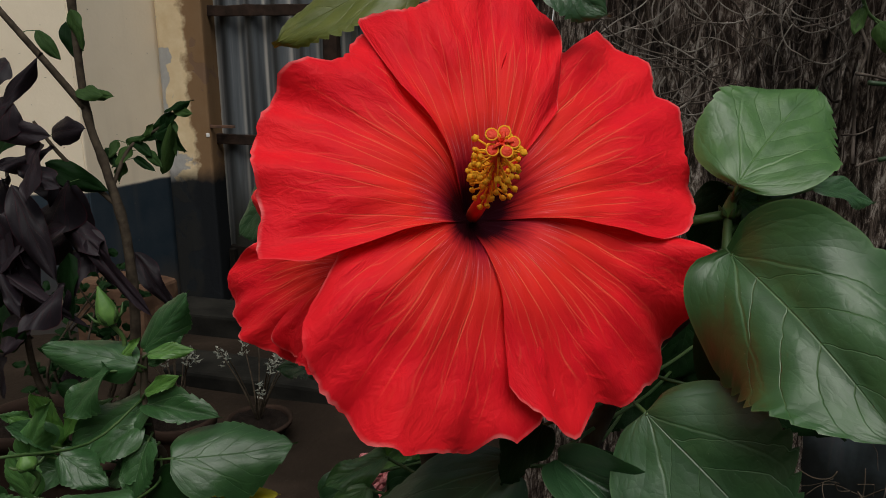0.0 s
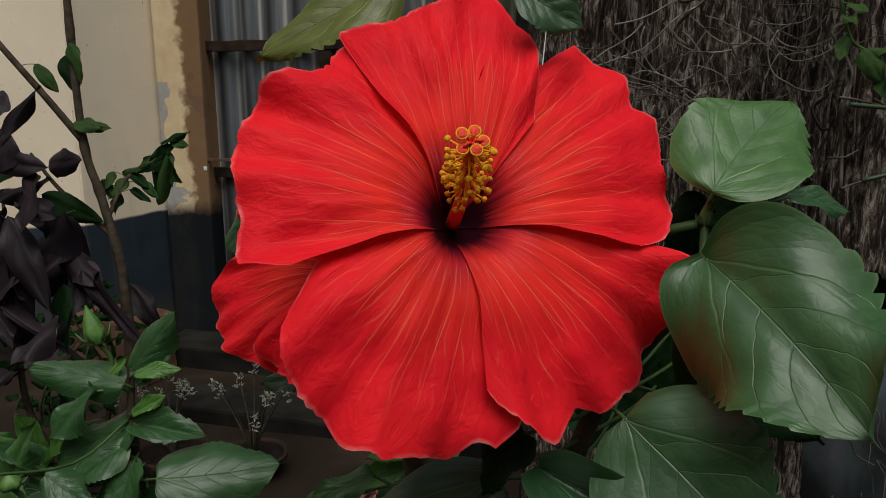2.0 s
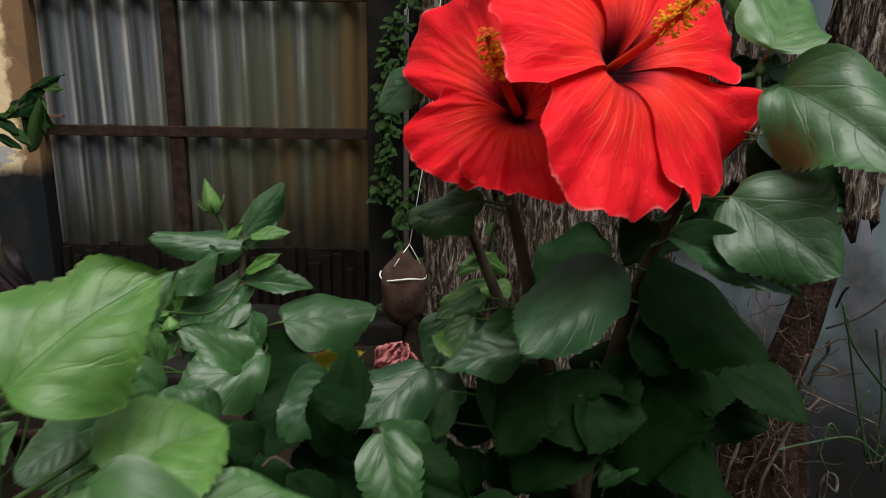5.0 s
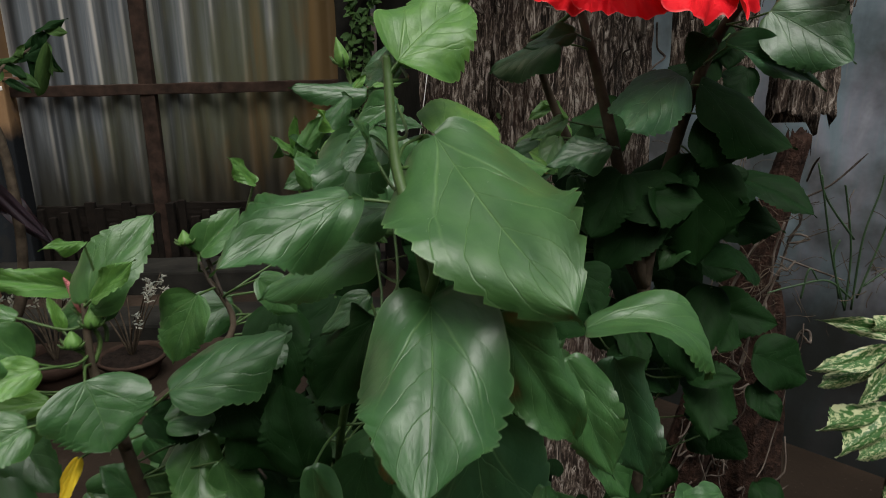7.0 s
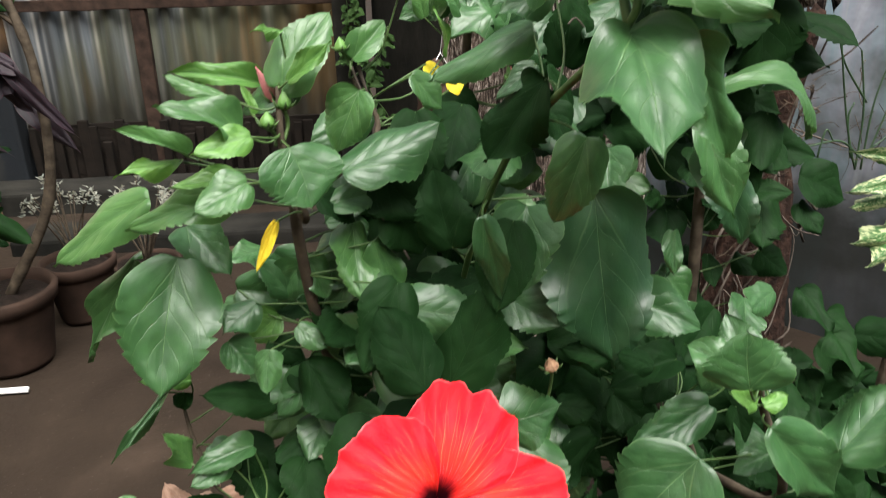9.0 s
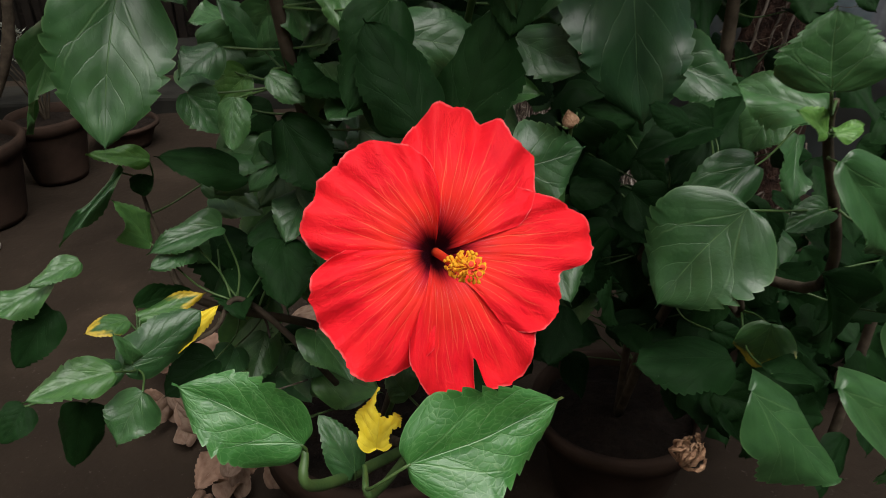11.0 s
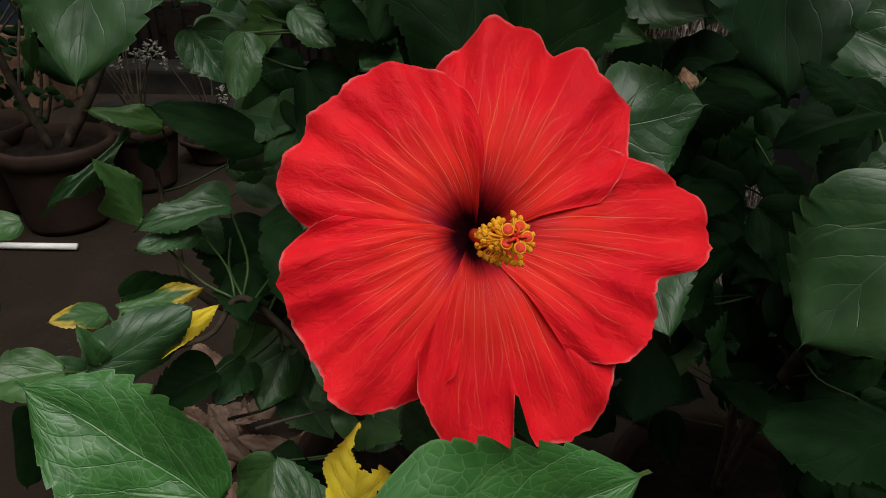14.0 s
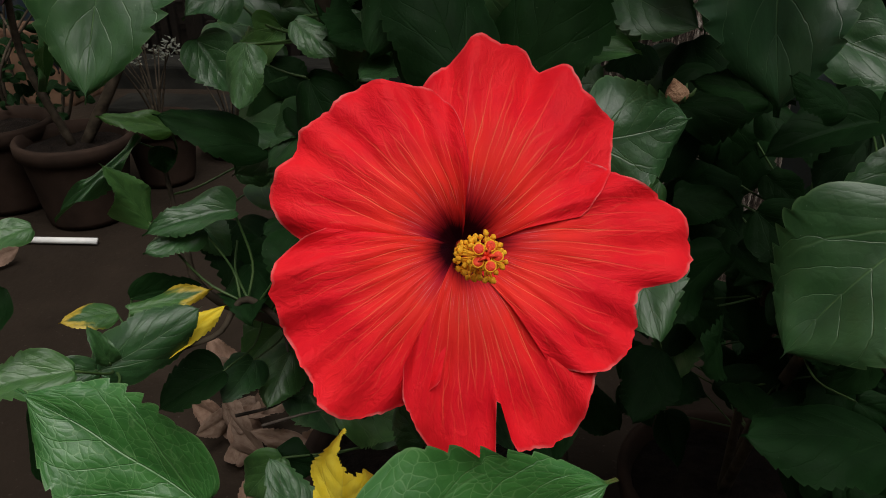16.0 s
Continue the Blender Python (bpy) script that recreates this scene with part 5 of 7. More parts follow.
leaf(low, (-0.133, 0.400, 0.709), (-0.122, 0.400, 0.677), 0.044, 1, 2, SHADED, stems=low_stems)

# left-hand stem
leaf(low, (-0.300, 0.320, 0.867), (-0.267, 0.320, 0.919), 0.038, -3, 3, FRESH, stems=low_stems)
leaf(low, (-0.297, 0.312, 0.873), (-0.271, 0.296, 0.899), 0.016, -13, 4, YOUNG, stems=low_stems)
leaf(low, (-0.297, 0.320, 0.904), (-0.316, 0.304, 0.908), 0.008, 10, 5, YOUNG, stems=low_stems)
leaf(low, (-0.238, 0.376, 0.875), (-0.212, 0.376, 0.904), 0.024, 0, 6, FRESH, stems=low_stems)
leaf(low, (-0.242, 0.344, 0.858), (-0.268, 0.336, 0.818), 0.038, 11, 7, FRESH, stems=low_stems)
leaf(low, (-0.264, 0.320, 0.807), (-0.189, 0.316, 0.838), 0.045, -21, 0, LEAF, stems=low_stems)
leaf(low, (-0.303, 0.288, 0.836), (-0.293, 0.272, 0.798), 0.060, -19, 1, LEAF, stems=low_stems)
leaf(low, (-0.332, 0.280, 0.818), (-0.366, 0.264, 0.812), 0.029, 12, 10, FRESH, stems=low_stems)
leaf(low, (-0.332, 0.304, 0.844), (-0.368, 0.288, 0.876), 0.028, 28, 11, FRESH, stems=low_stems)
leaf(low, (-0.337, 0.320, 0.865), (-0.372, 0.320, 0.882), 0.015, 25, 0, FRESH, stems=low_stems)
leaf(low, (-0.325, 0.296, 0.843), (-0.362, 0.280, 0.842), 0.022, 4, 1, YOUNG, stems=low_stems)
leaf(low, (-0.315, 0.300, 0.784), (-0.333, 0.296, 0.749), 0.009, -5, 1, YELLOW, stems=low_stems, label="yellow withered leaf")
leaf(low, (-0.280, 0.336, 0.786), (-0.246, 0.336, 0.767), 0.030, -24, 3, SHADED, stems=low_stems)
leaf(low, (-0.205, 0.336, 0.867), (-0.181, 0.336, 0.840), 0.026, -14, 4, FRESH, stems=low_stems)
leaf(low, (-0.241, 0.336, 0.745), (-0.214, 0.336, 0.703), 0.032, -20, 5, FRESH, stems=low_stems)
leaf(low, (-0.319, 0.336, 0.849), (-0.323, 0.336, 0.870), 0.008, 27, 6, YOUNG, stems=low_stems)
leaf(low, (-0.381, 0.376, 0.739), (-0.408, 0.330, 0.644), 0.078, -16, 4, LEAF, stems=low_stems)
leaf(low, (-0.414, 0.416, 0.726), (-0.474, 0.464, 0.618), 0.029, 23, 8, LEAF, stems=low_stems)
leaf(low, (-0.395, 0.384, 0.785), (-0.479, 0.416, 0.733), 0.042, 12, 9, FRESH, stems=low_stems)
leaf(low, (-0.337, 0.336, 0.794), (-0.417, 0.352, 0.781), 0.030, 15, 10, FRESH, stems=low_stems)
leaf(low, (-0.372, 0.400, 0.754), (-0.348, 0.360, 0.733), 0.039, -9, 11, LEAF, stems=low_stems)
leaf(low, (-0.261, 0.360, 0.743), (-0.280, 0.360, 0.727), 0.026, 23, 0, LEAF, stems=low_stems)
leaf(low, (-0.249, 0.344, 0.723), (-0.284, 0.360, 0.678), 0.027, 14, 1, LEAF, stems=low_stems)
leaf(low, (-0.288, 0.360, 0.732), (-0.276, 0.344, 0.698), 0.026, -5, 2, LEAF, stems=low_stems)
leaf(low, (-0.265, 0.352, 0.680), (-0.268, 0.344, 0.635), 0.044, 6, 3, LEAF, stems=low_stems)
leaf(low, (-0.298, 0.400, 0.683), (-0.324, 0.400, 0.719), 0.031, 15, 4, LEAF, stems=low_stems)
leaf(low, (-0.326, 0.336, 0.669), (-0.333, 0.324, 0.637), 0.023, 9, 0, LEAF, stems=low_stems)
leaf(low, (-0.286, 0.400, 0.709), (-0.312, 0.400, 0.676), 0.036, 4, 6, LEAF, stems=low_stems)
leaf(low, (-0.309, 0.400, 0.665), (-0.339, 0.400, 0.646), 0.032, 9, 7, YOUNG, stems=low_stems)
leaf(low, (-0.220, 0.336, 0.773), (-0.200, 0.336, 0.725), 0.046, 1, 8, SHADED, stems=low_stems)
leaf(low, (-0.228, 0.400, 0.730), (-0.264, 0.400, 0.743), 0.027, 12, 9, LEAF, stems=low_stems)
leaf(low, (-0.270, 0.336, 0.778), (-0.224, 0.336, 0.785), 0.028, -7, 10, LEAF, stems=low_stems)

# stem with the pointed bud
leaf(low, (-0.099, 0.496, 0.966), (-0.070, 0.496, 1.002), 0.021, 9, 0, LEAF, stems=low_stems)
leaf(low, (-0.100, 0.488, 0.961), (-0.161, 0.496, 0.967), 0.026, 9, 0, LEAF, stems=low_stems)
leaf(low, (-0.097, 0.496, 0.958), (-0.076, 0.496, 0.975), 0.012, 12, 1, LEAF, stems=low_stems)
leaf(low, (-0.094, 0.496, 0.935), (-0.146, 0.480, 0.916), 0.032, 7, 2, LEAF, stems=low_stems)
leaf(low, (-0.076, 0.463, 0.916), (-0.010, 0.483, 0.916), 0.046, -18, 0, LEAF, stems=low_stems)
leaf(low, (-0.114, 0.485, 0.958), (-0.147, 0.480, 0.933), 0.026, 20, 2, LEAF, stems=low_stems)
leaf(low, (-0.094, 0.490, 0.966), (-0.067, 0.490, 0.970), 0.010, -10, 1, YOUNG, stems=low_stems)
leaf(low, (-0.098, 0.490, 0.942), (-0.075, 0.485, 0.956), 0.010, -10, 4, YOUNG, stems=low_stems)
leaf(low, (-0.097, 0.490, 0.935), (-0.054, 0.480, 0.936), 0.021, -20, 6, LEAF, stems=low_stems)
leaf(low, (-0.112, 0.492, 0.961), (-0.099, 0.490, 0.976), 0.008, 10, 5, YOUNG, stems=low_stems)
leaf(low, (-0.100, 0.485, 0.925), (-0.134, 0.470, 0.913), 0.027, 20, 3, LEAF, stems=low_stems)
leaf(low, (-0.095, 0.480, 0.917), (-0.105, 0.460, 0.892), 0.028, 10, 7, LEAF, stems=low_stems)
leaf(low, (-0.158, 0.470, 0.915), (-0.142, 0.460, 0.948), 0.017, 10, 2, FRESH, stems=low_stems)
leaf(low, (-0.141, 0.470, 0.914), (-0.110, 0.460, 0.900), 0.022, -10, 8, LEAF, stems=low_stems)
leaf(low, (-0.153, 0.460, 0.893), (-0.161, 0.455, 0.924), 0.018, 10, 9, FRESH, stems=low_stems)
leaf(low, (-0.091, 0.480, 0.914), (-0.124, 0.480, 0.887), 0.029, 13, 4, LEAF, stems=low_stems)
leaf(low, (-0.088, 0.440, 0.904), (-0.147, 0.416, 0.883), 0.042, 18, 5, LEAF, stems=low_stems)
leaf(low, (-0.101, 0.480, 0.877), (-0.045, 0.416, 0.890), 0.042, -37, 6, SHADED, stems=low_stems)
leaf(low, (-0.057, 0.480, 0.881), (-0.021, 0.480, 0.884), 0.017, -21, 0, YELLOW, stems=low_stems, label="yellowing leaf")
leaf(low, (-0.093, 0.496, 0.886), (-0.083, 0.496, 0.883), 0.009, -21, 8, YELLOW, stems=low_stems)
leaf(low, (-0.081, 0.480, 0.879), (-0.076, 0.480, 0.871), 0.009, -24, 9, YELLOW, stems=low_stems)
leaf(low, (-0.153, 0.496, 0.904), (-0.170, 0.480, 0.933), 0.015, 48, 10, YOUNG, stems=low_stems)
leaf(low, (-0.153, 0.496, 0.907), (-0.128, 0.496, 0.937), 0.014, -8, 11, YOUNG, stems=low_stems)
leaf(low, (-0.156, 0.496, 0.908), (-0.159, 0.480, 0.947), 0.013, 43, 0, YOUNG, stems=low_stems)
leaf(low, (-0.153, 0.440, 0.897), (-0.159, 0.400, 0.931), 0.023, 119, 1, LEAF, stems=low_stems)
leaf(low, (-0.123, 0.480, 0.909), (-0.144, 0.480, 0.889), 0.020, 6, 2, LEAF, stems=low_stems)
leaf(low, (-0.048, 0.400, 0.853), (-0.043, 0.384, 0.918), 0.043, -2, 3, SHADED, stems=low_stems)
leaf(low, (-0.026, 0.368, 0.882), (-0.017, 0.336, 0.836), 0.038, 4, 4, LEAF, stems=low_stems)
leaf(low, (-0.061, 0.432, 0.893), (-0.092, 0.400, 0.854), 0.045, -1, 5, SHADED, stems=low_stems)
leaf(low, (0.028, 0.368, 0.835), (0.036, 0.336, 0.807), 0.043, -5, 6, SHADED, stems=low_stems)
leaf(low, (0.068, 0.504, 0.939), (0.046, 0.496, 0.934), 0.013, 12, 7, YOUNG, stems=low_stems)
leaf(low, (0.086, 0.504, 0.930), (0.057, 0.496, 0.947), 0.013, 19, 8, YOUNG, stems=low_stems)
leaf(low, (0.079, 0.504, 0.921), (0.033, 0.496, 0.913), 0.019, 20, 9, YOUNG, stems=low_stems)
leaf(low, (0.068, 0.504, 0.908), (0.024, 0.496, 0.893), 0.016, 23, 10, YOUNG, stems=low_stems)
leaf(low, (0.050, 0.504, 0.901), (0.027, 0.496, 0.890), 0.015, 7, 11, YOUNG, stems=low_stems)
leaf(low, (0.081, 0.504, 0.923), (0.087, 0.496, 0.910), 0.015, -9, 0, YOUNG, stems=low_stems)

# leaves round the lower flower
leaf(low, (-0.298, 0.078, 0.582), (-0.224, 0.076, 0.598), 0.054, 4, 4, NETTED, stems=low_stems)
leaf(low, (-0.338, 0.098, 0.589), (-0.386, 0.116, 0.622), 0.042, -14, 4, NETTED, stems=low_stems)
leaf(low, (-0.311, 0.128, 0.535), (-0.320, 0.136, 0.567), 0.021, 23, 3, LEAF, stems=low_stems)
torn_leaf(low, (-0.301, 0.120, 0.555), (-0.298, 0.120, 0.591), 0.023, 0, [(0.16, 0.74, 0.2), (0.34, 0.95, 0.3), (0.02, 1.0, 0.06), (-0.5, 0.3, 0.12), (0.42, 0.2, 0.16)], YELLOW, "torn yellow leaf")
leaf(low, (-0.190, 0.208, 0.650), (-0.147, 0.202, 0.659), 0.046, 22, 8, LEAF, stems=low_stems)
leaf(low, (-0.241, 0.264, 0.659), (-0.250, 0.264, 0.699), 0.033, -5, 5, SHADED, stems=low_stems)
leaf(low, (-0.429, 0.320, 0.491), (-0.369, 0.336, 0.518), 0.038, 14, 0, LEAF, stems=low_stems)
leaf(low, (-0.402, 0.336, 0.484), (-0.357, 0.352, 0.511), 0.017, -11, 1, YELLOW, stems=low_stems, label="half yellow leaf")
leaf(low, (-0.414, 0.352, 0.511), (-0.365, 0.360, 0.517), 0.019, -14, 8, TURNING, stems=low_stems)
leaf(low, (-0.421, 0.352, 0.510), (-0.448, 0.336, 0.518), 0.020, 28, 9, TURNING, stems=low_stems)
leaf(low, (-0.430, 0.320, 0.492), (-0.471, 0.304, 0.499), 0.020, 16, 10, LEAF, stems=low_stems)
leaf(low, (-0.422, 0.320, 0.496), (-0.424, 0.312, 0.521), 0.013, 39, 11, LEAF, stems=low_stems)
leaf(low, (-0.457, 0.320, 0.470), (-0.477, 0.320, 0.414), 0.034, -8, 0, SHADED, stems=low_stems)
leaf(low, (-0.388, 0.448, 0.592), (-0.428, 0.432, 0.611), 0.019, 19, 1, YOUNG, stems=low_stems)
leaf(low, (-0.409, 0.448, 0.585), (-0.459, 0.400, 0.560), 0.012, 5, 2, LEAF, stems=low_stems)
leaf(low, (-0.379, 0.416, 0.542), (-0.356, 0.400, 0.519), 0.027, -11, 3, LEAF, stems=low_stems)
leaf(low, (-0.351, 0.400, 0.529), (-0.332, 0.400, 0.510), 0.023, -29, 4, SHADED, stems=low_stems)
leaf(low, (-0.396, 0.448, 0.581), (-0.398, 0.448, 0.560), 0.019, -17, 5, SHADED, stems=low_stems)
leaf(low, (-0.416, 0.368, 0.510), (-0.372, 0.384, 0.511), 0.018, -17, 6, SHADED, stems=low_stems)
leaf(low, (-0.325, 0.352, 0.525), (-0.302, 0.352, 0.542), 0.025, -12, 7, SHADED, stems=low_stems)
leaf(low, (-0.309, 0.368, 0.627), (-0.280, 0.368, 0.611), 0.027, -8, 8, SHADED, stems=low_stems)
leaf(low, (-0.301, 0.352, 0.677), (-0.280, 0.336, 0.661), 0.021, -17, 9, LEAF, stems=low_stems)
leaf(low, (-0.259, 0.200, 0.511), (-0.269, 0.200, 0.534), 0.022, 15, 10, LEAF, stems=low_stems)
leaf(low, (-0.074, 0.264, 0.646), (-0.107, 0.272, 0.659), 0.023, 5, 11, SHADED, stems=low_stems)
leaf(low, (-0.047, 0.240, 0.645), (-0.081, 0.240, 0.664), 0.022, 8, 0, SHADED, stems=low_stems)

# buds and a wilted flower
bud(low, (-0.1160, 0.4960, 0.9820), (-0.1211, 0.4960, 1.0044), 0.0064, stalk=(-0.1120, 0.4960, 0.9609))
bud(low, (-0.1410, 0.4400, 0.9234), (-0.1420, 0.4400, 0.9324), 0.0055, stalk=(-0.1413, 0.4400, 0.9089))
bud(low, (-0.2995, 0.3200, 0.8543), (-0.2985, 0.3200, 0.8686), 0.0056, stalk=(-0.3015, 0.3200, 0.8323))
bud(low, (-0.3115, 0.3200, 0.8431), (-0.3112, 0.3200, 0.8540), 0.0055, stalk=(-0.3076, 0.3200, 0.8295))
bud(low, (-0.2463, 0.3760, 0.8815), (-0.2471, 0.3760, 0.8915), 0.005, stalk=(-0.2393, 0.3760, 0.8667))
bud(low, (-0.1243, 0.2600, 0.6489), (-0.1277, 0.2600, 0.6599), 0.0062, BUDBROWN, (-0.1232, 0.2720, 0.6048), "dried brown seed bud")
bud(tall, (0.1771, 0.3600, 1.0757), (0.1774, 0.3600, 1.0849), 0.0026, stalk=(0.1776, 0.3600, 1.0705))
WILTED = (0.0119, 0.6094, 0.8004)

# further leaves
leaf(low, (-0.432, 0.288, 0.597), (-0.459, 0.272, 0.596), 0.016, 22, 1, FRESH, stems=low_stems)
leaf(low, (-0.449, 0.288, 0.586), (-0.486, 0.272, 0.583), 0.023, 26, 2, FRESH, stems=low_stems)
leaf(low, (-0.454, 0.288, 0.568), (-0.484, 0.272, 0.542), 0.029, 3, 3, SHADED, stems=low_stems)
leaf(low, (-0.430, 0.288, 0.514), (-0.482, 0.272, 0.517), 0.029, 22, 4, FRESH, stems=low_stems)
leaf(low, (-0.416, 0.288, 0.493), (-0.440, 0.272, 0.466), 0.036, 11, 5, LEAF, stems=low_stems)
leaf(low, (-0.367, 0.368, 0.449), (-0.411, 0.352, 0.439), 0.039, 25, 6, SHADED, stems=low_stems)
leaf(low, (-0.346, 0.368, 0.564), (-0.396, 0.352, 0.570), 0.027, 27, 7, LEAF, stems=low_stems)
leaf(low, (-0.396, 0.368, 0.560), (-0.411, 0.352, 0.604), 0.022, 42, 8, FRESH, stems=low_stems)
leaf(low, (-0.323, 0.368, 0.601), (-0.378, 0.352, 0.633), 0.032, 18, 9, SHADED, stems=low_stems)
leaf(low, (-0.366, 0.368, 0.553), (-0.399, 0.352, 0.552), 0.023, 18, 10, LEAF, stems=low_stems)
leaf(low, (-0.289, 0.368, 0.620), (-0.326, 0.352, 0.602), 0.032, 16, 11, LEAF, stems=low_stems)
leaf(low, (-0.289, 0.368, 0.566), (-0.332, 0.352, 0.553), 0.033, 23, 0, SHADED, stems=low_stems)
leaf(low, (-0.266, 0.368, 0.544), (-0.279, 0.352, 0.589), 0.029, 21, 1, LEAF, stems=low_stems)
leaf(low, (-0.248, 0.368, 0.579), (-0.278, 0.352, 0.578), 0.021, 15, 2, LEAF, stems=low_stems)
leaf(low, (-0.485, 0.288, 0.502), (-0.502, 0.272, 0.491), 0.024, 4, 3, SHADED, stems=low_stems)
leaf(low, (-0.248, 0.368, 0.718), (-0.281, 0.352, 0.701), 0.030, 11, 4, LEAF, stems=low_stems)
leaf(low, (-0.329, 0.368, 0.694), (-0.358, 0.352, 0.682), 0.029, 12, 5, LEAF, stems=low_stems)
leaf(low, (-0.354, 0.368, 0.666), (-0.335, 0.352, 0.641), 0.030, -8, 6, LEAF, stems=low_stems)
leaf(low, (-0.099, 0.376, 0.925), (-0.122, 0.368, 0.954), 0.025, 29, 7, LEAF, stems=low_stems)
leaf(low, (-0.078, 0.376, 0.830), (-0.104, 0.368, 0.877), 0.035, 20, 8, SHADED, stems=low_stems)
leaf(low, (-0.052, 0.376, 0.822), (-0.077, 0.368, 0.863), 0.032, 23, 9, SHADED, stems=low_stems)
leaf(low, (-0.115, 0.376, 0.894), (-0.137, 0.368, 0.919), 0.027, 26, 10, LEAF, stems=low_stems)
leaf(low, (-0.095, 0.376, 0.871), (-0.118, 0.368, 0.898), 0.025, 30, 11, SHADED, stems=low_stems)
leaf(low, (-0.035, 0.376, 0.889), (-0.064, 0.368, 0.913), 0.025, 27, 0, SHADED, stems=low_stems)
leaf(low, (0.002, 0.376, 0.860), (-0.026, 0.368, 0.889), 0.029, 31, 1, LEAF, stems=low_stems)
leaf(low, (-0.200, 0.376, 0.918), (-0.212, 0.368, 0.938), 0.014, 30, 2, YOUNG, stems=low_stems)
leaf(low, (-0.144, 0.400, 0.903), (-0.163, 0.384, 0.934), 0.026, 39, 3, LEAF, stems=low_stems)
leaf(low, (-0.155, 0.400, 0.870), (-0.169, 0.384, 0.909), 0.024, 52, 4, YOUNG, stems=low_stems)
leaf(low, (-0.141, 0.416, 0.943), (-0.152, 0.400, 0.962), 0.011, 47, 5, YOUNG, stems=low_stems)
leaf(low, (-0.151, 0.480, 0.913), (-0.162, 0.464, 0.936), 0.019, 67, 6, LEAF, stems=low_stems)
leaf(low, (-0.147, 0.480, 0.899), (-0.171, 0.464, 0.898), 0.022, 3, 7, LEAF, stems=low_stems)
leaf(low, (-0.169, 0.496, 0.915), (-0.178, 0.480, 0.933), 0.013, 57, 8, FRESH, stems=low_stems)
leaf(low, (-0.089, 0.480, 0.862), (-0.024, 0.480, 0.881), 0.024, -18, 1, YELLOW, stems=low_stems, label="yellowing leaf")
leaf(low, (-0.121, 0.192, 0.961), (-0.067, 0.204, 0.954), 0.021, -42, 1, FRESH, stems=low_stems)
leaf(low, (-0.130, 0.264, 0.977), (-0.159, 0.256, 0.967), 0.017, 13, 11, LEAF, stems=low_stems)
leaf(low, (-0.147, 0.240, 0.962), (-0.166, 0.232, 0.951), 0.024, 14, 0, LEAF, stems=low_stems)
leaf(low, (-0.173, 0.400, 0.864), (-0.161, 0.400, 0.846), 0.016, -3, 1, YELLOW, stems=low_stems)
leaf(low, (-0.154, 0.400, 0.841), (-0.139, 0.400, 0.849), 0.014, -16, 2, YELLOW, stems=low_stems)
leaf(low, (-0.286, 0.336, 0.867), (-0.328, 0.336, 0.856), 0.026, 6, 3, LEAF, stems=low_stems)
leaf(low, (-0.331, 0.328, 0.808), (-0.379, 0.320, 0.810), 0.019, 13, 4, YOUNG, stems=low_stems)
leaf(low, (-0.369, 0.336, 0.822), (-0.410, 0.320, 0.823), 0.013, 14, 5, YOUNG, stems=low_stems)
leaf(low, (-0.365, 0.336, 0.825), (-0.401, 0.320, 0.854), 0.016, 22, 6, FRESH, stems=low_stems)
leaf(low, (-0.310, 0.352, 0.867), (-0.366, 0.352, 0.885), 0.019, 1, 7, YOUNG, stems=low_stems)
bud(low, (-0.3020, 0.3360, 0.8554), (-0.3135, 0.3360, 0.8807), 0.0045, WILT, (-0.2961, 0.3360, 0.8377), "closed pink flower bud")


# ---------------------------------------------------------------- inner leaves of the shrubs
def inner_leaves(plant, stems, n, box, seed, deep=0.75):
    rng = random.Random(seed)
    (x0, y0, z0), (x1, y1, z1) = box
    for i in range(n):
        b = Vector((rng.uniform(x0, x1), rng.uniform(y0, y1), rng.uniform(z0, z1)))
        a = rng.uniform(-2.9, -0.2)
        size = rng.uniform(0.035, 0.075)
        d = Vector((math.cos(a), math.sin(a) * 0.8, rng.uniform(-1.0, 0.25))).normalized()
        leaf(plant, b, b + d * size, size * rng.uniform(0.6, 0.8), rng.uniform(-25, 25), rng.randrange(12), SHADED if rng.random() < deep else rng.choice((LEAF, LEAF, FRESH)), stems=stems)


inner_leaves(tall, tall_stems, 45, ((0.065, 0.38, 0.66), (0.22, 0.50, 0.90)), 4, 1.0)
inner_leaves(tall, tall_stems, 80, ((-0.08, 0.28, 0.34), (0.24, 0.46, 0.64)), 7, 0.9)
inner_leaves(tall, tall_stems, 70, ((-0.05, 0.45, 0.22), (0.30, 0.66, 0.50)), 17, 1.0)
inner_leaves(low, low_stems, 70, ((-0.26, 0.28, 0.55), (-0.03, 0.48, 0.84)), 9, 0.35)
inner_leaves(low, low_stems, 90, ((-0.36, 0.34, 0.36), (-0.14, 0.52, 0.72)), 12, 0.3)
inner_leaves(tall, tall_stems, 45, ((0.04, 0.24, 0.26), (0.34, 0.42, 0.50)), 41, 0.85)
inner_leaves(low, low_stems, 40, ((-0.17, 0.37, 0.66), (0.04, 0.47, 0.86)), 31)


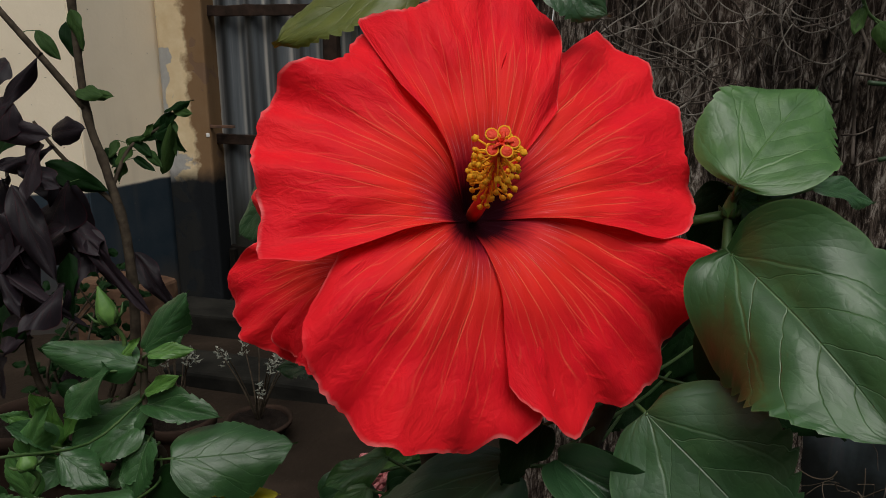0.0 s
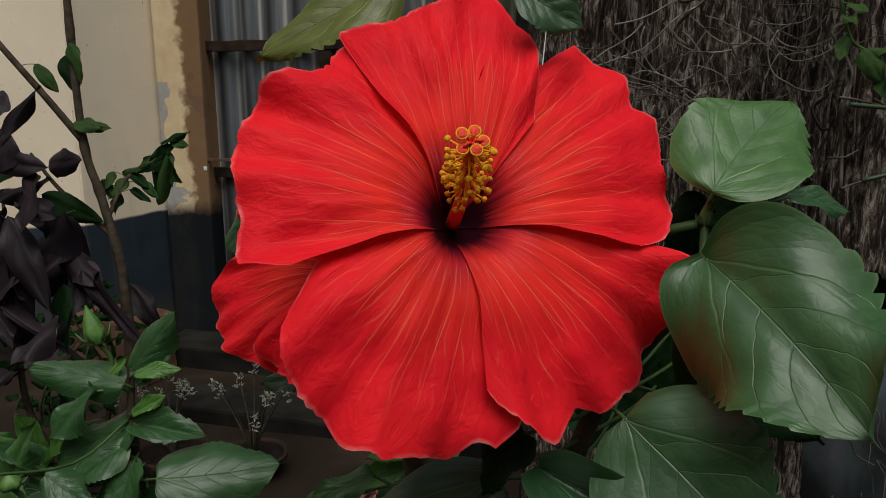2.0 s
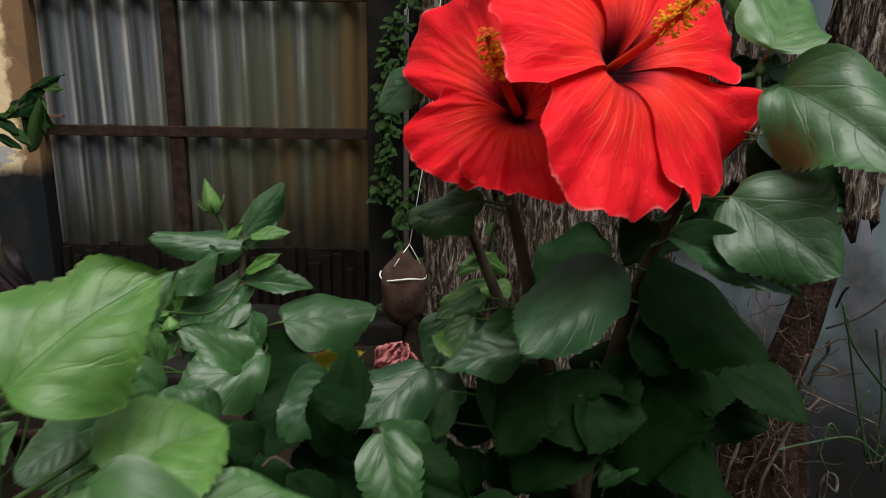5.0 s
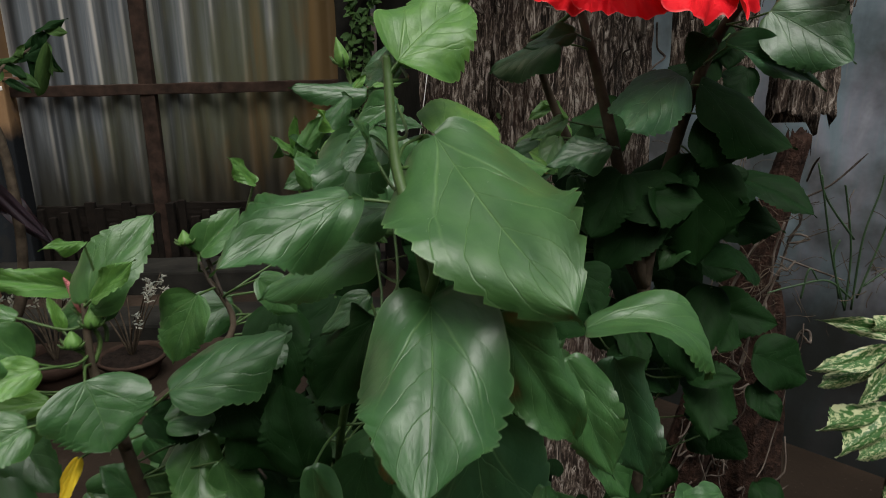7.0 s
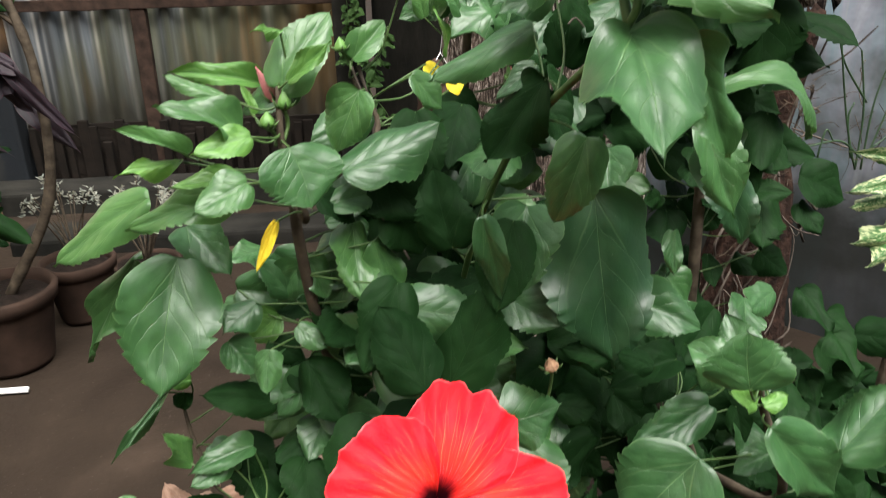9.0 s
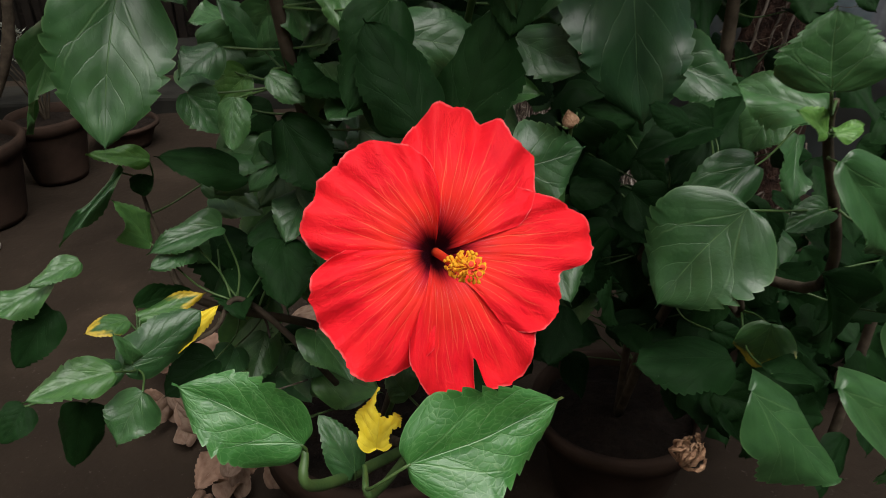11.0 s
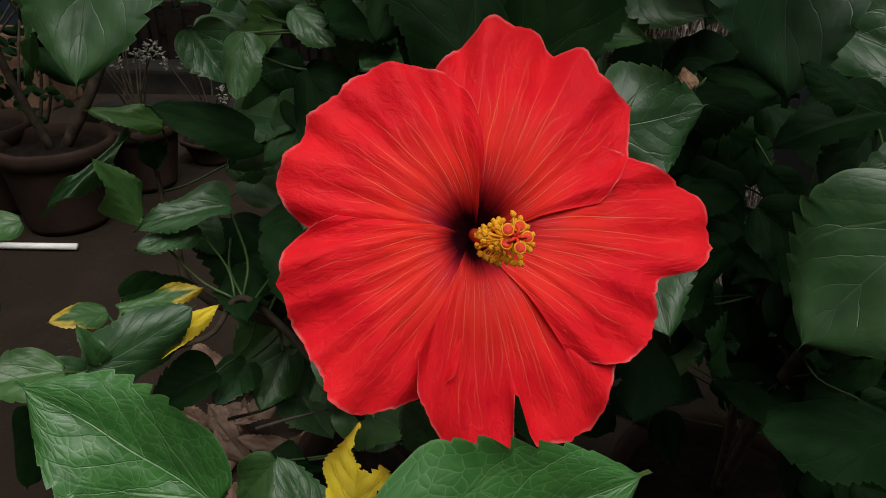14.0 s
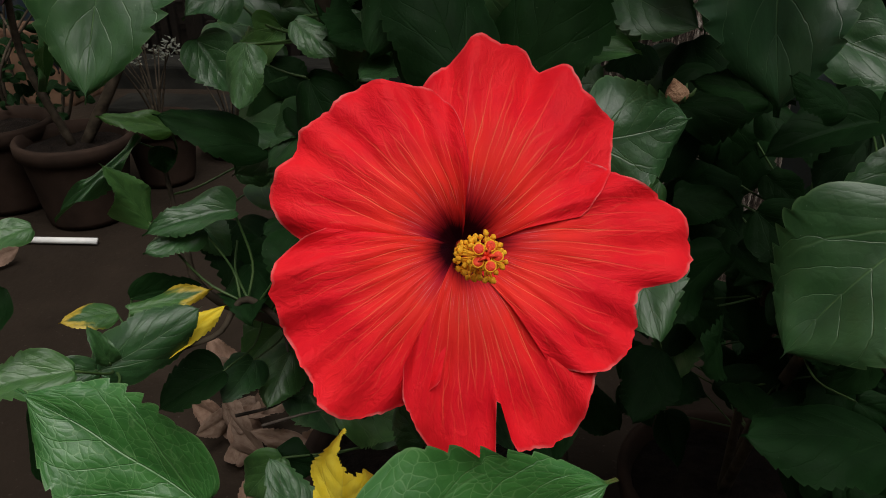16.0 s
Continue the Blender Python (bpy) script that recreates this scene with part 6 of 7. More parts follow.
# ---------------------------------------------------------------- yard plants and clutter
def croton():
    pot = flowerpot(-0.82, 1.74, 0.125, 0.20, "dark clay flowerpot with a purple-leaved shrub")
    cr = empty("croton_shrub", (-0.82, 1.74, 0.17), "croton shrub with long dark purple leaves on bare brown stems", "shrub")
    stems = [stem(cr, [(-0.80, 1.74, 0.17), (-0.66, 1.70, 0.42), (-0.631, 1.68, 0.70), (-0.66, 1.68, 0.88), (-0.688, 1.68, 1.02), (-0.690, 1.68, 1.40)], 0.013, 0.007, None, "stem", 0.15),
             stem(cr, [(-0.685, 1.68, 1.00), (-0.75, 1.66, 1.10), (-0.84, 1.64, 1.23), (-0.93, 1.62, 1.38)], 0.008, 0.005),
             stem(cr, [(-0.645, 1.68, 0.80), (-0.74, 1.67, 0.90), (-0.79, 1.66, 0.98)], 0.006, 0.003),
             stem(cr, [(-0.655, 1.69, 0.84), (-0.62, 1.72, 0.92), (-0.56, 1.74, 0.96), (-0.53, 1.74, 1.0)], 0.005, 0.002),
             stem(cr, [(-0.82, 1.73, 0.17), (-0.86, 1.66, 0.40), (-0.84, 1.60, 0.60), (-0.88, 1.58, 0.72)], 0.010, 0.004)]
    rng = random.Random(6)
    spots = [((-0.80, 1.62, 1.10), (-0.86, 1.60, 1.06), 0.075), ((-0.84, 1.6, 0.98), (-0.735, 1.6, 1.12), 0.030),
             ((-0.73, 1.62, 0.93), (-0.86, 1.58, 0.90), 0.035), ((-0.79, 1.6, 1.02), (-0.86, 1.58, 0.96), 0.085),
             ((-0.82, 1.6, 0.86), (-0.73, 1.56, 0.66), 0.065), ((-0.72, 1.64, 0.86), (-0.79, 1.60, 0.72), 0.08),
             ((-0.69, 1.62, 0.74), (-0.56, 1.58, 0.58), 0.034), ((-0.86, 1.6, 0.80), (-0.80, 1.56, 0.64), 0.06),
             ((-0.84, 1.6, 0.74), (-0.92, 1.56, 0.62), 0.06), ((-0.70, 1.63, 0.72), (-0.76, 1.58, 0.58), 0.05),
             ((-0.88, 1.58, 0.72), (-0.80, 1.52, 0.60), 0.035), ((-0.88, 1.58, 0.70), (-0.70, 1.54, 0.56), 0.03)]
    spots.append(((-0.726, 1.920, 0.632), (-0.593, 1.840, 0.485), 0.055))
    for i, (b, t, w) in enumerate(spots):
        leaf(cr, b, t, w, rng.uniform(-20, 20), i, PURPLE, stems=stems, pool=NARROW, reach=0.05)
    for b, t, w in (((-0.70, 1.67, 1.04), (-0.64, 1.66, 1.035), 0.035), ((-0.76, 1.66, 1.16), (-0.715, 1.66, 1.10), 0.03),
                    ((-0.69, 1.67, 1.20), (-0.675, 1.66, 1.12), 0.03), ((-0.57, 1.74, 0.95), (-0.50, 1.72, 0.91), 0.028),
                    ((-0.60, 1.73, 0.93), (-0.57, 1.72, 0.97), 0.022), ((-0.54, 1.74, 0.98), (-0.525, 1.72, 0.90), 0.034),
                    ((-0.62, 1.72, 0.92), (-0.66, 1.70, 0.88), 0.03), ((-0.53, 1.74, 1.0), (-0.48, 1.72, 0.99), 0.024)):
        leaf(cr, b, t, w, rng.uniform(-20, 20), rng.randrange(8), VINE, stems=stems, pool=NARROW, reach=0.06)
    for i in range(8):
        b = Vector((-0.555, 1.735, 0.955)) + Vector((rng.uniform(-0.05, 0.05), 0, rng.uniform(-0.02, 0.04)))
        d = Vector((rng.uniform(-1, 1), rng.uniform(-0.5, 0.1), rng.uniform(-1.3, 0.5))).normalized()
        leaf(cr, b, b + d * rng.uniform(0.05, 0.09), rng.uniform(0.014, 0.026), rng.uniform(-40, 40), i, SHADED, stems=stems, pool=NARROW, reach=0.06)
    for i, (b, t, w) in enumerate((((-0.680, 1.730, 0.917), (-0.644, 1.700, 0.878), 0.024),
                              ((-0.652, 1.730, 0.934), (-0.662, 1.700, 0.899), 0.021),
                              ((-0.631, 1.730, 0.926), (-0.583, 1.700, 0.946), 0.021),
                              ((-0.618, 1.730, 0.935), (-0.572, 1.700, 0.913), 0.026),
                              ((-0.592, 1.730, 0.914), (-0.548, 1.700, 0.879), 0.023),
                              ((-0.649, 1.730, 0.895), (-0.646, 1.700, 0.845), 0.024),
                              ((-0.617, 1.730, 0.896), (-0.568, 1.700, 0.874), 0.018),
                              ((-0.697, 1.730, 1.030), (-0.648, 1.700, 1.028), 0.024),
                              ((-0.562, 1.730, 0.859), (-0.521, 1.700, 0.977), 0.033),
                              ((-0.732, 1.730, 1.178), (-0.704, 1.700, 1.101), 0.045))):
        leaf(cr, b, t, w, rng.uniform(-30, 30), i, VINE if i % 3 else SHADED, stems=stems, pool=NARROW, reach=0.06)
    for i in range(46):
        b = Vector((rng.uniform(-0.98, -0.70), rng.uniform(1.58, 1.72), rng.uniform(0.42, 0.98)))
        d = Vector((rng.uniform(-1, 0.8), rng.uniform(-0.8, 0.1), rng.uniform(-1.2, 0.2))).normalized()
        n = rng.uniform(0.09, 0.16)
        leaf(cr, b, b + d * n, n * rng.uniform(0.36, 0.55), rng.uniform(-30, 30), i, PURPLE if i % 4 else SHADED, stems=stems, pool=NARROW, reach=0.05)


def silver_bush(x, y, z0, seed, top):
    pot = flowerpot(x, y, 0.095, z0, "dark clay flowerpot with a grey-leaved bush")
    sb = empty("silver_bush", (x, y, z0 * 0.85), "small bush with bare twigs and tufts of silver-grey leaves", "shrub", "silver bushes")
    rng = random.Random(seed)
    for k in range(11):
        a, h = rng.uniform(0, 6.28), rng.uniform(0.6, 1.0) * top
        r = rng.uniform(0.03, 0.14)
        tip = Vector((x + r * math.cos(a), y + r * math.sin(a), z0 * 0.85 + h))
        pts = stem(sb, [(x, y, z0 * 0.85), (x + 0.4 * (tip.x - x) + rng.uniform(-0.01, 0.01), y + 0.4 * (tip.y - y), z0 * 0.85 + h * 0.5), tip], 0.0035, 0.0012, WOODY)
        for i in range(17):
            w = Vector((rng.uniform(-1, 1), rng.uniform(-1, 0.6), rng.uniform(-0.2, 1))).normalized()
            b = tip - Vector((rng.uniform(-0.006, 0.006), rng.uniform(-0.006, 0.006), rng.uniform(0, 0.04)))
            leaf(sb, b, b + w * rng.uniform(0.010, 0.019), rng.uniform(0.0030, 0.0052), rng.uniform(-60, 60), rng.randrange(8), SILVER, pool=NARROW)


croton()
silver_bush(-0.665, 1.95, 0.17, 3, 0.24)
silver_bush(-0.50, 2.12, 0.07, 8, 0.28)
flowerpot(-1.02, 1.86, 0.12, 0.21, "dark clay flowerpot with dry reddish litter")


def vine(name, path, n, size, seed, label, material=None):
    v = empty(name, path[0], label, "vine")
    pts = stem(v, path, 0.0022, 0.0012, STEM)
    rng = random.Random(seed)
    for i in range(n):
        b = pts[int((i + rng.random()) / n * (len(pts) - 1))]
        a = rng.uniform(-3.0, -0.1)
        d = Vector((math.cos(a), math.sin(a) * 0.7, rng.uniform(-1.1, 0.1))).normalized()
        b = b + d * 0.006
        s = size * rng.uniform(0.7, 1.2)
        leaf(v, b, b + d * s, s * rng.uniform(0.45, 0.65), rng.uniform(-30, 30), rng.randrange(8), material or VINE, pool=NARROW, stems=[[b - d * 0.006]])
    return v


vine("creeper", [(0.471, 2.864, 1.360), (0.429, 2.864, 1.124), (0.397, 2.864, 0.921), (0.375, 2.864, 0.711), (0.396, 2.864, 0.536), (0.441, 2.864, 0.400)], 110, 0.042, 2, "thin creeper with many small green leaves on the column")
vine("creeper", [(0.409, 2.928, 1.206), (0.370, 2.928, 1.022), (0.347, 2.928, 0.833), (0.354, 2.928, 0.637), (0.317, 2.928, 0.482)], 90, 0.042, 3, "thin creeper with many small green leaves on the column")
vine("creeper", [(0.456, 2.720, 0.646), (0.415, 2.720, 0.521), (0.372, 2.720, 0.415), (0.447, 2.720, 0.280), (0.350, 2.720, 0.129), (0.327, 2.720, -0.008)], 36, 0.05, 4, "thin creeper with small green leaves low by the fence")
vine("hanging_vine", [(0.367, 1.304, 0.973), (0.350, 1.304, 0.872), (0.325, 1.304, 0.800), (0.317, 1.304, 0.725), (0.302, 1.304, 0.660)], 11, 0.034, 6, "hanging vine with a few pointed leaves on a bark post")
vine("hanging_vine", [(0.383, 1.304, 0.973), (0.365, 1.304, 0.892), (0.363, 1.304, 0.820), (0.333, 1.304, 0.735), (0.329, 1.304, 0.692)], 10, 0.034, 7, "hanging vine with a few pointed leaves on a bark post")
vine("hanging_vine", [(0.491, 0.936, 1.213), (0.510, 0.936, 1.164), (0.553, 0.936, 1.146), (0.563, 0.936, 1.121)], 9, 0.036, 12, "hanging vine with a few light green leaves on a bark post")

husk = empty("coconut_husk", (0.151, 1.306, 0.655), "brown coconut husk hung up with white string", "husk")
bm = blob_bm(0.044, 0.040, 0.070, 3, 0.25, 3, 1.6)
for v in bm.verts:
    v.co += Vector(noise.noise_vector(Vector((v.co.x * 90, v.co.y * 90, v.co.z * 12)))) * 0.003
part("shell", bm, HUSK, husk)
bm = bmesh.new()
tube_into(bm, [(0.0425 * math.cos(a), 0.039 * math.sin(a), 0.028 + 0.003 * math.sin(3 * a)) for a in np.linspace(0, 2 * math.pi, 24)], 0.0016, 6)
part("string", bm, WHITE, husk)
bm = bmesh.new()
tube_into(bm, [(-0.02, -0.02, 0.05), (0.012, 0.0, 0.085), (0.03, -0.01, 0.05)], 0.0012, 5)
part("string", bm, WHITE, husk)
bm = bmesh.new()
tube_into(bm, [(0.012, 0.0, 0.085), (0.06, 0.05, 0.30), (0.09, 0.09, 0.60)], 0.0010, 5)
part("string", bm, WHITE, husk)

stick = empty("white_stick", (-0.936, 1.609, 0.006), "short white plastic stick lying on the earth", "stick")
bm = bmesh.new()
tube_into(bm, [Vector(p) - stick.location for p in ((-0.936, 1.609, 0.006), (-0.771, 1.570, 0.006))], 0.0075, 10)
part("rod", bm, WHITE, stick)

var = empty("variegated_shrub", (0.46, 0.44, 0.0), "shrub with cream and green mottled leaves", "shrub")
var_stems = [stem(var, [(0.46, 0.44, 0.0), (0.44, 0.42, 0.35), (0.422, 0.400, 0.612), (0.413, 0.400, 0.731)], 0.008, 0.002)]
leaf(var, (0.414, 0.400, 0.706), (0.319, 0.388, 0.748), 0.023, 0, 7, VARIEGATED, stems=var_stems)
leaf(var, (0.399, 0.400, 0.727), (0.351, 0.388, 0.731), 0.017, -15, 0, VARIEGATED, stems=var_stems)
leaf(var, (0.375, 0.384, 0.705), (0.277, 0.372, 0.709), 0.022, 0, 1, VARIEGATED, stems=var_stems)
leaf(var, (0.369, 0.392, 0.684), (0.286, 0.380, 0.686), 0.017, 5, 0, VARIEGATED, stems=var_stems)
leaf(var, (0.372, 0.376, 0.697), (0.327, 0.364, 0.667), 0.022, 5, 6, VARIEGATED, stems=var_stems)
leaf(var, (0.381, 0.368, 0.649), (0.270, 0.356, 0.656), 0.023, -15, 0, VARIEGATED, stems=var_stems)
leaf(var, (0.372, 0.360, 0.648), (0.288, 0.348, 0.629), 0.025, -15, 0, VARIEGATED, stems=var_stems)
leaf(var, (0.382, 0.360, 0.627), (0.311, 0.348, 0.623), 0.021, 11, 0, VARIEGATED, stems=var_stems)
leaf(var, (0.391, 0.352, 0.604), (0.349, 0.340, 0.564), 0.025, 10, 1, VARIEGATED, stems=var_stems)
leaf(var, (0.400, 0.352, 0.615), (0.350, 0.340, 0.602), 0.021, -5, 0, VARIEGATED, stems=var_stems)
leaf(var, (0.401, 0.344, 0.567), (0.359, 0.332, 0.543), 0.023, -5, 0, VARIEGATED, stems=var_stems)
leaf(var, (0.442, 0.400, 0.663), (0.389, 0.388, 0.686), 0.019, -5, 0, VARIEGATED, stems=var_stems)
leaf(var, (0.450, 0.400, 0.701), (0.400, 0.388, 0.703), 0.022, -15, 4, VARIEGATED, stems=var_stems)
leaf(var, (0.443, 0.368, 0.638), (0.389, 0.356, 0.634), 0.025, 5, 0, VARIEGATED, stems=var_stems)

pen = empty("pencil_plant", (0.588, 0.640, 0.639), "leafless succulent with thin dark green stems in a root clump", "plant")
stem(pen, [(0.580, 0.640, 0.623), (0.576, 0.640, 0.708), (0.554, 0.640, 0.790), (0.550, 0.640, 0.799)], 0.0016, 0.0011, PENCIL)
stem(pen, [(0.591, 0.640, 0.622), (0.593, 0.640, 0.722), (0.610, 0.640, 0.785), (0.613, 0.640, 0.808)], 0.0016, 0.0011, PENCIL)
stem(pen, [(0.598, 0.640, 0.638), (0.630, 0.640, 0.735), (0.647, 0.640, 0.790), (0.649, 0.640, 0.837)], 0.0016, 0.0011, PENCIL)
stem(pen, [(0.580, 0.640, 0.623), (0.549, 0.640, 0.694), (0.520, 0.640, 0.785), (0.512, 0.640, 0.816)], 0.0016, 0.0011, PENCIL)
stem(pen, [(0.578, 0.640, 0.724), (0.524, 0.640, 0.784), (0.503, 0.640, 0.832)], 0.0016, 0.0011, PENCIL)
stem(pen, [(0.588, 0.640, 0.639), (0.543, 0.640, 0.670), (0.486, 0.640, 0.669), (0.449, 0.640, 0.665)], 0.0016, 0.0011, PENCIL)
stem(pen, [(0.605, 0.640, 0.654), (0.661, 0.640, 0.682), (0.700, 0.640, 0.694)], 0.0016, 0.0011, PENCIL)
stem(pen, [(0.567, 0.640, 0.642), (0.549, 0.640, 0.702), (0.555, 0.640, 0.726)], 0.0016, 0.0011, PENCIL)
stem(pen, [(0.503, 0.640, 0.650), (0.511, 0.640, 0.690), (0.528, 0.640, 0.672)], 0.0016, 0.0011, PENCIL)


def root_tangle(at, spread, n, seed, label, pale=0.15):
    ob = empty("root_tangle", at, label, "roots")
    rng = random.Random(seed)
    for k in range(n):
        p = Vector((rng.uniform(-1, 1) * spread[0], rng.uniform(-1, 1) * spread[1], rng.uniform(-1, 1) * spread[2]))
        pts = [p.copy()]
        d = Vector((rng.uniform(-1, 1), rng.uniform(-1, 1) * 0.4, rng.uniform(-1, 0.6))).normalized()
        for i in range(rng.randrange(3, 7)):
            d = (d + Vector((rng.uniform(-1, 1), rng.uniform(-1, 1), rng.uniform(-1, 1))) * 0.6).normalized()
            p = p + d * rng.uniform(0.007, 0.018)
            pts.append(p.copy())
        bm = bmesh.new()
        tube_into(bm, spline(pts, 3), rng.uniform(0.0003, 0.0008), 5)
        part("root", bm, ROOT if rng.random() < pale else WOODY, ob)
    return ob


root_tangle((0.489, 0.736, 0.564), (0.09, 0.03, 0.10), 24, 1, "tangle of dry pale and dark roots on the bark")
root_tangle((0.538, 0.744, 0.674), (0.05, 0.03, 0.10), 21, 2, "tangle of dry pale and dark roots on the bark")
root_tangle((0.617, 0.656, 0.673), (0.06, 0.03, 0.05), 24, 3, "tangle of dry pale and dark roots on the bark")
root_tangle((0.376, 1.080, 1.112), (0.12, 0.03, 0.07), 26, 4, "tangle of dry pale and dark roots on the bark", 0.75)
root_tangle((0.490, 0.960, 1.145), (0.12, 0.03, 0.08), 18, 5, "tangle of dry pale and dark roots on the bark", 0.75)
root_tangle((0.488, 0.720, 0.659), (0.08, 0.03, 0.09), 27, 6, "tangle of dry pale and dark roots on the bark")
root_tangle((0.500, 0.760, 0.797), (0.09, 0.03, 0.10), 24, 7, "tangle of dry pale and dark roots on the bark")

def twig_tangle(at, spread, n, seed):
    """Long thin dry strands that arch and cross in front of the bark."""
    ob = empty("dry_twigs", at, "tangle of long pale dry strands hanging on the bark", "twigs")
    rng = random.Random(seed)
    for k in range(n):
        p = Vector((rng.uniform(-1, 1) * spread[0], rng.uniform(-1, 1) * spread[1], rng.uniform(-0.6, 1) * spread[2]))
        a, curl = rng.choice((rng.uniform(-1.0, 0.5), rng.uniform(-2.6, -1.4))), rng.uniform(-0.5, 0.5)
        pts = [p.copy()]
        for i in range(rng.randrange(4, 9)):
            p = p + Vector((math.cos(a), rng.uniform(-0.25, 0.25), math.sin(a))) * rng.uniform(0.014, 0.026)
            a += curl + rng.uniform(-0.3, 0.3)
            pts.append(p.copy())
        bm = bmesh.new()
        tube_into(bm, spline(pts, 4), rng.uniform(0.0005, 0.0011), 5)
        part("twig", bm, STRAW if rng.random() < 0.6 else ROOT, ob)
    return ob


twig_tangle((0.342, 1.100, 1.127), (0.09, 0.03, 0.07), 34, 2)
twig_tangle((0.425, 1.100, 1.163), (0.10, 0.03, 0.06), 16, 6)

tw = empty("dry_twigs", (0.387, 0.720, 1.063), "loose dry twigs and tendrils among the posts", "twigs")
stem(tw, [(0.396, 0.720, 1.112), (0.410, 0.720, 1.110), (0.435, 0.720, 1.104)], 0.00132, 0.00077, ROOT, "twig")
stem(tw, [(0.411, 0.760, 1.059), (0.426, 0.760, 1.060), (0.437, 0.760, 1.066)], 0.00096, 0.00056, ROOT, "twig")
stem(tw, [(0.406, 0.720, 1.038), (0.419, 0.720, 1.043), (0.443, 0.720, 1.050)], 0.0012, 0.0007, ROOT, "twig")
stem(tw, [(0.365, 0.640, 1.109), (0.402, 0.640, 1.105), (0.441, 0.640, 1.095)], 0.0018, 0.00105, PENCIL, "twig")
stem(tw, [(0.403, 0.680, 1.112), (0.438, 0.680, 1.091), (0.493, 0.680, 1.075)], 0.00096, 0.00056, ROOT, "twig")
stem(tw, [(0.380, 0.640, 1.055), (0.426, 0.640, 1.066), (0.477, 0.640, 1.073)], 0.0018, 0.00105, PENCIL, "twig")
stem(tw, [(0.456, 0.680, 0.987), (0.497, 0.680, 0.994)], 0.0012, 0.0007, ROOT, "twig")
stem(tw, [(0.469, 0.720, 1.121), (0.465, 0.720, 1.071), (0.460, 0.720, 1.020)], 0.00078, 0.000455, ROOT, "twig")
stem(tw, [(0.435, 0.680, 1.130), (0.462, 0.680, 1.098), (0.471, 0.680, 1.070)], 0.0018, 0.00105, PENCIL, "twig")
stem(tw, [(0.330, 1.000, 1.063), (0.393, 1.000, 1.089), (0.420, 1.000, 1.083)], 0.00096, 0.00056, ROOT, "twig")
stem(tw, [(0.310, 1.000, 1.076), (0.348, 1.000, 1.089), (0.333, 1.000, 1.108), (0.288, 1.000, 1.105)], 0.00084, 0.00049, ROOT, "twig")
stem(tw, [(0.264, 1.000, 1.182), (0.298, 1.000, 1.146), (0.346, 1.000, 1.108), (0.400, 1.000, 1.083)], 0.00084, 0.00049, ROOT, "twig")
stem(tw, [(0.446, 0.960, 1.151), (0.488, 0.960, 1.160), (0.497, 0.960, 1.177)], 0.00072, 0.00042, ROOT, "twig")
stem(tw, [(0.413, 0.960, 1.154), (0.417, 0.960, 1.145), (0.427, 0.960, 1.163)], 0.00072, 0.00042, ROOT, "twig")
stem(low, [(-0.240, 0.336, 0.775), (-0.229, 0.336, 0.758), (-0.212, 0.336, 0.725)], 0.00168, 0.00096, ROOT, "dry_twig")
stem(low, [(-0.227, 0.336, 0.755), (-0.219, 0.336, 0.756), (-0.217, 0.336, 0.764)], 0.00098, 0.00056, ROOT, "dry_twig")
stem(low, [(-0.234, 0.376, 0.870), (-0.230, 0.376, 0.855), (-0.225, 0.376, 0.837)], 0.00154, 0.00088, ROOT, "dry_twig")
stem(low, [(-0.239, 0.376, 0.869), (-0.234, 0.376, 0.854), (-0.229, 0.376, 0.845)], 0.00112, 0.00064, ROOT, "dry_twig")
stem(low, [(-0.270, 0.360, 0.674), (-0.244, 0.360, 0.678), (-0.216, 0.360, 0.676)], 0.00154, 0.00088, ROOT, "dry_twig")
stem(low, [(-0.369, 0.400, 0.386), (-0.341, 0.400, 0.391), (-0.318, 0.400, 0.404)], 0.0014, 0.0008, ROOT, "dry_twig")
stem(low, [(-0.347, 0.360, 0.406), (-0.322, 0.360, 0.411), (-0.298, 0.360, 0.414)], 0.00112, 0.00064, ROOT, "dry_twig")
stem(low, [(-0.338, 0.360, 0.502), (-0.326, 0.360, 0.483), (-0.324, 0.360, 0.464)], 0.0014, 0.0008, ROOT, "dry_twig")
stem(low, [(-0.090, 0.320, 0.897), (-0.084, 0.320, 0.901), (-0.076, 0.320, 0.894)], 0.00084, 0.00048, ROOT, "dry_twig")


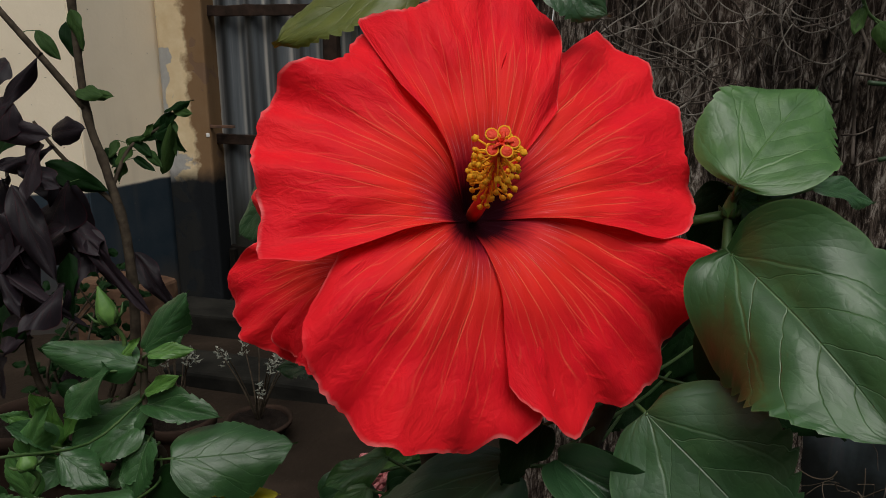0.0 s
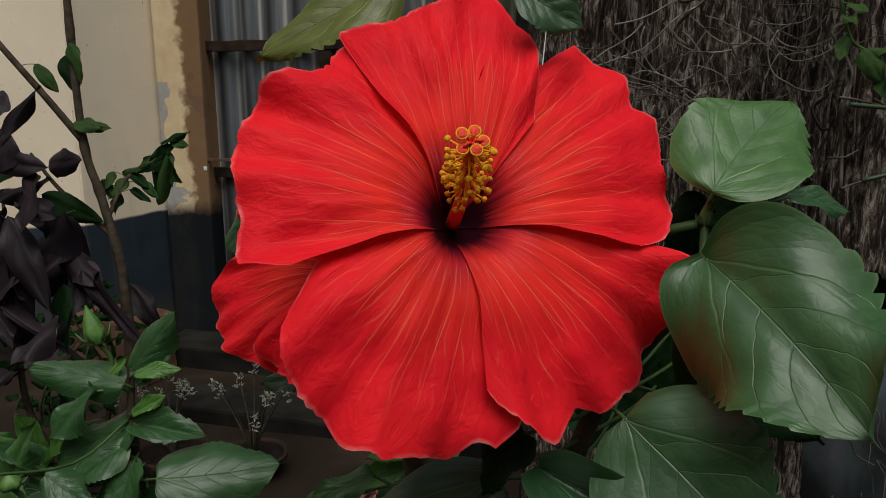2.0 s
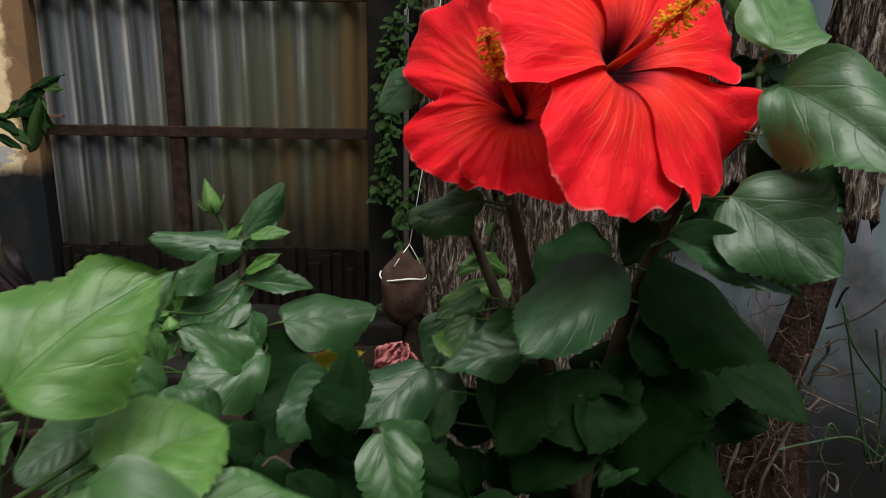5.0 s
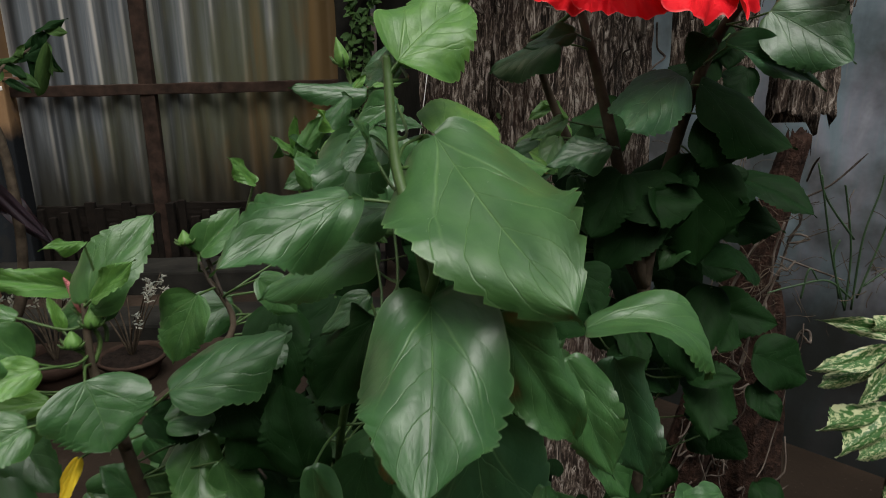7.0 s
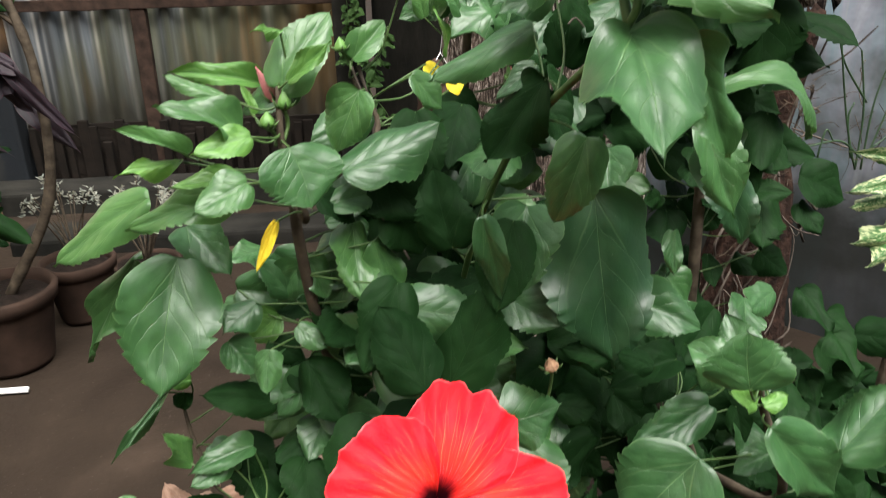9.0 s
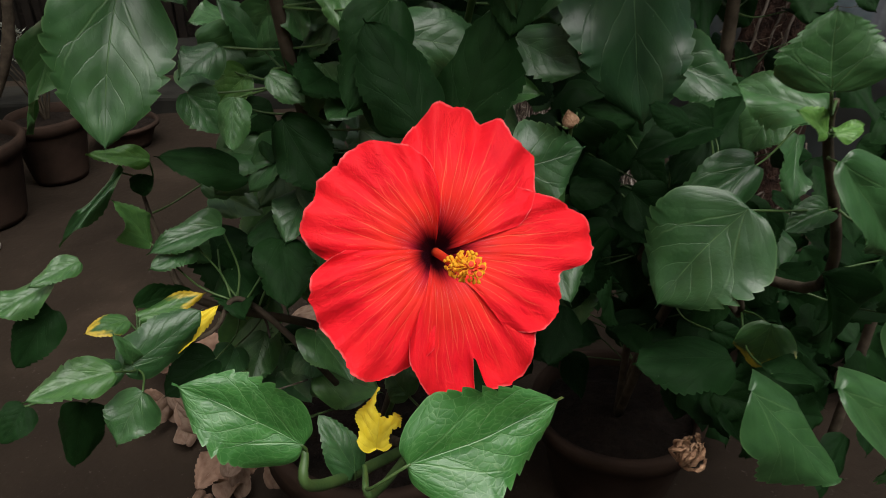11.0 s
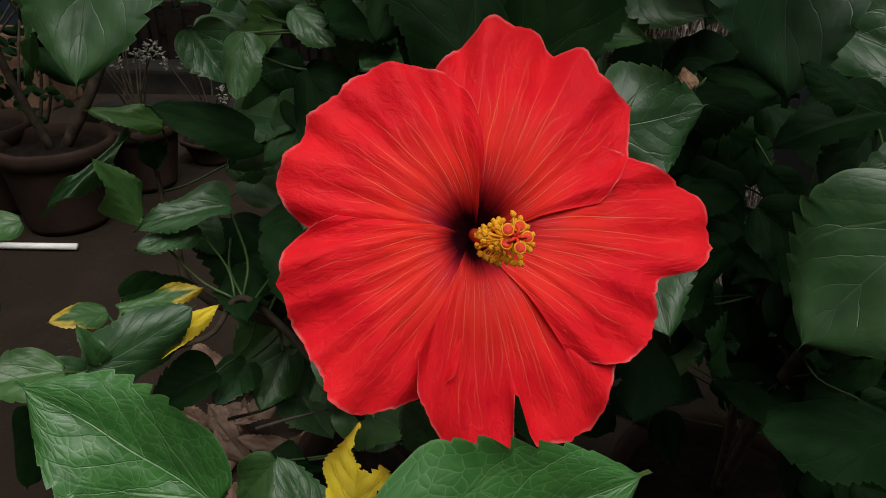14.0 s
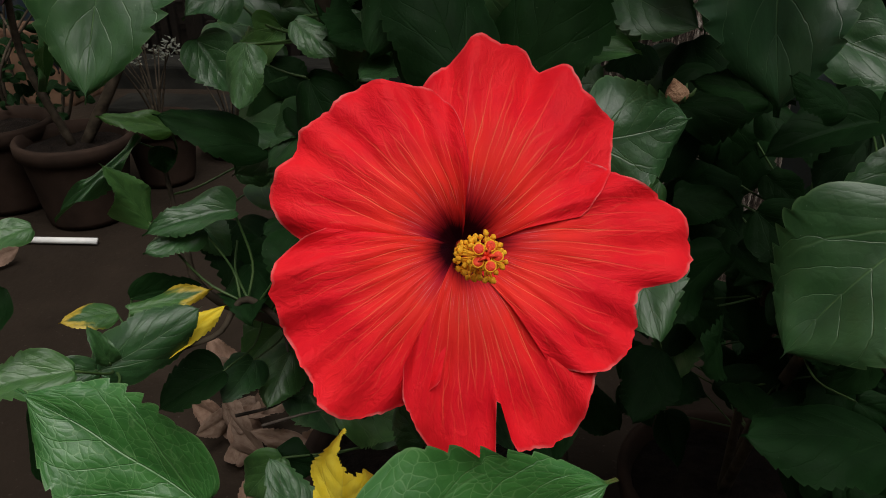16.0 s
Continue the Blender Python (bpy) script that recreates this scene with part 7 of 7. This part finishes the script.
# fallen leaves under the shrubs and round the stick
def fallen(at, d, size, width, seed, material=None, label="curled dry brown leaf lying on the earth"):
    b = Vector(at)
    ob = new("fallen_leaf", dressed(BROAD[(seed * 5 + 3) % 12], material or DRY))
    ob.matrix_basis = leaf_frame(b, b + Vector(d).normalized() * size, width, (seed * 37) % 70 - 35)
    return tagged(ob, label, "leaf", "fallen leaves")


rng = random.Random(21)
for i in range(64):
    x, y = rng.uniform(-0.46, -0.12), rng.uniform(0.62, 1.0)
    fallen((x, y, 0.014 + 0.05 * rng.random() ** 2), (rng.uniform(-1, 1), rng.uniform(-1, 1), rng.uniform(-0.1, 0.5)), rng.uniform(0.05, 0.09), rng.uniform(0.03, 0.055), i)

fallen((-0.991, 1.590, 0.020), (1, 0.2, 0.25), 0.07, 0.05, 15)
fallen((-0.972, 1.491, 0.020), (1, 0.2, 0.25), 0.07, 0.05, 5)

# dead flowers
crumpled("wilted_flower", low, WILTED, 0.036, 25, WILT, "shrivelled faded pink flower", 4)
dead = crumpled("dead_flower", None, (-0.073, 0.159, 0.425), 0.024, 20, BUDBROWN, "", 9)
tagged(dead, "shrivelled orange-brown dead flower caught among the leaves", "flower")


def dark_bush(x0, x1, y0, y1, z1, n, seed, label, size=1.0):
    db = empty("background_bush", ((x0 + x1) / 2, (y0 + y1) / 2, 0.0), label, "shrub")
    rng = random.Random(seed)
    stems = [stem(db, [((x0 + x1) / 2, (y0 + y1) / 2, 0), (rng.uniform(x0, x1), rng.uniform(y0, y1), z1 * 0.5), (rng.uniform(x0, x1), rng.uniform(y0, y1), z1)], 0.006, 0.002) for k in range(7)]
    for i in range(n):
        b = rng.choice(rng.choice(stems)[5:]) + Vector((rng.uniform(-1, 1), rng.uniform(-1, 1), rng.uniform(-1, 1))) * 0.06
        d = Vector((rng.uniform(-1, 1), rng.uniform(-1, 0.3), rng.uniform(-0.6, 0.5))).normalized()
        leaf(db, b, b + d * size * rng.uniform(0.03, 0.055), 0.024 * size, rng.uniform(-30, 30), rng.randrange(8), SHADED, pool=NARROW)


dark_bush(-1.12, -0.86, 2.0, 2.3, 0.52, 130, 3, "dense dark small-leaved bush by the house wall")
dark_bush(0.30, 0.79, 0.50, 0.78, 0.20, 130, 5, "dark green leafy undergrowth by the blue wall", 2.0)
